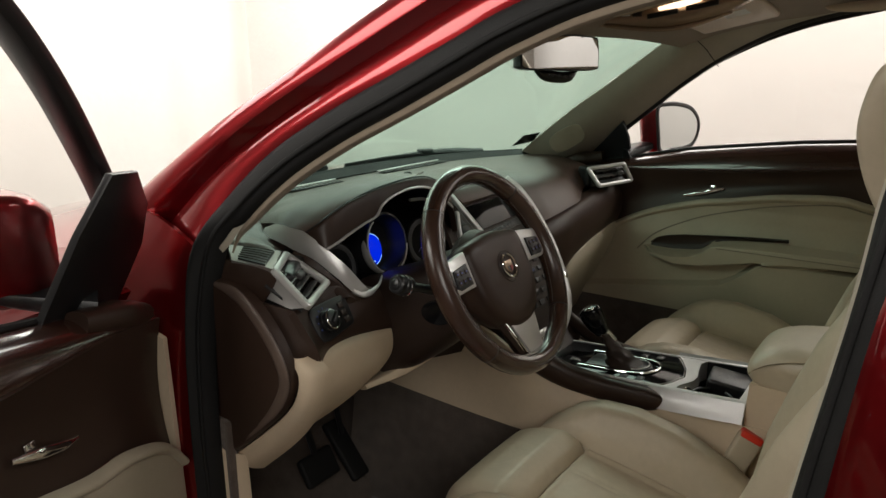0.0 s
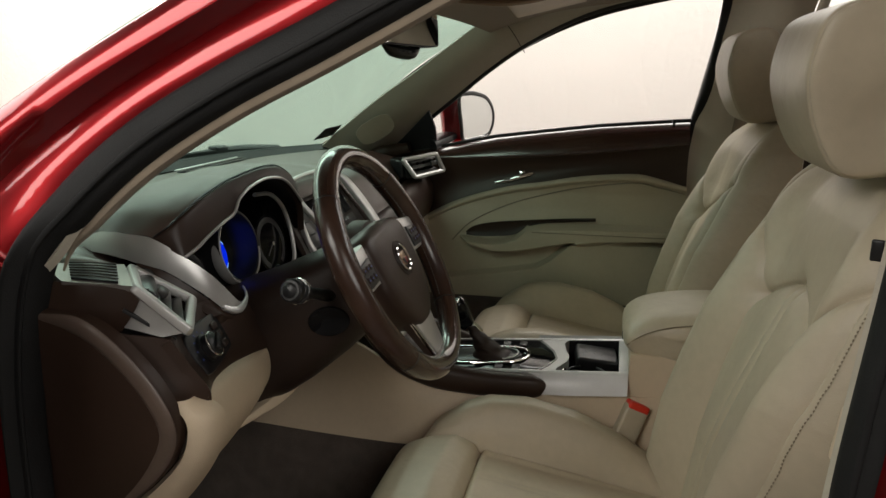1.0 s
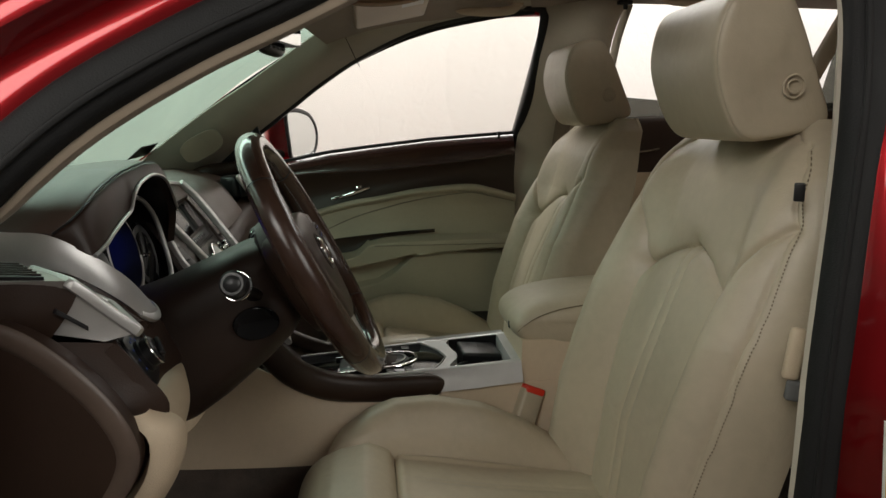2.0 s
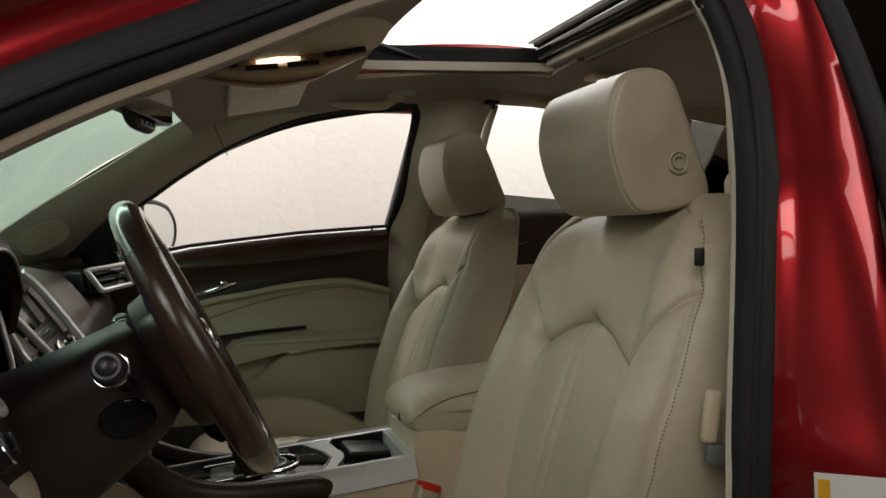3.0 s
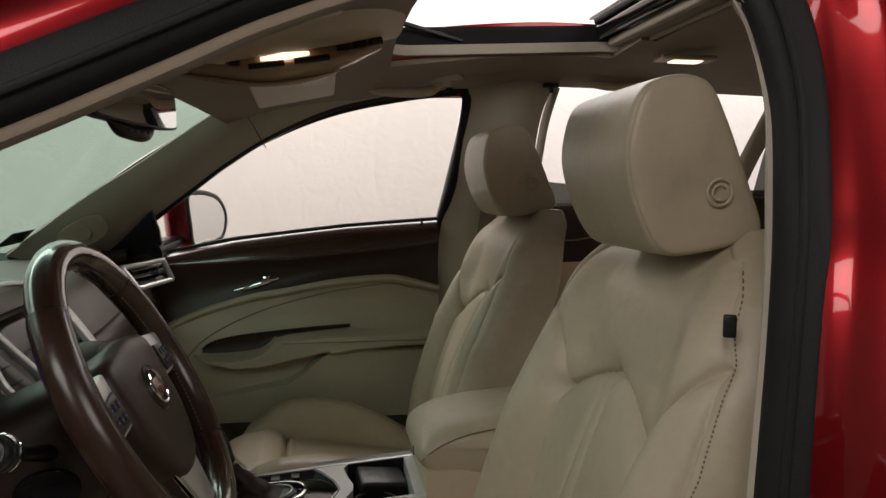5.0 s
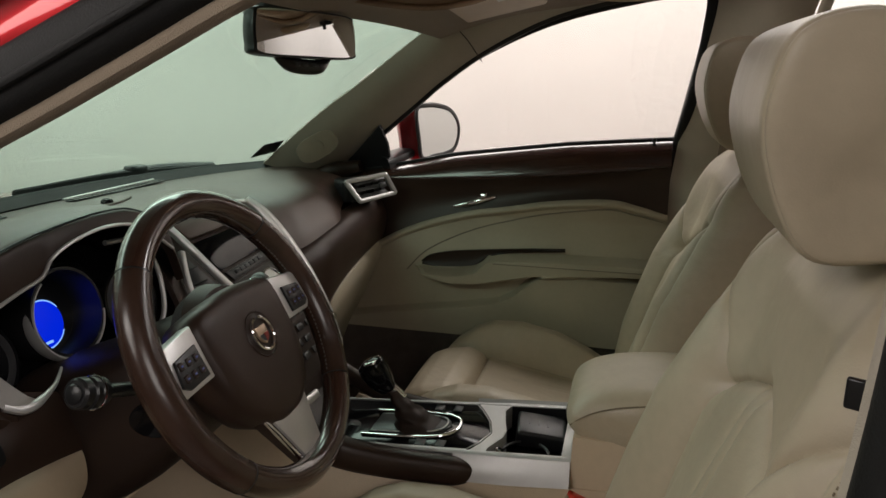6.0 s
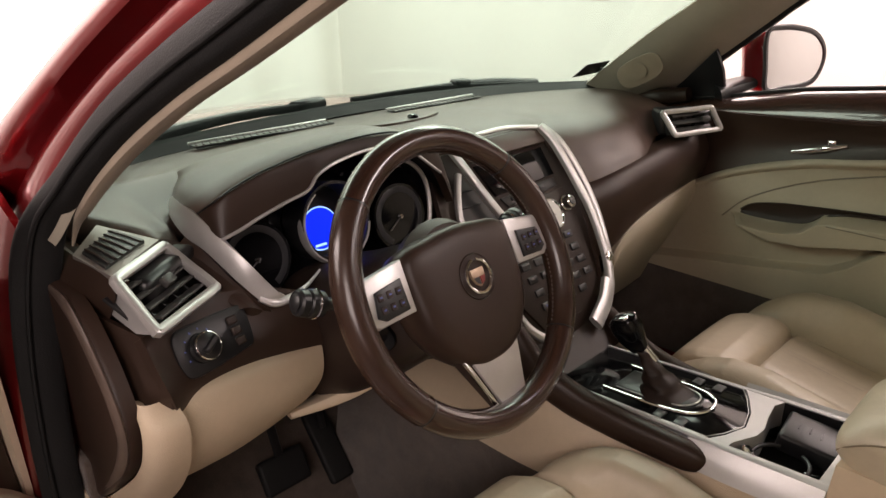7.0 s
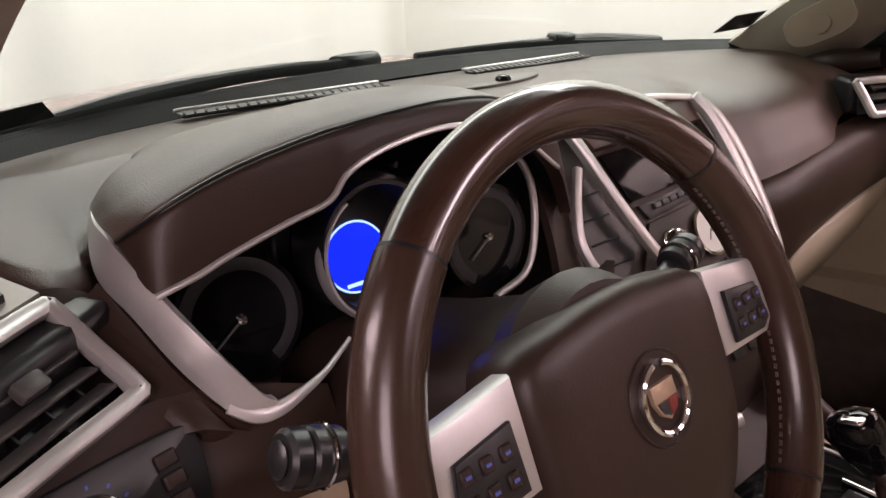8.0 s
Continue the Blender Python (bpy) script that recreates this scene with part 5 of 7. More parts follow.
air_vent("air_vent", ((-0.717, 0.204, 1.086), (-0.632, 0.275, 1.082), (-0.602, 0.215, 1.037), (-0.700, 0.157, 1.036)), "silver-framed air vent at the driver end", 4, 0.006)
air_vent("air_vent", ((0.552, 0.278, 1.080), (0.640, 0.205, 1.090), (0.672, 0.190, 1.038), (0.565, 0.246, 1.030)), "silver-framed air vent at the passenger end", 3, 0.03)
cheek_out = [(-0.718, 0.202, 1.085), (-0.710, 0.180, 1.061), (-0.702, 0.156, 1.034)]
cheek_low = [(-0.722, 0.234, 1.043), (-0.718, 0.208, 1.037), (-0.713, 0.182, 1.030)]
part("vent_cheek", band(cheek_out, cheek_low, (0, 0, 0), 12, 6, -0.005), SILVER, dash, "satin silver cheek beside the vent")
shelf = [(-0.718, 0.206, 1.090), (-0.633, 0.284, 1.088), (-0.672, 0.372, 1.095), (-0.728, 0.292, 1.093)]
A, B, C, D = (np.array(p) for p in shelf)
part("vent_shelf", patch([[A, (A + B) / 2 + (0, 0, 0.001), B], [(A + D) / 2, (A + B + C + D) / 4 + (0, 0, 0.001), (B + C) / 2], [D, (C + D) / 2, C]], 16, 12, 0.012), TAUPE, dash, "taupe shelf over the vent")
grille_q = [np.array(p) for p in ((-0.716, 0.228, 1.0925), (-0.652, 0.280, 1.0935), (-0.668, 0.334, 1.0965), (-0.719, 0.287, 1.0945))]
side_grille = part("side_grille", mesh_of([*(p + (0, 0, 0.0012) for p in grille_q), *(p - (0, 0, 0.004) for p in grille_q)], [(0, 1, 2, 3), (0, 4, 5, 1), (1, 5, 6, 2), (2, 6, 7, 3), (3, 7, 4, 0)]), BLACK, dash, "dark side window grille", smooth=False)
for k in range(6):
    f = (k + 0.6) / 6.2
    p, q = grille_q[0] * (1 - f) + grille_q[1] * f, grille_q[3] * (1 - f) + grille_q[2] * f
    part("grille_slat", sweep([p + (0, 0, 0.002), (p + q) / 2 + (0.001, -0.002, 0.0026), q + (0, 0, 0.002)], oval(0.0014, 0.0010, 6), 8), BROWN_SHADE, side_grille)
part("vent_gap_panel", patch([[(-0.635, 0.300, 1.084), (-0.617, 0.300, 1.080), (-0.602, 0.298, 1.072)], [(-0.622, 0.262, 1.062), (-0.609, 0.256, 1.060), (-0.596, 0.250, 1.056)], [(-0.604, 0.224, 1.034), (-0.590, 0.218, 1.032), (-0.576, 0.213, 1.028)], [(-0.588, 0.195, 1.010), (-0.575, 0.190, 1.01), (-0.558, 0.190, 1.0)]], 14, 20, -0.012), BROWN, dash)
part("vent_backing", rbox(0.12, 0.06, 0.06, 0.01, pose(-0.655, 0.262, 1.045, 0, 0, 38)), BLACK, dash)
part("vent_backing", rbox(0.10, 0.06, 0.06, 0.01, pose(0.63, 0.285, 1.05, 0, 0, -38)), BLACK, dash)

# knee bolster
knee = thing("knee_bolster", -0.6, 0.18, 0.86, "beige moulded knee bolster under the dashboard", "dash panel")
part("bolster", patch([[(-0.70, 0.185, 0.962), (-0.62, 0.178, 0.955), (-0.55, 0.182, 0.945), (-0.487, 0.19, 0.932)],
                       [(-0.705, 0.145, 0.950), (-0.62, 0.150, 0.944), (-0.55, 0.158, 0.936), (-0.487, 0.174, 0.925)],
                       [(-0.70, 0.135, 0.90), (-0.62, 0.145, 0.895), (-0.55, 0.155, 0.89), (-0.492, 0.172, 0.885)],
                       [(-0.69, 0.175, 0.84), (-0.62, 0.18, 0.835), (-0.56, 0.19, 0.835), (-0.505, 0.20, 0.84)],
                       [(-0.68, 0.25, 0.775), (-0.62, 0.25, 0.775), (-0.56, 0.25, 0.785), (-0.52, 0.25, 0.795)]], 36, 30, -0.012), TRIM, knee)
part("end_flap", band([(-0.738, 0.165, 0.965), (-0.740, 0.142, 0.94), (-0.742, 0.15, 0.90), (-0.742, 0.185, 0.858), (-0.742, 0.24, 0.81), (-0.742, 0.32, 0.745)], [(-0.700, 0.150, 0.962), (-0.698, 0.120, 0.94), (-0.698, 0.126, 0.895), (-0.698, 0.16, 0.84), (-0.70, 0.21, 0.785), (-0.70, 0.29, 0.715)], (-0.008, -0.01, 0), 40, 8, 0.012), TRIM, knee)
part("lower_lip", sweep([(-0.52, 0.22, 0.815), (-0.44, 0.20, 0.825), (-0.34, 0.19, 0.84), (-0.26, 0.20, 0.85)], oval(0.03, 0.012, 12, 3), 20, up=(0, 0.4, 1), sizes=(0.5, 1, 1, 0.6)), TRIM, knee)
part("hinge_trim", band([(-0.77, 0.31, 0.78), (-0.77, 0.31, 0.6), (-0.77, 0.3, 0.42)], [(-0.735, 0.285, 0.76), (-0.735, 0.28, 0.6), (-0.735, 0.27, 0.42)], (-0.004, -0.006, 0), 20, 6, 0.01), TRIM, knee)
part("pocket", rbox(0.16, 0.05, 0.055, 0.012, pose(-0.41, 0.235, 0.875)), GLOSS_BLACK, dash)
pedal = thing("pedals", -0.45, 0.4, 0.5, "black foot pedals under the dashboard", "pedal")
part("brake_pedal", rbox(0.10, 0.02, 0.07, 0.008, pose(-0.38, 0.50, 0.48, -30, 0, 0)), RUBBER, pedal)
part("throttle_pedal", rbox(0.055, 0.02, 0.16, 0.008, pose(-0.25, 0.54, 0.45, -40, 0, 0)), RUBBER, pedal)
part("pedal_arm", sweep([(-0.38, 0.51, 0.50), (-0.385, 0.55, 0.65), (-0.39, 0.56, 0.8)], oval(0.010, 0.006, 8), 12), BLACK, pedal)
part("pedal_arm", sweep([(-0.25, 0.55, 0.49), (-0.25, 0.58, 0.62), (-0.25, 0.60, 0.8)], oval(0.008, 0.006, 8), 12), BLACK, pedal)

# passenger side of the dashboard
roll = []
for x in (0.22, 0.26, 0.33, 0.42, 0.55, 0.64, 0.715):
    gap = float(np.interp(x, (0.19, 0.26, 0.33, 0.42, 0.55, 0.60, 0.715), (0.965, 0.974, 0.986, 0.996, 1.009, 1.014, 1.020)))
    low = float(np.interp(x, (0.22, 0.36, 0.45, 0.60, 0.715), (0.80, 0.80, 0.845, 0.872, 0.880)))
    back = 0.03 * smooth01((0.30 - x) / 0.08)
    roll.append([(x, 0.285 + back, gap + 0.003), (x, 0.258 + back, gap - 0.001), (x, 0.240 + back, gap - 0.018), (x, 0.230 + back, gap - 0.05), (x, 0.236 + back, 0.5 * (gap - 0.05 + low)), (x, 0.256 + back, low + 0.008), (x, 0.30 + back, low - 0.01)])
part("passenger_roll", patch([[r[k] for r in roll] for k in range(7)], 50, 40, -0.014), BROWN, dash, "brown leather passenger dash roll")
glove_top = [(0.352, 0.262, 0.765), (0.356, 0.252, 0.795), (0.380, 0.246, 0.828), (0.43, 0.243, 0.852), (0.50, 0.241, 0.868), (0.60, 0.241, 0.884), (0.70, 0.246, 0.897)]
glove_low = [(0.36, 0.36, 0.60), (0.37, 0.36, 0.60), (0.40, 0.355, 0.60), (0.45, 0.35, 0.60), (0.52, 0.35, 0.60), (0.60, 0.355, 0.60), (0.70, 0.365, 0.60)]
gt, gl = np.array(glove_top), np.array(glove_low)
lid = [gt + (0.004, 0.022, 0.004), gt + (0.002, 0.008, 0.004), gt, gt * 0.88 + gl * 0.12 + (0.004, -0.014, 0.0), gt * 0.65 + gl * 0.35 + (0, -0.016, 0), gt * 0.3 + gl * 0.7 + (0, -0.006, 0), gl]
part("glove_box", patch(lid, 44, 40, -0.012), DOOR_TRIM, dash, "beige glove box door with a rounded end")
part("glove_surround", patch([[(0.14, 0.30, 0.90), (0.25, 0.285, 0.88), (0.40, 0.285, 0.86), (0.70, 0.29, 0.88)], [(0.15, 0.30, 0.80), (0.25, 0.29, 0.78), (0.40, 0.30, 0.78), (0.70, 0.31, 0.78)], [(0.17, 0.36, 0.58), (0.25, 0.38, 0.58), (0.40, 0.39, 0.58), (0.70, 0.40, 0.58)]], 24, 16, -0.01), BROWN_SHADE, dash)
part("left_cover", patch([[(-0.30, 0.21, 0.95), (-0.2, 0.215, 0.96), (-0.12, 0.225, 0.98)], [(-0.32, 0.215, 0.86), (-0.22, 0.205, 0.86), (-0.14, 0.20, 0.86)], [(-0.30, 0.30, 0.76), (-0.22, 0.26, 0.76), (-0.14, 0.22, 0.76)]], 16, 16, -0.01), BROWN_SHADE, dash)
part("core", rbox(1.40, 0.26, 0.16, 0.04, pose(-0.02, 0.47, 0.98)), BROWN_SHADE, dash)
# strips and sensor on the pad
for x0, x1, y in ((-0.40, -0.10, 0.667), (0.06, 0.34, 0.665)):
    grille = part("defroster_grille", rbox(x1 - x0, 0.026, 0.004, 0.0015, pose((x0 + x1) / 2, y - 0.006, 1.0995, 0, 0, 0), 1), BLACK, dash, "slotted defroster grille")
    part("grille_rail", rbox(x1 - x0, 0.006, 0.005, 0.002, pose((x0 + x1) / 2, y + 0.011, 1.102)), SILVER, grille)
    n = 22
    for k in range(n):
        part("grille_bar", rbox(0.0035, 0.022, 0.002, 0.0008, pose(x0 + (x1 - x0) * (k + 0.5) / n, y - 0.006, 1.1018, 0, 0, -20), 1), BROWN_SHADE, grille)
part("speaker_lid", slab([(p[0], p[1]) for p in spline([(-0.11, 0.0, 0), (-0.06, 0.035, 0), (0.0, 0.045, 0), (0.06, 0.035, 0), (0.11, 0.0, 0), (0.06, -0.028, 0), (0.0, -0.035, 0), (-0.06, -0.028, 0)], 48, True)], 0.004, 0.002, pose(-0.03, 0.535, 1.110, -3, 0, 0)), DASH_TOP, dash, "dash speaker lid")
part("light_sensor", lathe([(0.011, 0), (0.011, 0.006), (0.008, 0.010), (0, 0.0115)], 20, pose(-0.005, 0.517, 1.112)), GLOSS_BLACK, dash, "black light sensor dome")


# ---- centre stack ----
stack = thing("centre_stack", 0.03, 0.25, 0.93, "brown centre stack framed by silver blades", "centre console")
SM = plane_at((0, 0.335, 1.09), (1, 0, 0), (0, 0.2, 0.31))


def on_stack(u, v, w=0.0):
    return SM @ Vector((u, -v, w))


part("face", slab([(-0.115, 0.0), (0.17, 0.0), (0.20, -0.09), (0.20, -0.20), (0.165, -0.33), (0.09, -0.385), (-0.06, -0.385), (-0.10, -0.33), (-0.13, -0.20), (-0.13, -0.12)], 0.02, 0.006, SM @ pose(0, 0, -0.024)), BROWN_SHADE, stack)
part("flank", patch([[tuple(on_stack(0.165, 0.0, 0.0)), tuple(on_stack(0.20, 0.10, 0.0)), tuple(on_stack(0.20, 0.20, 0)), tuple(on_stack(0.165, 0.33, 0.0))], [(0.205, 0.355, 1.060), (0.232, 0.315, 1.0), (0.242, 0.285, 0.93), (0.215, 0.26, 0.80)]], 16, 10, 0.008), BROWN, stack)
part("flank", patch([[tuple(on_stack(-0.11, 0.0, 0.0)), tuple(on_stack(-0.13, 0.12, 0.0)), tuple(on_stack(-0.13, 0.20, 0)), tuple(on_stack(-0.10, 0.37, 0.0))], [(-0.17, 0.30, 1.075), (-0.185, 0.25, 1.0), (-0.19, 0.23, 0.94), (-0.17, 0.22, 0.78)]], 16, 10, -0.008), BROWN_SHADE, stack)


def blade(pts, wide, deep, name="blade", sizes=None):
    part(name, sweep([tuple(on_stack(p[0], p[1], p[2] + 0.008)) for p in pts], oval(wide * 1.15, deep, 12, 3.2), 50, up=tuple(SM.to_3x3() @ Vector((0, 0, 1))), sizes=sizes), SILVER, stack, "satin silver blade")


blade([(-0.098, -0.008, 0.004), (-0.086, 0.03, 0.008), (-0.066, 0.09, 0.01), (-0.045, 0.14, 0.01), (-0.02, 0.185, 0.008)], 0.0065, 0.006)
blade([(-0.10, 0.045, 0.004), (-0.125, 0.09, 0.004), (-0.136, 0.13, 0.004), (-0.118, 0.18, 0.004), (-0.09, 0.21, 0.004)], 0.005, 0.005)
blade([(-0.10, -0.004, 0.004), (-0.04, -0.014, 0.004), (0.06, -0.016, 0.004), (0.15, -0.004, 0.004)], 0.004, 0.004)
blade([(0.155, -0.004, 0.006), (0.17, 0.03, 0.01), (0.182, 0.10, 0.012), (0.192, 0.19, 0.012), (0.182, 0.28, 0.01), (0.160, 0.335, 0.008)], 0.0085, 0.007)
blade([(0.165, -0.002, 0.004), (0.194, 0.035, 0.006), (0.213, 0.10, 0.006), (0.219, 0.19, 0.004), (0.195, 0.285, 0.006)], 0.0075, 0.006)
blade([(0.160, 0.325, 0.008), (0.125, 0.358, 0.008), (0.075, 0.385, 0.008)], 0.014, 0.007, "lower_blade")
blade([(-0.085, 0.21, 0.004), (-0.105, 0.27, 0.004), (-0.09, 0.335, 0.006), (-0.05, 0.372, 0.008), (0.0, 0.378, 0.008)], 0.007, 0.006, "lower_blade")
part("screen_cover", slab([(-0.085, 0.008), (0.15, 0.008), (0.16, -0.028), (-0.06, -0.030)], 0.016, 0.006, SM @ pose(0, 0, -0.004)), DASH_TOP, stack, "padded cover over the screen")
part("screen", slab([(-0.045, -0.036), (0.15, -0.034), (0.155, -0.092), (-0.02, -0.100)], 0.004, 0.001, SM @ pose(0, 0, -0.003)), GLOSS_BLACK, stack, "dark blank display screen")
part("disc_slot", slab([(-0.012, -0.106), (0.15, -0.098), (0.15, -0.116), (0.0, -0.126)], 0.004, 0.001, SM @ pose(0, 0, -0.003)), BLACK, stack)
for k in range(6):
    part("slot_button", rbox(0.014, 0.008, 0.006, 0.002, SM @ pose(0.018 + 0.0165 * k, -0.113 + 0.0008 * k, 0.003, 0, 0, 3)), DIAL, stack)
part("control_plate", slab([(-0.005, -0.130), (0.165, -0.122), (0.17, -0.20), (0.150, -0.32), (0.07, -0.355), (-0.04, -0.355), (-0.07, -0.30), (-0.06, -0.20)], 0.005, 0.002, SM @ pose(0, 0, -0.003)), BROWN_SHADE, stack, "brown control plate")
clock = part("clock", lathe([(0.0, 0.0), (0.027, 0.0), (0.031, 0.002), (0.0325, 0.006), (0.0295, 0.007), (0.028, 0.004), (0.0, 0.004)], 36, SM @ pose(0.095, -0.166, 0.002)), CHROME, stack, "round analogue clock with chrome ring")
part("clock_face", lathe([(0, 0), (0.0275, 0), (0.0275, 0.0006), (0, 0.0008)], 30, SM @ pose(0.095, -0.166, 0.0062)), PAPER, clock)
part("clock_hand", rbox(0.016, 0.0018, 0.0006, 0.0002, SM @ pose(0.092, -0.170, 0.0072, 0, 0, 55), 1), INK, clock)
part("clock_hand", rbox(0.012, 0.0018, 0.0006, 0.0002, SM @ pose(0.099, -0.167, 0.0072, 0, 0, -20), 1), INK, clock)
for u, v in ((0.150, 0.155), (0.02, 0.16)):
    k = part("dial_knob", lathe([(0.016, 0), (0.016, 0.003), (0.013, 0.004), (0.0125, 0.016), (0.010, 0.018), (0, 0.0185)], 28, SM @ pose(u, -v, 0.002)), CHROME, stack, "chrome turning knob")
    part("knob_cap", lathe([(0, 0.0182), (0.008, 0.0182), (0.0075, 0.0195), (0, 0.02)], 20, SM @ pose(u, -v, 0.002)), BLACK, k)
for i in range(5):
    for j in range(5):
        u, v = -0.03 + 0.037 * i + 0.004 * j, 0.212 + 0.026 * j
        if u < 0.15 - 0.02 * max(0, j - 3):
            b = part("button", rbox(0.024, 0.014, 0.004, 0.002, SM @ pose(u, -v, 0.004)), BLACK, stack)
            part("button_mark", rbox(0.008, 0.0022, 0.0005, 0.0002, SM @ pose(u, -v, 0.0064), 1), DIM_BLUE if (i + j) % 4 == 0 else BROWN_SHADE, b)
part("hazard_knob", lathe([(0.011, 0), (0.0105, 0.010), (0.008, 0.012), (0, 0.0125)], 24, SM @ pose(0.183, -0.283, 0.014)), CHROME, stack, "round chrome button")
for k in range(4):
    part("centre_vent_slat", rbox(0.046, 0.0022, 0.007, 0.0008, SM @ pose(-0.092 + 0.003 * k, -0.075 - 0.028 * k, 0.000, 12, 0, 0), 1), RUBBER, stack)
part("centre_vent_well", slab([(-0.085, -0.045), (-0.035, -0.15), (-0.10, -0.20), (-0.13, -0.13)], 0.003, 0.0, SM @ pose(0, 0, -0.0035)), BLACK, stack)
part("stack_foot", patch([[tuple(on_stack(-0.10, 0.36, -0.004)), tuple(on_stack(0.0, 0.385, -0.004)), tuple(on_stack(0.12, 0.37, -0.004))], [(-0.13, 0.085, 0.730), (0.0, 0.075, 0.730), (0.13, 0.085, 0.730)]], 12, 8, -0.01), BROWN_SHADE, stack)

# ---- console between the seats ----
cons = thing("centre_console", 0.005, -0.15, 0.33, "beige and silver centre console with shifter and cup holders", "centre console")
for sgn in (-1, 1):
    side = [[(sgn * x, y, z - (0.085 if sgn > 0 and y > 0.05 else 0.0)) for x, y, z in ((0.175, 0.50, 0.84), (0.165, 0.22, 0.83), (0.160, 0.10, 0.78), (0.128, 0.0, 0.722), (0.114, -0.15, 0.720), (0.113, -0.30, 0.730), (0.104, -0.62, 0.745))],
            [(sgn * x, y, z) for x, y, z in ((0.190, 0.52, 0.74), (0.180, 0.24, 0.72), (0.172, 0.10, 0.70), (0.148, 0.0, 0.68), (0.132, -0.15, 0.67), (0.124, -0.30, 0.67), (0.113, -0.62, 0.68))],
            [(sgn * x, y, z) for x, y, z in ((0.200, 0.54, 0.65), (0.190, 0.26, 0.63), (0.180, 0.10, 0.62), (0.160, 0.0, 0.61), (0.142, -0.15, 0.60), (0.132, -0.30, 0.59), (0.118, -0.62, 0.58))]]
    part("side_panel", patch(side, 40, 20, -0.012 * -sgn), TRIM, cons, "beige moulded console side")
    part("side_carpet", patch([[(x - sgn * 0.004, y, z + 0.004) for x, y, z in side[2]], [(sgn * x, y, 0.33) for x, y in ((0.23, 0.56), (0.22, 0.30), (0.205, 0.12), (0.18, 0.0), (0.16, -0.15), (0.15, -0.30), (0.13, -0.62))]], 30, 8, -0.01 * -sgn), CARPET, cons, "brown carpeted tunnel side")


def deck_z(y):
    """Height of the console deck, which climbs towards the armrest."""
    return 0.741 - 0.075 * y


def deck(outline, depth, lift=0.0):
    """A plate on the console deck from an outline of (x, y) pairs, seen from above, with a small rounded rim."""
    P = np.array(outline, float)
    n = len(P)
    mid = P.mean(0)
    rings = []
    for drop, inset in ((depth, 0.0), (0.002, 0.0), (0.0006, 0.0012), (0.0, 0.0025)):
        Q = P + (mid - P) / np.maximum(np.linalg.norm(mid - P, axis=1, keepdims=True), 1e-6) * inset
        rings.append([(x, y, deck_z(y) + lift - drop) for x, y in Q])
    return loft(rings)


left_roll = [(-0.106, -0.204, 0.734), (-0.112, -0.17, 0.735), (-0.116, -0.06, 0.736), (-0.130, 0.02, 0.752), (-0.150, 0.08, 0.79), (-0.158, 0.13, 0.85)]
part("side_roll", sweep(left_roll, oval(0.019, 0.024, 16, 2.6), 50, up=(0, 0, 1), sizes=(0.35, 0.95, 1.05, 1.1, 1.1, 1.0)), BROWN, cons, "brown padded console roll")
right_roll = [(0.104, -0.16, 0.722), (0.108, -0.10, 0.724), (0.110, -0.04, 0.726), (0.116, 0.02, 0.735), (0.126, 0.08, 0.752), (0.138, 0.16, 0.79)]
part("side_roll", sweep(right_roll, oval(0.016, 0.018, 16, 2.6), 50, up=(0, 0, 1), sizes=(0.3, 0.8, 0.9, 0.9, 0.9, 0.8)), BROWN, cons)
for sgn in (-1, 1):
    out = [(sgn * 0.084, 0.085), (sgn * 0.088, -0.05), (sgn * 0.092, -0.15), (sgn * 0.096, -0.25), (sgn * 0.096, -0.352)]
    inn = [(sgn * 0.078, 0.085), (sgn * 0.081, -0.05), (sgn * 0.082, -0.15), (sgn * 0.082, -0.25), (sgn * 0.082, -0.352)]
    part("silver_edge", band([(x, y, deck_z(y) + 0.001) for x, y in out], [(x, y, deck_z(y) + 0.003) for x, y in inn], (0, 0, 0.002), 40, 6, 0.014 * -sgn), SILVER_PAINT, cons, "satin silver console edge")
    part("silver_cheek", patch([[(sgn * x, y, deck_z(y) + 0.001) for x, y in ((0.094, -0.165), (0.096, -0.25), (0.096, -0.350))], [(sgn * x, y, deck_z(y) - h) for x, y, h in ((0.105, -0.165, 0.014), (0.108, -0.25, 0.016), (0.107, -0.350, 0.018))], [(sgn * x, y, deck_z(y) - h) for x, y, h in ((0.112, -0.165, 0.034), (0.116, -0.25, 0.034), (0.115, -0.350, 0.033))]], 20, 10, 0.008 * -sgn), SILVER_PAINT, cons, "satin silver flank below the cup holders")
fork = [(0.086, -0.168), (0.060, -0.184), (0.020, -0.204), (-0.022, -0.214), (-0.060, -0.200), (-0.086, -0.184), (-0.086, -0.214), (-0.070, -0.216), (-0.034, -0.234), (-0.010, -0.236), (0.024, -0.228), (0.062, -0.222), (0.086, -0.232)]
part("silver_fork", loft([[(x, y, deck_z(y) + h) for x, y in fork] for h in (-0.040, 0.001, 0.0025)]), SILVER_PAINT, cons, "satin silver fork between shifter and cups")
part("silver_rear", deck([(-0.092, -0.334), (-0.092, -0.352), (0.092, -0.352), (0.092, -0.334)], 0.03, 0.0028), SILVER_PAINT, cons)
part("shift_plate", deck([(-0.080, 0.085), (-0.083, -0.05), (-0.085, -0.183), (-0.060, -0.199), (-0.022, -0.213), (0.020, -0.203), (0.060, -0.183), (0.084, -0.167), (0.082, -0.05), (0.080, 0.085)], 0.02), GLOSS_BLACK, cons, "gloss black shifter plate")
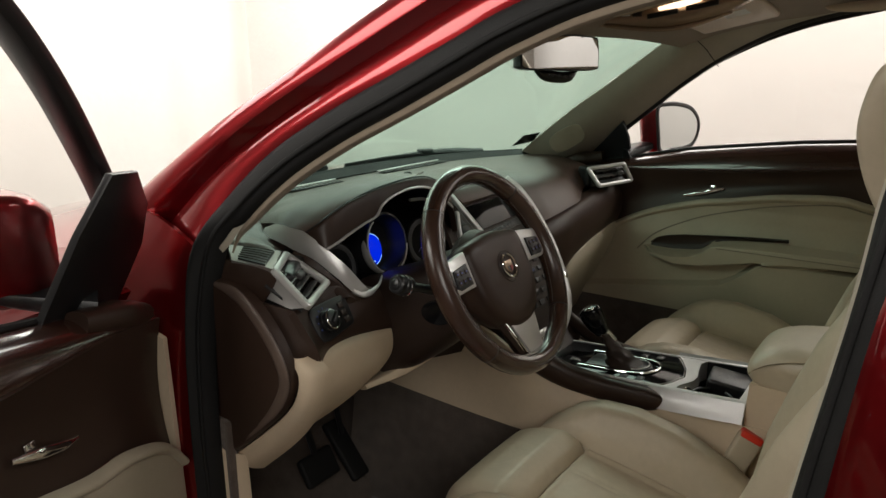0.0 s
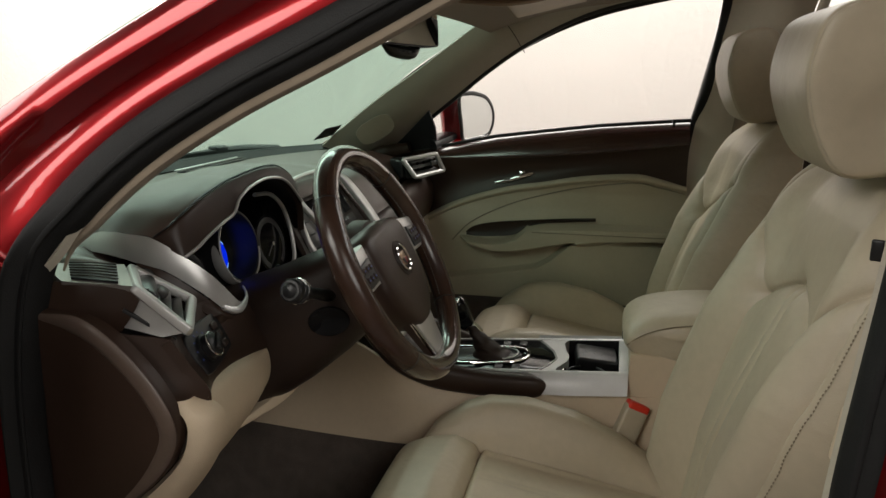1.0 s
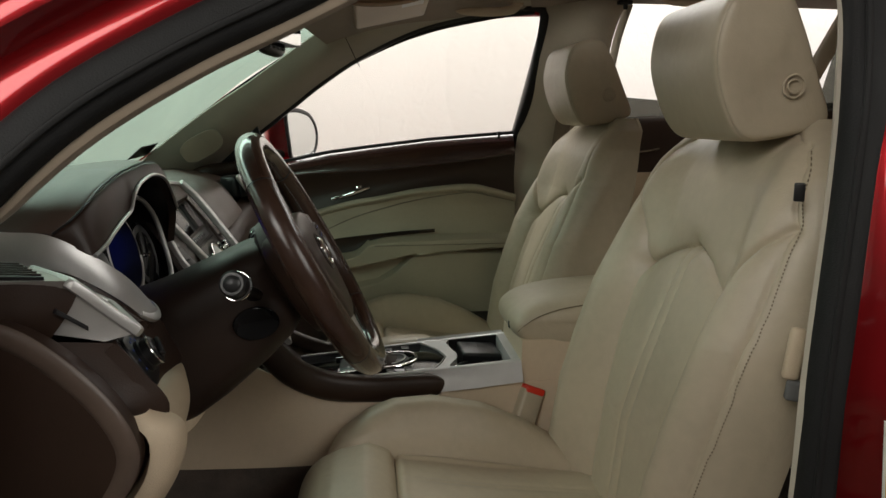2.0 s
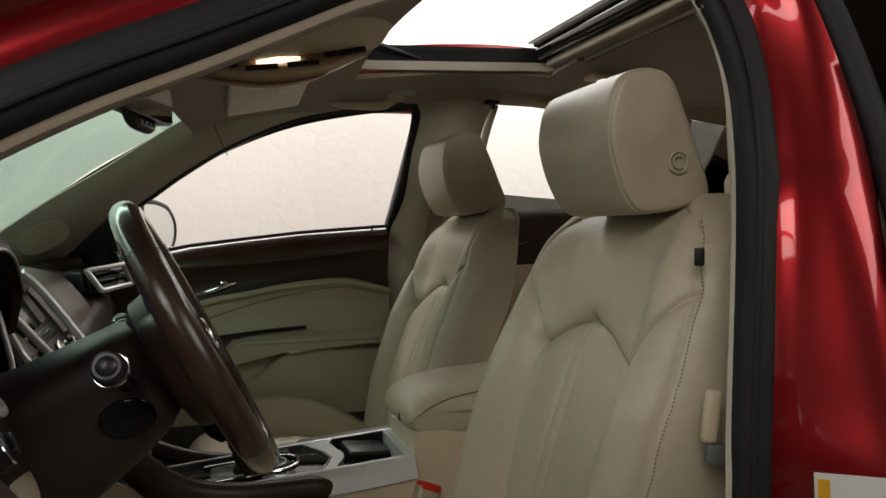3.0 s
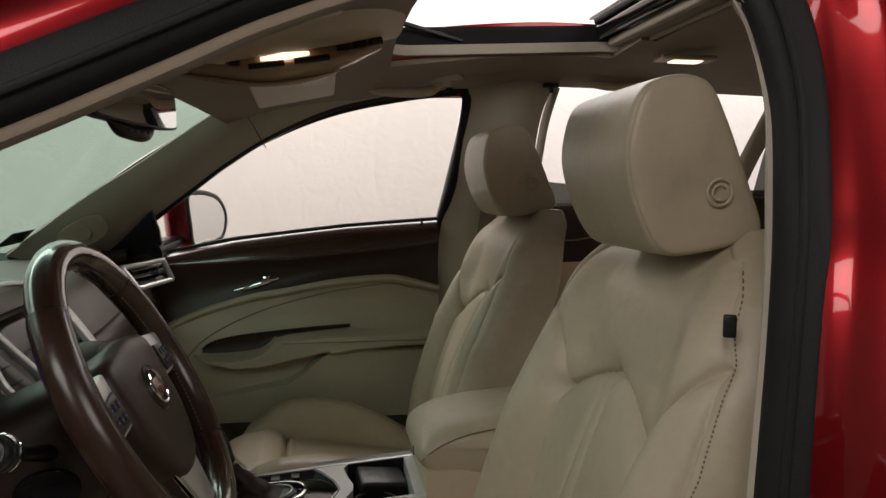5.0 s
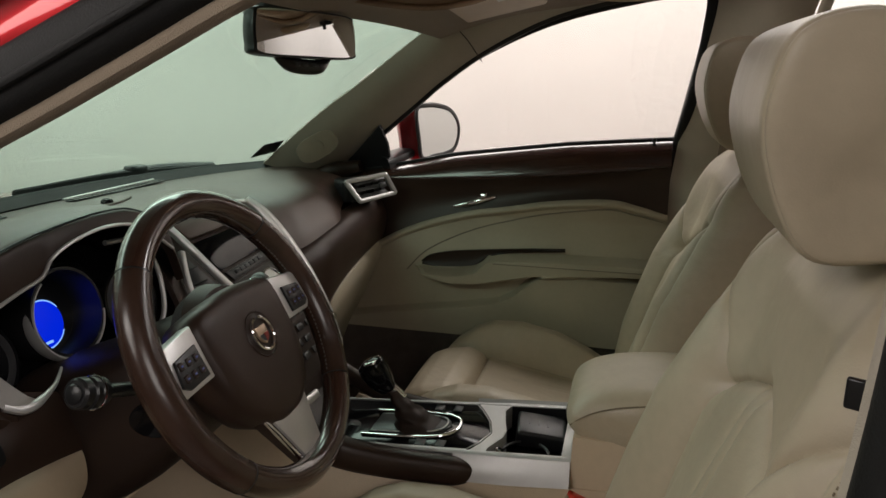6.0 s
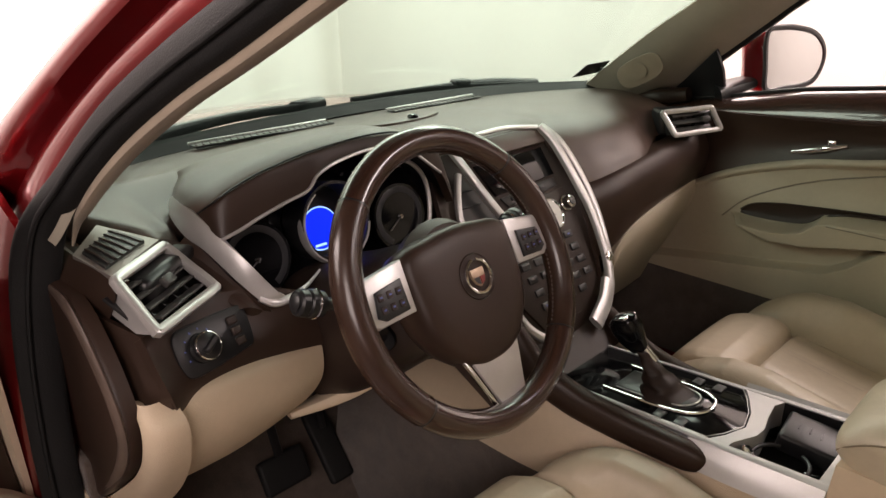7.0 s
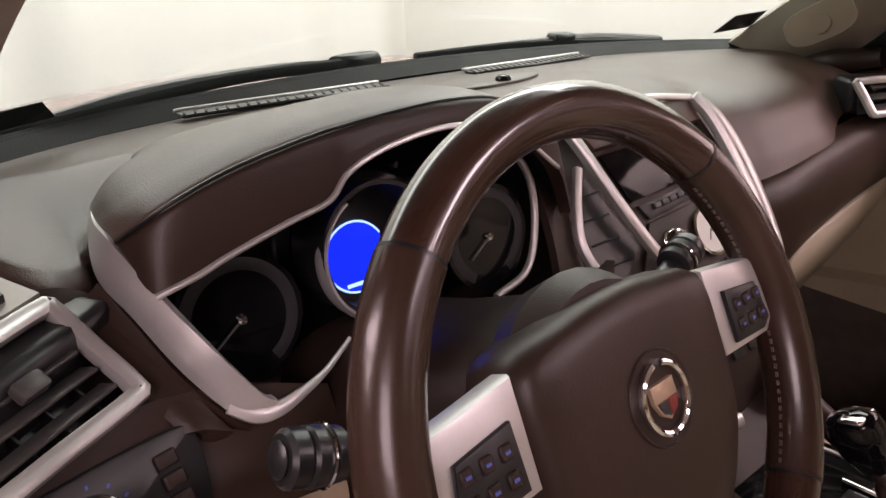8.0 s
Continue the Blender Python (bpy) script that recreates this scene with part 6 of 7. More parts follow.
part("plate_lip", sweep([(x, y, deck_z(y) + 0.0028) for x, y in ((0.079, 0.08), (0.080, -0.05), (0.081, -0.165), (0.058, -0.181), (0.018, -0.201), (-0.022, -0.211), (-0.058, -0.197), (-0.081, -0.181), (-0.080, -0.05), (-0.078, 0.08))], oval(0.0008, 0.0008, 6), 10, smooth=False), SILVER, cons)
gate = [(p[0], p[1]) for p in spline([(-0.052, 0.01, 0), (-0.052, -0.05, 0), (-0.048, -0.11, 0), (-0.034, -0.142, 0), (-0.006, -0.154, 0), (0.022, -0.146, 0), (0.036, -0.115, 0), (0.038, -0.05, 0), (0.038, 0.01, 0)], 60)]
part("chrome_gate", sweep([(x, y, deck_z(y) + 0.003) for x, y in gate], oval(0.0032, 0.0028, 8), 60, smooth=False), CHROME, cons, "chrome surround of the shifter")
part("gate_step", deck([(-0.042, 0.0), (-0.042, -0.10), (-0.028, -0.130), (-0.006, -0.140), (0.016, -0.132), (0.028, -0.10), (0.028, 0.0)], 0.004, 0.0035), BLACK, cons)
part("gate_rim", sweep([(-0.006 + (x + 0.006) * 0.72, -0.06 + (y + 0.06) * 0.76, deck_z(y) + 0.0040) for x, y in gate], oval(0.0014, 0.0014, 8), 60, smooth=False), SILVER, cons)
for k in range(6):
    part("shift_mark", rbox(0.005, 0.007, 0.0006, 0.0002, pose(0.050, -0.02 - 0.02 * k, deck_z(-0.02 - 0.02 * k) + 0.0004), 1), DIAL, cons)
for x, y in ((0.062, -0.10), (0.062, -0.135), (-0.066, -0.10), (-0.066, -0.135)):
    part("plate_button", rbox(0.022, 0.016, 0.003, 0.0012, pose(x, y, deck_z(y) + 0.0012)), BLACK, cons)
lever = thing("gear_lever", 0, -0.06, 0.765, "dark leather gear lever with a chrome-trimmed knob", "gear lever")
folds = []
for k in range(26):
    f = k / 25
    r = (0.031 * (1 - f) ** 1.6 + 0.0105) * (1 + 0.07 * math.sin(f * 21))
    folds.append([(-0.004 - 0.010 * f + r * 1.05 * math.cos(a) * (1 + 0.09 * math.sin(5 * a + 9 * f) * (1 - f)), -0.082 + 0.050 * f + r * math.sin(a) * (1 + 0.08 * math.sin(4 * a - 7 * f) * (1 - f)), 0.747 + 0.066 * f) for a in np.linspace(0, 2 * math.pi, 32, endpoint=False)])
part("gaiter", loft(folds), BROWN_SHADE, lever, "creased dark leather gaiter")
part("stem", sweep([(-0.004, -0.05, 0.795), (-0.016, -0.02, 0.830)], oval(0.010, 0.008, 12), 6, up=(1, 0, 0)), CHROME, lever)
part("knob", sweep([(-0.012, -0.028, 0.812), (-0.018, -0.016, 0.830), (-0.024, -0.006, 0.850), (-0.028, 0.0, 0.863), (-0.029, 0.004, 0.870)], oval(0.026, 0.021, 20, 2.5), 20, up=(1, 0, 0), sizes=(0.55, 0.85, 1.0, 0.9, 0.4)), GLOSS_BLACK, lever, "gloss black knob")
part("knob_cap", rbox(0.036, 0.022, 0.006, 0.003, pose(-0.029, -0.004, 0.869, -20, 0, 0)), CHROME, lever)
# cup holders
cup = [(0.082, -0.228), (0.062, -0.220), (0.024, -0.226), (-0.010, -0.234), (-0.034, -0.232), (-0.070, -0.214), (-0.082, -0.214), (-0.082, -0.336), (0.082, -0.336)]
part("cup_wall", loft([[(x, y, 0.69) for x, y in cup], [(x, y, deck_z(y) + 0.001) for x, y in cup]], True, False), BLACK, cons, "black cup holder well")
part("cup_floor", rbox(0.166, 0.13, 0.006, 0.002, pose(0, -0.276, 0.692)), BLACK, cons)
part("cup_rib", ring(0.038, 0.003, 30, 8, pose(-0.036, -0.272, 0.738), 20, 330), BLACK, cons)
part("cup_insert", rbox(0.072, 0.084, 0.030, 0.006, pose(0.040, -0.288, 0.740, 6, -4, 6)), BLACK, cons, "black cup holder insert")
for k in range(3):
    part("insert_mark", rbox(0.016, 0.0022, 0.0006, 0.0002, pose(0.040, -0.268 - 0.016 * k, 0.7578 - 0.0017 * k, 6, -4, 6), 1), DIAL, cons)
part("power_socket", lathe([(0.012, 0), (0.013, 0.004), (0.011, 0.006), (0.009, 0.002), (0, 0.002)], 20, pose(-0.058, -0.232, 0.742, 50, 0, 0)), CHROME, cons)
part("socket_clip", rbox(0.024, 0.012, 0.008, 0.002, pose(-0.040, -0.320, 0.722, 0, 0, 25)), CHROME, cons)
part("socket_clip", rbox(0.030, 0.006, 0.006, 0.002, pose(-0.016, -0.312, 0.724, 0, 20, -40)), CHROME, cons)
rest = thing("armrest", 0.01, -0.49, 0.80, "padded beige leather armrest lid over the console", "armrest")
prof = spline([(-0.350, 0.808), (-0.337, 0.826), (-0.343, 0.850), (-0.370, 0.872), (-0.42, 0.886), (-0.52, 0.896), (-0.63, 0.898), (-0.645, 0.87), (-0.645, 0.82), (-0.60, 0.798), (-0.45, 0.795), (-0.38, 0.793)], 60, True)
rings = []
for u in np.sin(np.linspace(-1, 1, 34) * math.pi / 2):
    k = max(0.10, (1 - abs(u) ** 5.0) ** (1 / 2.4))
    rings.append([(0.008 + 0.113 * u * (1 - 0.10 * smooth01((p[0] + 0.45) / 0.11)), -0.49 + (p[0] + 0.49) * (0.84 + 0.16 * k), 0.842 + (p[1] - 0.842) * (k if p[1] > 0.842 else max(0.3, (1 - abs(u) ** 9) ** 0.25))) for p in prof])
part("lid", loft(rings), LEATHER, rest, angle=60)
part("lid_seam", sweep([(-0.097, -0.62, 0.882), (-0.0985, -0.5, 0.880), (-0.0985, -0.43, 0.872), (-0.0975, -0.385, 0.858), (-0.093, -0.358, 0.840), (-0.086, -0.346, 0.826)], oval(0.0012, 0.0012, 6), 40), STITCH, rest)
part("latch", rbox(0.012, 0.008, 0.016, 0.003, pose(-0.04, -0.340, 0.828)), BLACK, rest, "small black latch")
part("bin", patch([[(-0.098, -0.352, 0.812), (-0.100, -0.5, 0.812), (-0.100, -0.64, 0.812)], [(-0.103, -0.350, 0.76), (-0.105, -0.5, 0.76), (-0.105, -0.64, 0.76)], [(-0.108, -0.35, 0.71), (-0.11, -0.5, 0.71), (-0.11, -0.64, 0.71)]], 16, 8, -0.2), TRIM, rest, "beige storage bin")
buckle = thing("seat_buckle", -0.118, -0.375, 0.66, "beige seat belt buckle with a red release button", "seat belt")
BM = plane_at((-0.128, -0.350, 0.672), (0.2, -0.93, -0.42), (0.05, 0.42, 1))
part("housing", rbox(0.044, 0.105, 0.026, 0.006, BM @ pose(0, 0, 0.004)), LEATHER, buckle)
part("release_button", rbox(0.040, 0.014, 0.029, 0.004, BM @ pose(0, 0.0515, 0.004)), REDPLASTIC, buckle, "red release button")
part("strap", rbox(0.034, 0.12, 0.006, 0.002, BM @ pose(0.008, -0.09, 0, 0, 0, 8)), BELT, buckle)

# ---- doors ----
ARC = [(0.46, 0.66), (0.40, 0.75), (0.34, 0.815), (0.29, 0.868), (0.21, 0.918), (0.12, 0.956), (0.0, 0.990), (-0.1, 1.007), (-0.22, 1.028), (-0.36, 1.038), (-0.43, 1.026), (-0.50, 1.006)]
BELT_LINE = [(0.46, 1.055), (0.25, 1.090), (0.05, 1.130), (-0.10, 1.148), (-0.25, 1.165), (-0.40, 1.176), (-0.515, 1.184)]
WOOD_LOW = [(0.46, 1.03), (0.22, 1.066), (0.05, 1.068), (-0.10, 1.074), (-0.25, 1.088), (-0.40, 1.104), (-0.515, 1.120)]


def curve_z(points, y):
    ys, zs = zip(*sorted(points))
    return float(np.interp(y, ys, zs))


def panel_x(y, z):
    x = 0.706 + 0.012 * smooth01((z - 0.86) / 0.08) - 0.012 * smooth01((z - 0.97) / 0.05)
    up = np.interp(y, (-0.52, -0.40, -0.27, -0.09, -0.06, -0.03, 0.0, 0.05, 0.12, 0.15), (0.888, 0.890, 0.889, 0.882, 0.876, 0.848, 0.838, 0.832, 0.836, 0.842))
    lo = np.interp(y, (-0.52, -0.41, -0.19, -0.04, 0.04, 0.11, 0.15), (0.852, 0.851, 0.838, 0.806, 0.800, 0.818, 0.840))
    arm = smooth01((up - z) / 0.012) * smooth01((z - lo + 0.012) / 0.014) * smooth01((0.155 - y) / 0.05)
    step = np.interp(y, (-0.52, -0.21, -0.185, -0.13, -0.09, 0.02, 0.22, 0.46), (0.846, 0.843, 0.832, 0.785, 0.762, 0.742, 0.712, 0.67))
    low = smooth01((step - z) / 0.012)
    return x - 0.052 * arm - 0.034 * low


def door_pieces(front=0.46, driver=False):
    """All meshes of a closed front door on the passenger side: (name, mesh, material, owner, label)."""
    out = []
    ys = np.linspace(front, -0.505, 240)
    arcs = spline([(y, z - (0.045 * smooth01((0.30 - y) / 0.2) if driver else 0.0), 0) for y, z in ARC], 400)
    arc = lambda y: float(np.interp(-y, -arcs[:, 0], arcs[:, 1]))
    rows = []
    for k in range(170):
        f = k / 169
        row = []
        for y in ys:
            t, b = arc(y), min(0.655, arc(y) - 0.01)
            if f < 0.08:
                a = f / 0.08
                z = t - 0.022 * a
                x = panel_x(y, z) - 0.013 * math.sin(math.pi * a) ** 0.7
            else:
                z = t - 0.022 + (b - t + 0.022) * (f - 0.08) / 0.92
                x = panel_x(y, z)
            row.append((x, y, z))
        rows.append(row)
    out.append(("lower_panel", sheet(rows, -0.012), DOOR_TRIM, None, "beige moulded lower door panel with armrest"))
    P = spline([(p[0], p[1], 0) for p in ((0.17, 0.82), (0.12, 0.872), (0.05, 0.912), (-0.03, 0.945), (-0.11, 0.968), (-0.22, 0.994), (-0.36, 1.012), (-0.43, 1.0), (-0.50, 0.985))], 60)
    out.append(("insert_seam", sweep([(panel_x(p[0], p[1]) - 0.0008, p[0], p[1]) for p in P], oval(0.0018, 0.0014, 6), 60, up=(1, 0, 0), smooth=False), BELT, "lower_panel", ""))
    out.append(("arm_seam", sweep([(panel_x(y, 0.866) - 0.001, y, 0.8655) for y in np.linspace(-0.08, -0.5, 30)], oval(0.0012, 0.0012, 6), 30, up=(1, 0, 0), smooth=False), BELT, "lower_panel", ""))
    # dark pull pocket
    top = [(0.125, 0.846), (0.10, 0.866), (0.04, 0.880), (-0.06, 0.890), (-0.16, 0.897), (-0.26, 0.902)]
    low = [(0.125, 0.842), (0.10, 0.837), (0.04, 0.838), (-0.02, 0.846), (-0.05, 0.866), (-0.10, 0.886), (-0.26, 0.9)]
    a, b = spline([(p[0], p[1], 0) for p in top], 40), spline([(p[0], p[1], 0) for p in low], 40)
    rows = []
    for k in range(6):
        f = k / 5
        rows.append([(0.7135 + 0.004 * math.sin(math.pi * f), (p[0] * (1 - f) + q[0] * f), (p[1] * (1 - f) + q[1] * f)) for p, q in zip(a, b)])
    rows = [[(x - 0.0125, y, z) for x, y, z in r] for r in rows]
    out.append(("pull_pocket", sheet(rows, -0.004), BROWN_SHADE, "lower_panel", "dark pull pocket"))
    # brown upper band
    wood = lambda y: curve_z(WOOD_LOW, y)
    belt = lambda y: curve_z(BELT_LINE, y)
    rows = []
    for k in range(24):
        f = k / 23
        rows.append([(0.716 + 0.014 * math.sin(math.pi * f) + 0.004 * f, y, (wood(y) + 0.004) * (1 - f) + (arc(y) - 0.004) * f) for y in ys])
    out.append(("upper_panel", sheet(rows, -0.012), BROWN, None, "brown upper door panel"))
    rows = []
    for k in range(20):
        f = k / 19
        a = f * math.pi * 0.62
        rows.append([(0.772 - 0.052 * math.sin(a), y, wood(y) + (belt(y) - wood(y)) * (0.5 + 0.5 * math.cos(a * 1.6)) if f < 1 else wood(y)) for y in ys])
    out.append(("wood_strip", sheet(rows, -0.01), WOOD, None, "glossy dark wood door strip"))
    out.append(("sill_seal", sweep([(0.775, y, belt(y) + 0.002) for y in np.linspace(front - 0.04, -0.515, 40)], oval(0.008, 0.006, 8), 40, smooth=False), RUBBER, None, ""))
    # inner handle
    hm = plane_at((0.731, 0.085, 0.972) if driver else (0.731, -0.01, 1.010), (0.0, -1.0, 0.10), (0.2, 0.1, 1))
    out.append(("handle_cup", slab([(0.062 * math.cos(t) * (1 + 0.2 * math.cos(t)), 0.020 * math.sin(t)) for t in np.linspace(0, 2 * math.pi, 30, endpoint=False)], 0.003, 0.001, hm @ pose(-0.005, -0.004, -0.008)), BLACK, "upper_panel", ""))
    out.append(("inner_handle", sweep([tuple(hm @ Vector(p)) for p in ((-0.055, -0.008, 0.0), (-0.02, -0.004, 0.008), (0.02, 0.004, 0.012), (0.062, 0.012, 0.008))], oval(0.007, 0.0045, 12), 24, up=tuple(hm.to_3x3() @ Vector((0, 0, 1))), sizes=(0.5, 1.0, 1.1, 0.5)), CHROME, "upper_panel", "chrome inner door handle"))
    out.append(("lock_switch", rbox(0.018, 0.012, 0.005, 0.002, hm @ pose(0.030, 0.016, 0.006)), CHROME, "upper_panel", ""))
    # glass, sash and quarter piece
    glass = [(0.28, 1.10), (0.05, 1.135), (-0.25, 1.17), (-0.52, 1.188)]
    over = [(0.28, 1.175), (0.05, 1.345), (-0.25, 1.484), (-0.55, 1.535)]
    if driver:
        over = [(0.27, 1.270), (0.05, 1.445), (-0.25, 1.556), (-0.55, 1.570)]
    rows = []
    for k in range(12):
        f = k / 11
        rows.append([(x_win(zz) + 0.016 + 0.008 * math.sin(math.pi * f), yy, zz) for yy, zz in [(a * (1 - f) + c * f, b * (1 - f) + d * f) for (a, b, _), (c, d, _) in zip(spline([(p[0], p[1], 0) for p in glass], 24), spline([(p[0], p[1], 0) for p in over], 24))]])
    out.append(("door_glass", sheet(rows, 0.004), SIDE_GLASS, None, "clear door glass"))
    sash = [(0.42, 1.06), (0.33, 1.135), (0.23, 1.212), (0.145, 1.274), (0.06, 1.336), (-0.06, 1.409), (-0.22, 1.478), (-0.40, 1.517), (-0.53, 1.532), (-0.566, 1.505), (-0.555, 1.40), (-0.535, 1.27), (-0.518, 1.17)]
    if driver:
        sash = [(0.34, 1.205), (0.26, 1.280), (0.12, 1.398), (0.0, 1.482), (-0.10, 1.530), (-0.22, 1.556), (-0.40, 1.568), (-0.53, 1.573), (-0.566, 1.545), (-0.555, 1.44), (-0.535, 1.31), (-0.518, 1.20)]
    out.append(("window_frame", sweep([(x_win(z) + 0.022, y, z) for y, z in sash], oval(0.013, 0.026 if driver else 0.018, 12, 3), 80, up=(1, 0, 0.5)), BLACK, None, "black window frame"))
    sail = [(0.43, 1.05), (0.34, 1.125), (0.245, 1.212), (0.232, 1.16), (0.232, 1.09), (0.30, 1.075)]
    if driver:
        sail = [(0.325, 1.08), (0.345, 1.17), (0.325, 1.235), (0.27, 1.29), (0.21, 1.295), (0.175, 1.22), (0.145, 1.10)]
    out.append(("sail_panel", slab([(y, z) for y, z in sail][::-1], 0.012, 0.004, Matrix(((0, -0.45, -0.9, 1.272), (1, 0, 0, 0), (0, 1, -0.1, 0), (0, 0, 0, 1)))), BLACK, None, "black corner sail panel"))
    out.append(("lock_pin", lathe([(0.0035, 0), (0.0035, 0.012), (0.0055, 0.014), (0.0055, 0.022), (0.004, 0.024), (0, 0.0245)], 12, pose(0.752, -0.462, 1.166)), BLACK, None, ""))
    # outer skin, hinge end, lower edge
    out.append(("outer_skin", patch([[(0.785, front + 0.04, 1.08), (0.80, 0.2, 1.10), (0.80, -0.2, 1.13), (0.80, -0.60, 1.15)], [(0.86, front + 0.04, 0.95), (0.88, 0.2, 0.93), (0.885, -0.2, 0.93), (0.88, -0.62, 0.93)], [(0.87, front + 0.04, 0.65), (0.89, 0.2, 0.65), (0.90, -0.2, 0.65), (0.89, -0.63, 0.65)], [(0.84, front + 0.04, 0.36), (0.86, 0.2, 0.36), (0.86, -0.2, 0.36), (0.86, -0.62, 0.36)]], 24, 20, -0.01), RED, None, "red door skin"))
    f = front - 0.005
    out.append(("hinge_end", patch([[(0.712, f, 1.02), (0.76, f + 0.015, 1.04), (0.80, f + 0.035, 1.05)], [(0.712, f + 0.004, 0.8), (0.77, f + 0.02, 0.8), (0.86, f + 0.04, 0.8)], [(0.705, f, 0.38), (0.77, f + 0.015, 0.38), (0.85, f + 0.035, 0.38)]], 10, 16, -0.008), TRIM, None, ""))
    out.append(("top_corner", sweep([(0.748, f - 0.14, 1.095), (0.742, f - 0.06, 1.078), (0.746, f + 0.0, 1.058)], oval(0.030, 0.024, 14, 2.6), 16, sizes=(0.7, 1.0, 0.8)), BROWN, None, ""))
    out.append(("kick_board", patch([[(0.672, f, 0.672), (0.672, 0.1, 0.672), (0.672, -0.505, 0.672)], [(0.690, f, 0.60), (0.690, 0.1, 0.60), (0.690, -0.505, 0.6)], [(0.71, f, 0.40), (0.71, 0.1, 0.40), (0.71, -0.505, 0.4)]], 14, 12, -0.012), CARPET, None, ""))
    if not driver:
        out.append(("front_lower", patch([[(0.716, 0.455, 1.03), (0.716, 0.40, 1.04), (0.716, 0.30, 1.06)], [(0.72, 0.455, 0.85), (0.72, 0.40, 0.86), (0.72, 0.30, 0.90)], [(0.72, 0.455, 0.66), (0.72, 0.40, 0.72), (0.72, 0.30, 0.85)]], 10, 12, -0.008), BROWN_SHADE, None, ""))
    # outside mirror
    mm = plane_at((0.915, 0.236, 1.19) if driver else (0.917, 0.149, 1.183), (0.74, 0.67, -0.05) if driver else (0.92, -0.385, -0.05), (0.05, 0.02, 1)) @ Matrix.Diagonal((0.94, 0.95, 1, 1))
    shape = spline([(-0.104, 0.060, 0), (-0.06, 0.074, 0), (0.0, 0.074, 0), (0.06, 0.062, 0), (0.100, 0.028, 0), (0.107, -0.015, 0), (0.085, -0.056, 0), (0.04, -0.072, 0), (-0.02, -0.078, 0), (-0.078, -0.082, 0), (-0.092, -0.03, 0)], 60, True)
    rings = []
    for w, k in ((0.012, 0.985), (0.004, 1.03), (-0.01, 1.06), (-0.04, 1.02), (-0.065, 0.88), (-0.085, 0.62), (-0.092, 0.25)):
        rings.append([tuple(mm @ Vector((p[0] * k - 0.01 * (w < -0.03), p[1] * k, w))) for p in shape])
    out.append(("outside_mirror", loft(rings), RED, None, "red outside mirror housing"))
    out.append(("mirror_rim", sweep([tuple(mm @ Vector((p[0] * 0.985, p[1] * 0.985, 0.012))) for p in shape], oval(0.008, 0.006, 8), 60, True, up=(0, -1, 0), smooth=False), BLACK, "outside_mirror", ""))
    out.append(("mirror_glass", slab([(p[0] * 0.955, p[1] * 0.955) for p in shape], 0.002, 0.0, mm @ pose(0, 0, 0.0125)), MIRROR, "outside_mirror", "mirror glass"))
    out.append(("mirror_foot", sweep([(0.775, 0.27, 1.10), (0.82, 0.235, 1.115), (0.87, 0.20, 1.13)], oval(0.05, 0.022, 14, 2.6), 14, up=(0, 0, 1), sizes=(1.1, 0.8, 0.6)), BLACK, "outside_mirror", ""))
    return out


def hang_door(pieces, name, label, m, mirrored, origin):
    bpy.context.view_layer.update()
    top = thing(name, *(m @ Vector(origin)), label, "car door", "front doors")
    made = {}
    for nm, me, mat, owner, lab in pieces:
        if mirrored:
            me = flip(me)
        elif nm in made:
            me = me.copy()
        me.transform(m)
        made[nm] = part(nm, me, mat, made.get(owner, top), lab)
    return top


pieces = door_pieces()
hinge = pose(-0.775, 0.517, -0.04) @ pose(0, 0, 0, 0, 0, -63) @ pose(0.84, -0.45, 0)
hang_door(door_pieces(0.335, True), "driver_door", "wide open driver door with brown and beige panel", hinge, True, (-0.84, 0.45, 0.4))
hang_door(pieces, "passenger_door", "closed passenger door with wood strip and beige armrest", Matrix.Identity(4), False, (0.80, 0.1, 0.4))

rear_door = thing("rear_passenger_door", 0.78, -1.1, 0.4, "closed rear door with brown and beige panel", "car door")
part("upper_panel", patch([[(0.765, -0.76, 1.225), (0.765, -1.2, 1.245), (0.755, -1.7, 1.27)], [(0.735, -0.76, 1.20), (0.735, -1.2, 1.22), (0.73, -1.7, 1.24)], [(0.725, -0.76, 1.06), (0.725, -1.2, 1.07), (0.72, -1.7, 1.08)]], 16, 12, -0.012), BROWN, rear_door)
part("lower_panel", patch([[(0.725, -0.76, 1.06), (0.725, -1.2, 1.07), (0.72, -1.7, 1.08)], [(0.70, -0.76, 0.9), (0.70, -1.2, 0.9), (0.70, -1.7, 0.9)], [(0.72, -0.76, 0.4), (0.72, -1.2, 0.4), (0.72, -1.7, 0.5)]], 16, 12, -0.012), TRIM, rear_door)
part("inner_handle", sweep([(0.722, -0.86, 1.125), (0.714, -0.90, 1.128), (0.722, -0.95, 1.135)], oval(0.006, 0.004, 8), 12), CHROME, rear_door)
part("window_frame", sweep([(0.590, -0.79, 1.535), (0.635, -0.775, 1.44), (0.70, -0.775, 1.31), (0.745, -0.78, 1.235)], oval(0.012, 0.010, 10), 20, up=(1, 0, 0)), PILLAR, rear_door)
part("window_frame", sweep([(0.755, -1.40, 1.24), (0.70, -1.42, 1.36), (0.60, -1.45, 1.53)], oval(0.03, 0.012, 10), 20, up=(1, 0, 0)), PILLAR, rear_door)
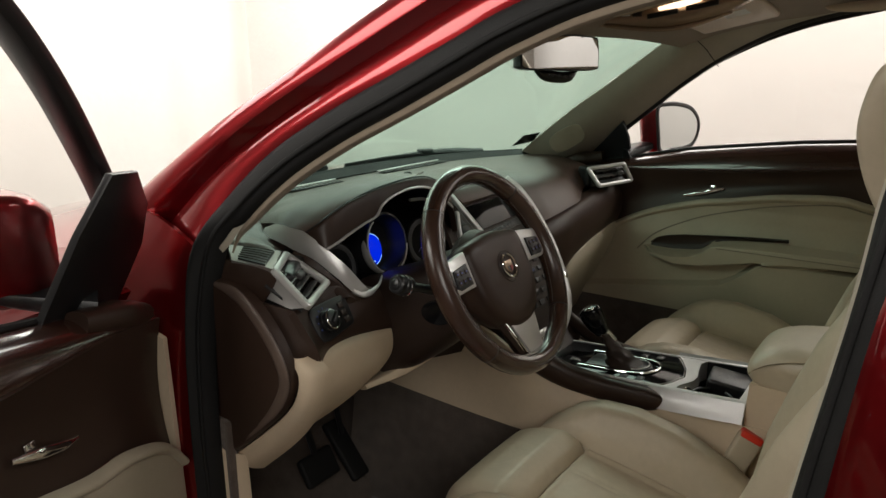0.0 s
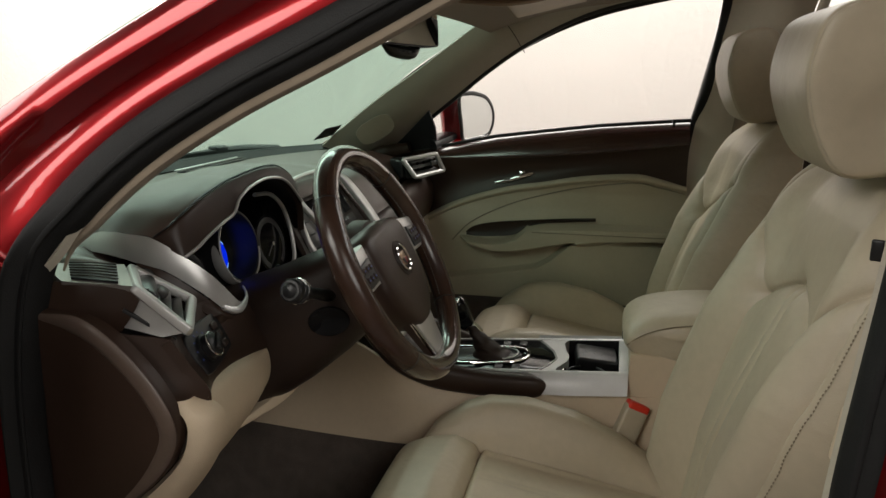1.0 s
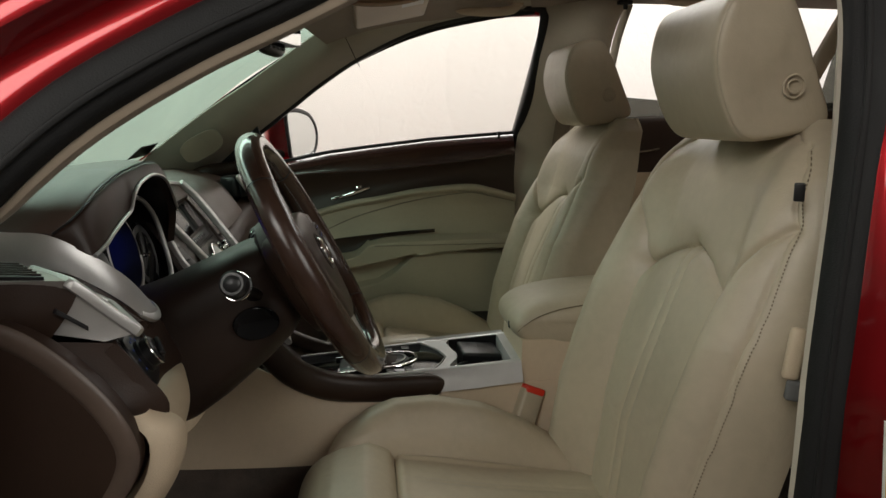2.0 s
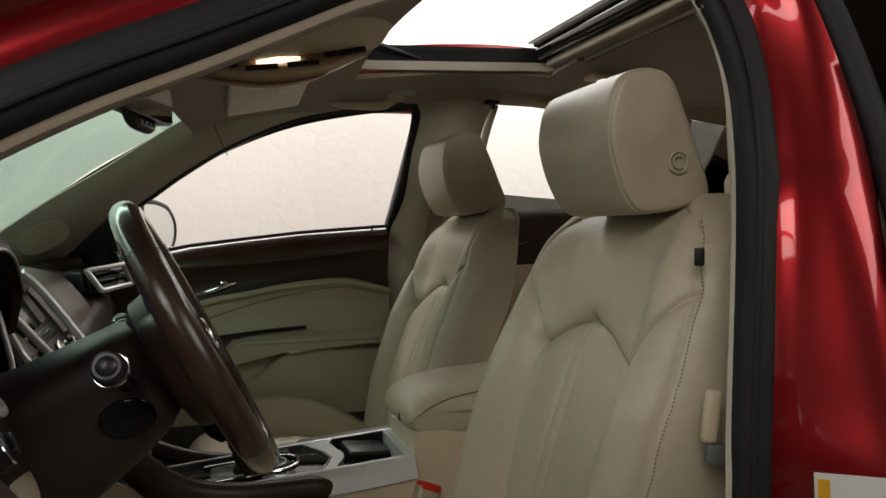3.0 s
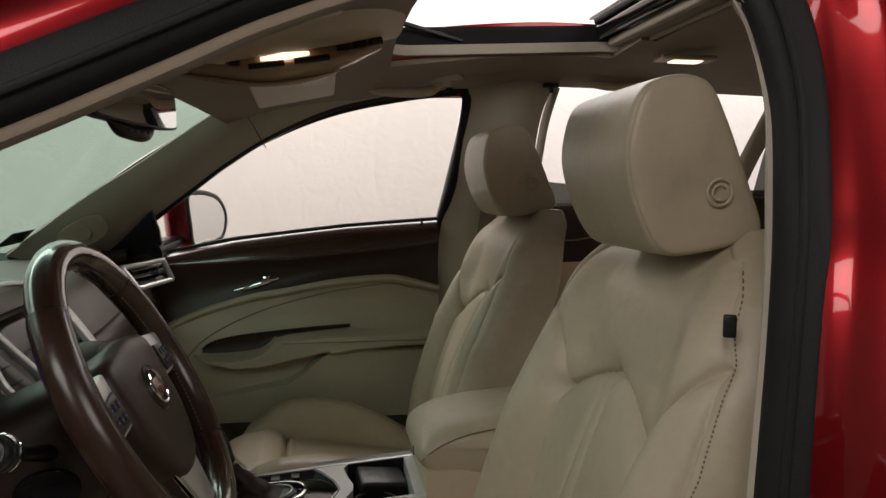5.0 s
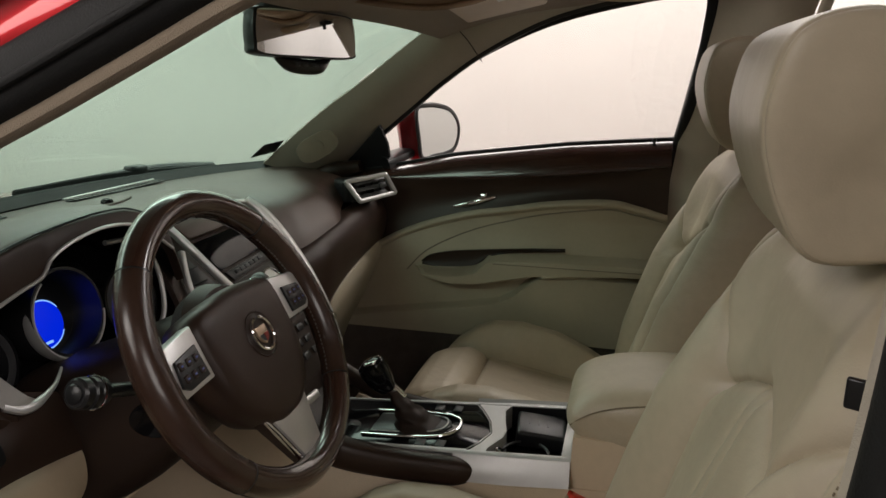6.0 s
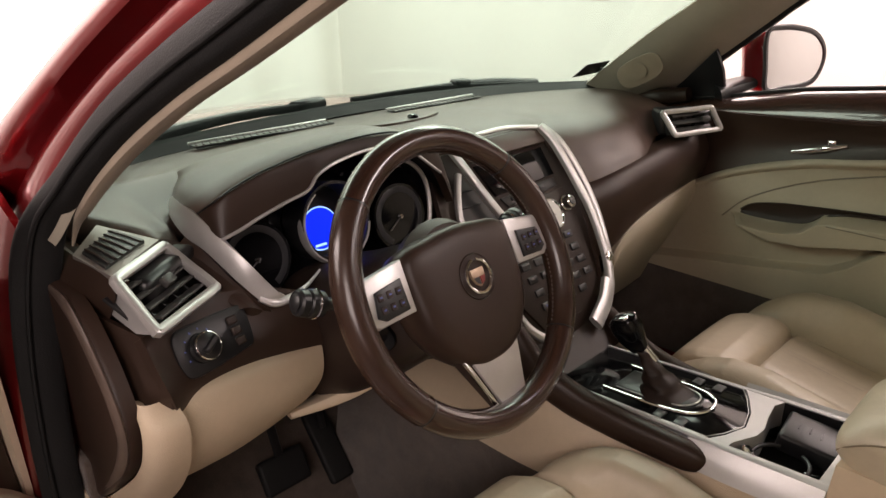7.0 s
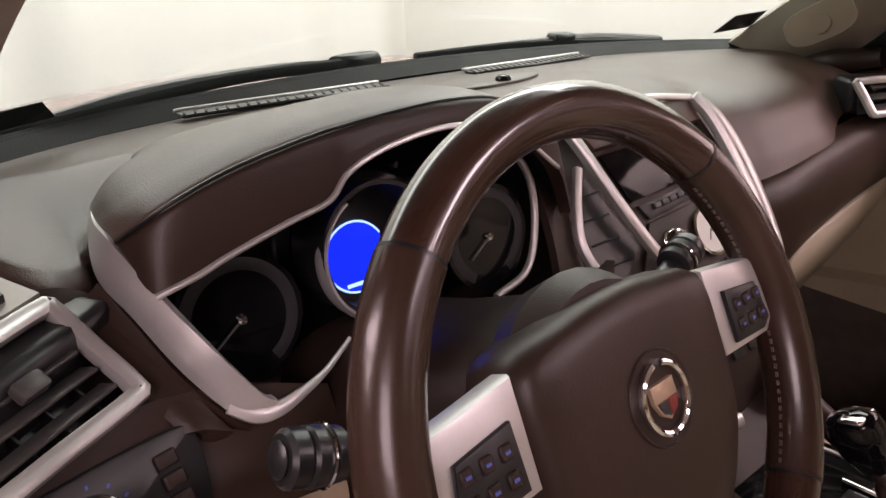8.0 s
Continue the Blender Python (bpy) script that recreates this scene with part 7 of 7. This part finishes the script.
# trims that close the cabin's rear
part("rear_side_trim", patch([[(-0.735, -0.78, 1.2), (-0.735, -1.4, 1.22), (-0.72, -2.1, 1.25)], [(-0.72, -0.78, 0.9), (-0.72, -1.4, 0.9), (-0.72, -2.1, 0.9)], [(-0.735, -0.78, 0.35), (-0.735, -1.4, 0.35), (-0.72, -2.1, 0.35)]], 16, 12, 0.012), TRIM, body)
part("rear_corner_trim", patch([[(0.60, -1.62, 1.53), (0.58, -1.9, 1.52), (0.5, -2.15, 1.5)], [(0.70, -1.6, 1.36), (0.69, -1.72, 1.36), (0.68, -1.8, 1.36)], [(0.755, -1.55, 1.25), (0.75, -1.85, 1.25), (0.70, -2.15, 1.25)]], 12, 12, -0.01), PILLAR, body)

# ---- overhead ----
rvm = thing("rear_view_mirror", 0, 0.12, 1.40, "black rear-view mirror on the windscreen", "mirror")
RM = plane_at((-0.010, 0.103, 1.405), (0.955, -0.30, -0.02), (0.02, 0.03, 1.0))
shape = spline([(-0.115, 0.020, 0), (-0.10, 0.036, 0), (0.0, 0.038, 0), (0.10, 0.036, 0), (0.115, 0.022, 0), (0.117, -0.018, 0), (0.105, -0.034, 0), (0.0, -0.036, 0), (-0.105, -0.034, 0), (-0.117, -0.018, 0)], 60, True)
rings = []
for w, k in ((0.008, 0.985), (0.002, 1.0), (-0.012, 0.99), (-0.03, 0.85), (-0.038, 0.55)):
    rings.append([tuple(RM @ Vector((p[0] * k, p[1] * k, w))) for p in shape])
part("housing", loft(rings), BLACK, rvm)
part("mirror_glass", slab([(p[0] * 0.95, p[1] * 0.90) for p in shape], 0.002, 0.0, RM @ pose(0, 0, 0.0082)), MIRROR, rvm, "mirror glass")
part("button_bar", sweep([tuple(RM @ Vector(p)) for p in ((-0.06, -0.034, -0.006), (-0.03, -0.046, -0.004), (0.03, -0.048, -0.004), (0.06, -0.034, -0.006))], oval(0.012, 0.012, 10), 20, up=(0, 1, 0), sizes=(0.4, 1, 1, 0.4)), BLACK, rvm)
for k in range(4):
    part("button", rbox(0.010, 0.005, 0.004, 0.001, RM @ pose(-0.027 + 0.018 * k, -0.046, 0.008), 1), DIAL, rvm)
part("stalk", sweep([(-0.008, 0.125, 1.41), (-0.006, 0.155, 1.43), (-0.004, 0.165, 1.455)], oval(0.012, 0.012, 10), 10, up=(1, 0, 0)), BLACK, rvm)
part("sensor_box", rbox(0.085, 0.06, 0.04, 0.012, pose(-0.01, 0.17, 1.452, 35, 0, 0)), BLACK, rvm)

ohc = thing("overhead_console", 0, -0.16, 1.53, "beige overhead console with bronze-lit map lamps", "overhead console")
part("pod", patch([[(-0.20, 0.07, 1.535), (-0.10, 0.075, 1.528), (0.0, 0.075, 1.520), (0.07, 0.07, 1.515), (0.10, 0.06, 1.53)],
                    [(-0.21, 0.0, 1.54), (-0.10, 0.0, 1.508), (0.0, 0.005, 1.488), (0.052, 0.005, 1.490), (0.09, 0.0, 1.51)],
                    [(-0.22, -0.10, 1.55), (-0.10, -0.10, 1.512), (0, -0.10, 1.502), (0.048, -0.10, 1.510), (0.09, -0.10, 1.52)],
                    [(-0.22, -0.20, 1.558), (-0.11, -0.21, 1.53), (0, -0.21, 1.522), (0.048, -0.21, 1.528), (0.10, -0.21, 1.535)],
                    [(-0.20, -0.31, 1.565), (-0.10, -0.315, 1.558), (0, -0.32, 1.552), (0.06, -0.32, 1.55), (0.13, -0.315, 1.558)]], 34, 34, -0.012), TRIM, ohc)
part("lamp_bar", band([(0.062, 0.055, 1.500), (0.064, 0.0, 1.505), (0.062, -0.08, 1.514), (0.060, -0.15, 1.522), (0.058, -0.22, 1.530), (0.056, -0.29, 1.536)], [(0.062, 0.055, 1.466), (0.066, 0.0, 1.460), (0.068, -0.08, 1.452), (0.068, -0.15, 1.459), (0.064, -0.22, 1.478), (0.056, -0.29, 1.512)], (-0.030, 0, -0.012), 50, 14, -0.008), GOLD, ohc, "bronze-tinted lamp unit")
part("lamp_bar", sweep([(0.060, 0.05, 1.462), (0.064, 0.0, 1.456), (0.066, -0.08, 1.449), (0.066, -0.15, 1.456), (0.062, -0.22, 1.475)], oval(0.006, 0.005, 10), 40, up=(0, 0, 1), sizes=(0.5, 1, 1, 1, 0.4)), GOLD, ohc)
part("map_lamp", sweep([(0.035, -0.088, 1.486), (0.034, -0.128, 1.492), (0.035, -0.168, 1.499)], oval(0.007, 0.006, 10, 3), 16, up=(0, 0, 1), sizes=(0.5, 1, 0.5)), WARM_LENS, ohc, "lit map lamp lens")
for k in range(2):
    part("lens_slot", rbox(0.006, 0.060, 0.010, 0.002, pose(0.029, -0.098 - 0.075 * k, 1.476 + 0.012 * k, -9, 12, 0)), BLACK, ohc, "dark lamp slot")
for k in range(3):
    part("switch", rbox(0.008, 0.018, 0.014, 0.002, pose(0.032, -0.023 * k, 1.484 - 0.002 * k, 0, 12, 0)), (BLACK, PAPER, BROWN_SHADE)[k], ohc)
for k in range(3):
    part("switch", rbox(0.010, 0.024, 0.012, 0.002, pose(0.036, -0.225 - 0.028 * k, 1.512 + 0.005 * k, -12, 10, 0)), BROWN_SHADE, ohc)
for cx, lab in ((-0.335, "beige driver sun visor folded against the roof"), (0.335, "beige passenger sun visor folded against the roof")):
    vis = thing("sun_visor", cx, -0.12, 1.50, lab, "sun visor", "sun visors")
    s = 1 if cx > 0 else -1
    part("board", rbox(0.32, 0.18, 0.020, 0.009, pose(cx, -0.13, 1.492, -12, s * 5, 0), 4), TRIM, vis)
    if s > 0:
        part("warning_label", rbox(0.055, 0.05, 0.0012, 0.0004, pose(cx - 0.07, -0.175, 1.4835, -12, 5, 0), 1), PAPER, vis, "white printed label")
for y, up in ((-0.385, 0.0), (-0.95, 0.03)):
    grip = thing("grab_handle", 0.55, y, 1.525 + up, "beige folded roof grab handle on the rail", "handle", "grab handles")
    part("bar", sweep([(0.548, y + 0.085, 1.522 + up), (0.540, y + 0.06, 1.508 + up), (0.538, y, 1.504 + up), (0.540, y - 0.06, 1.508 + up), (0.548, y - 0.085, 1.522 + up)], oval(0.012, 0.009, 10), 30, up=(1, 0, 0)), TRIM, grip)
    part("mount", rbox(0.03, 0.03, 0.014, 0.005, pose(0.552, y + 0.085, 1.526 + up)), TRIM, grip)
    part("mount", rbox(0.03, 0.03, 0.014, 0.005, pose(0.552, y - 0.085, 1.526 + up)), TRIM, grip)
hook = thing("coat_hook", 0.55, -0.76, 1.53, "small black coat hook on the roof rail", "hook")
part("base", rbox(0.02, 0.04, 0.012, 0.004, pose(0.54, -0.76, 1.532)), BLACK, hook)
part("hook_arm", rbox(0.008, 0.012, 0.018, 0.003, pose(0.535, -0.76, 1.522)), BLACK, hook)
dome = thing("dome_lamp", 0.275, -0.98, 1.56, "lit warm rear reading lamp", "lamp")
part("frame", rbox(0.05, 0.13, 0.012, 0.005, pose(0.275, -0.98, 1.560)), TRIM, dome)
part("lens", rbox(0.034, 0.07, 0.008, 0.003, pose(0.273, -0.98, 1.555)), WARM_LENS, dome, "warm glowing lens")

# ---- seat belts ----
belt = thing("seat_belt", -0.66, -0.56, 0.98, "grey-beige driver seat belt on the door post", "seat belt")
part("latch_stop", rbox(0.014, 0.019, 0.062, 0.006, pose(-0.655, -0.541, 0.968, 6, 0, -20)), TRIM, belt, "beige belt tongue housing")
part("tongue", rbox(0.012, 0.026, 0.024, 0.004, pose(-0.66, -0.545, 0.925, 6, 0, -20)), INK, belt)
part("webbing", band([(-0.638, -0.60, 1.40), (-0.664, -0.585, 1.15), (-0.668, -0.565, 0.95), (-0.672, -0.555, 0.7), (-0.68, -0.55, 0.42)], [(-0.632, -0.645, 1.40), (-0.65, -0.63, 1.15), (-0.645, -0.60, 0.95), (-0.65, -0.60, 0.7), (-0.66, -0.60, 0.42)], (0.002, 0, 0), 30, 4, 0.002), BELT, belt)
belt = thing("seat_belt", 0.68, -0.6, 1.0, "grey-beige passenger seat belt on the centre post", "seat belt")
part("guide", rbox(0.02, 0.05, 0.07, 0.008, pose(0.615, -0.64, 1.36, 0, 24, 0)), TRIM, belt)
part("webbing", band([(0.605, -0.62, 1.36), (0.66, -0.60, 1.15), (0.70, -0.58, 0.9), (0.71, -0.57, 0.5)], [(0.605, -0.665, 1.36), (0.66, -0.645, 1.15), (0.70, -0.63, 0.9), (0.71, -0.62, 0.5)], (-0.002, 0, 0), 30, 4, -0.002), BELT, belt)
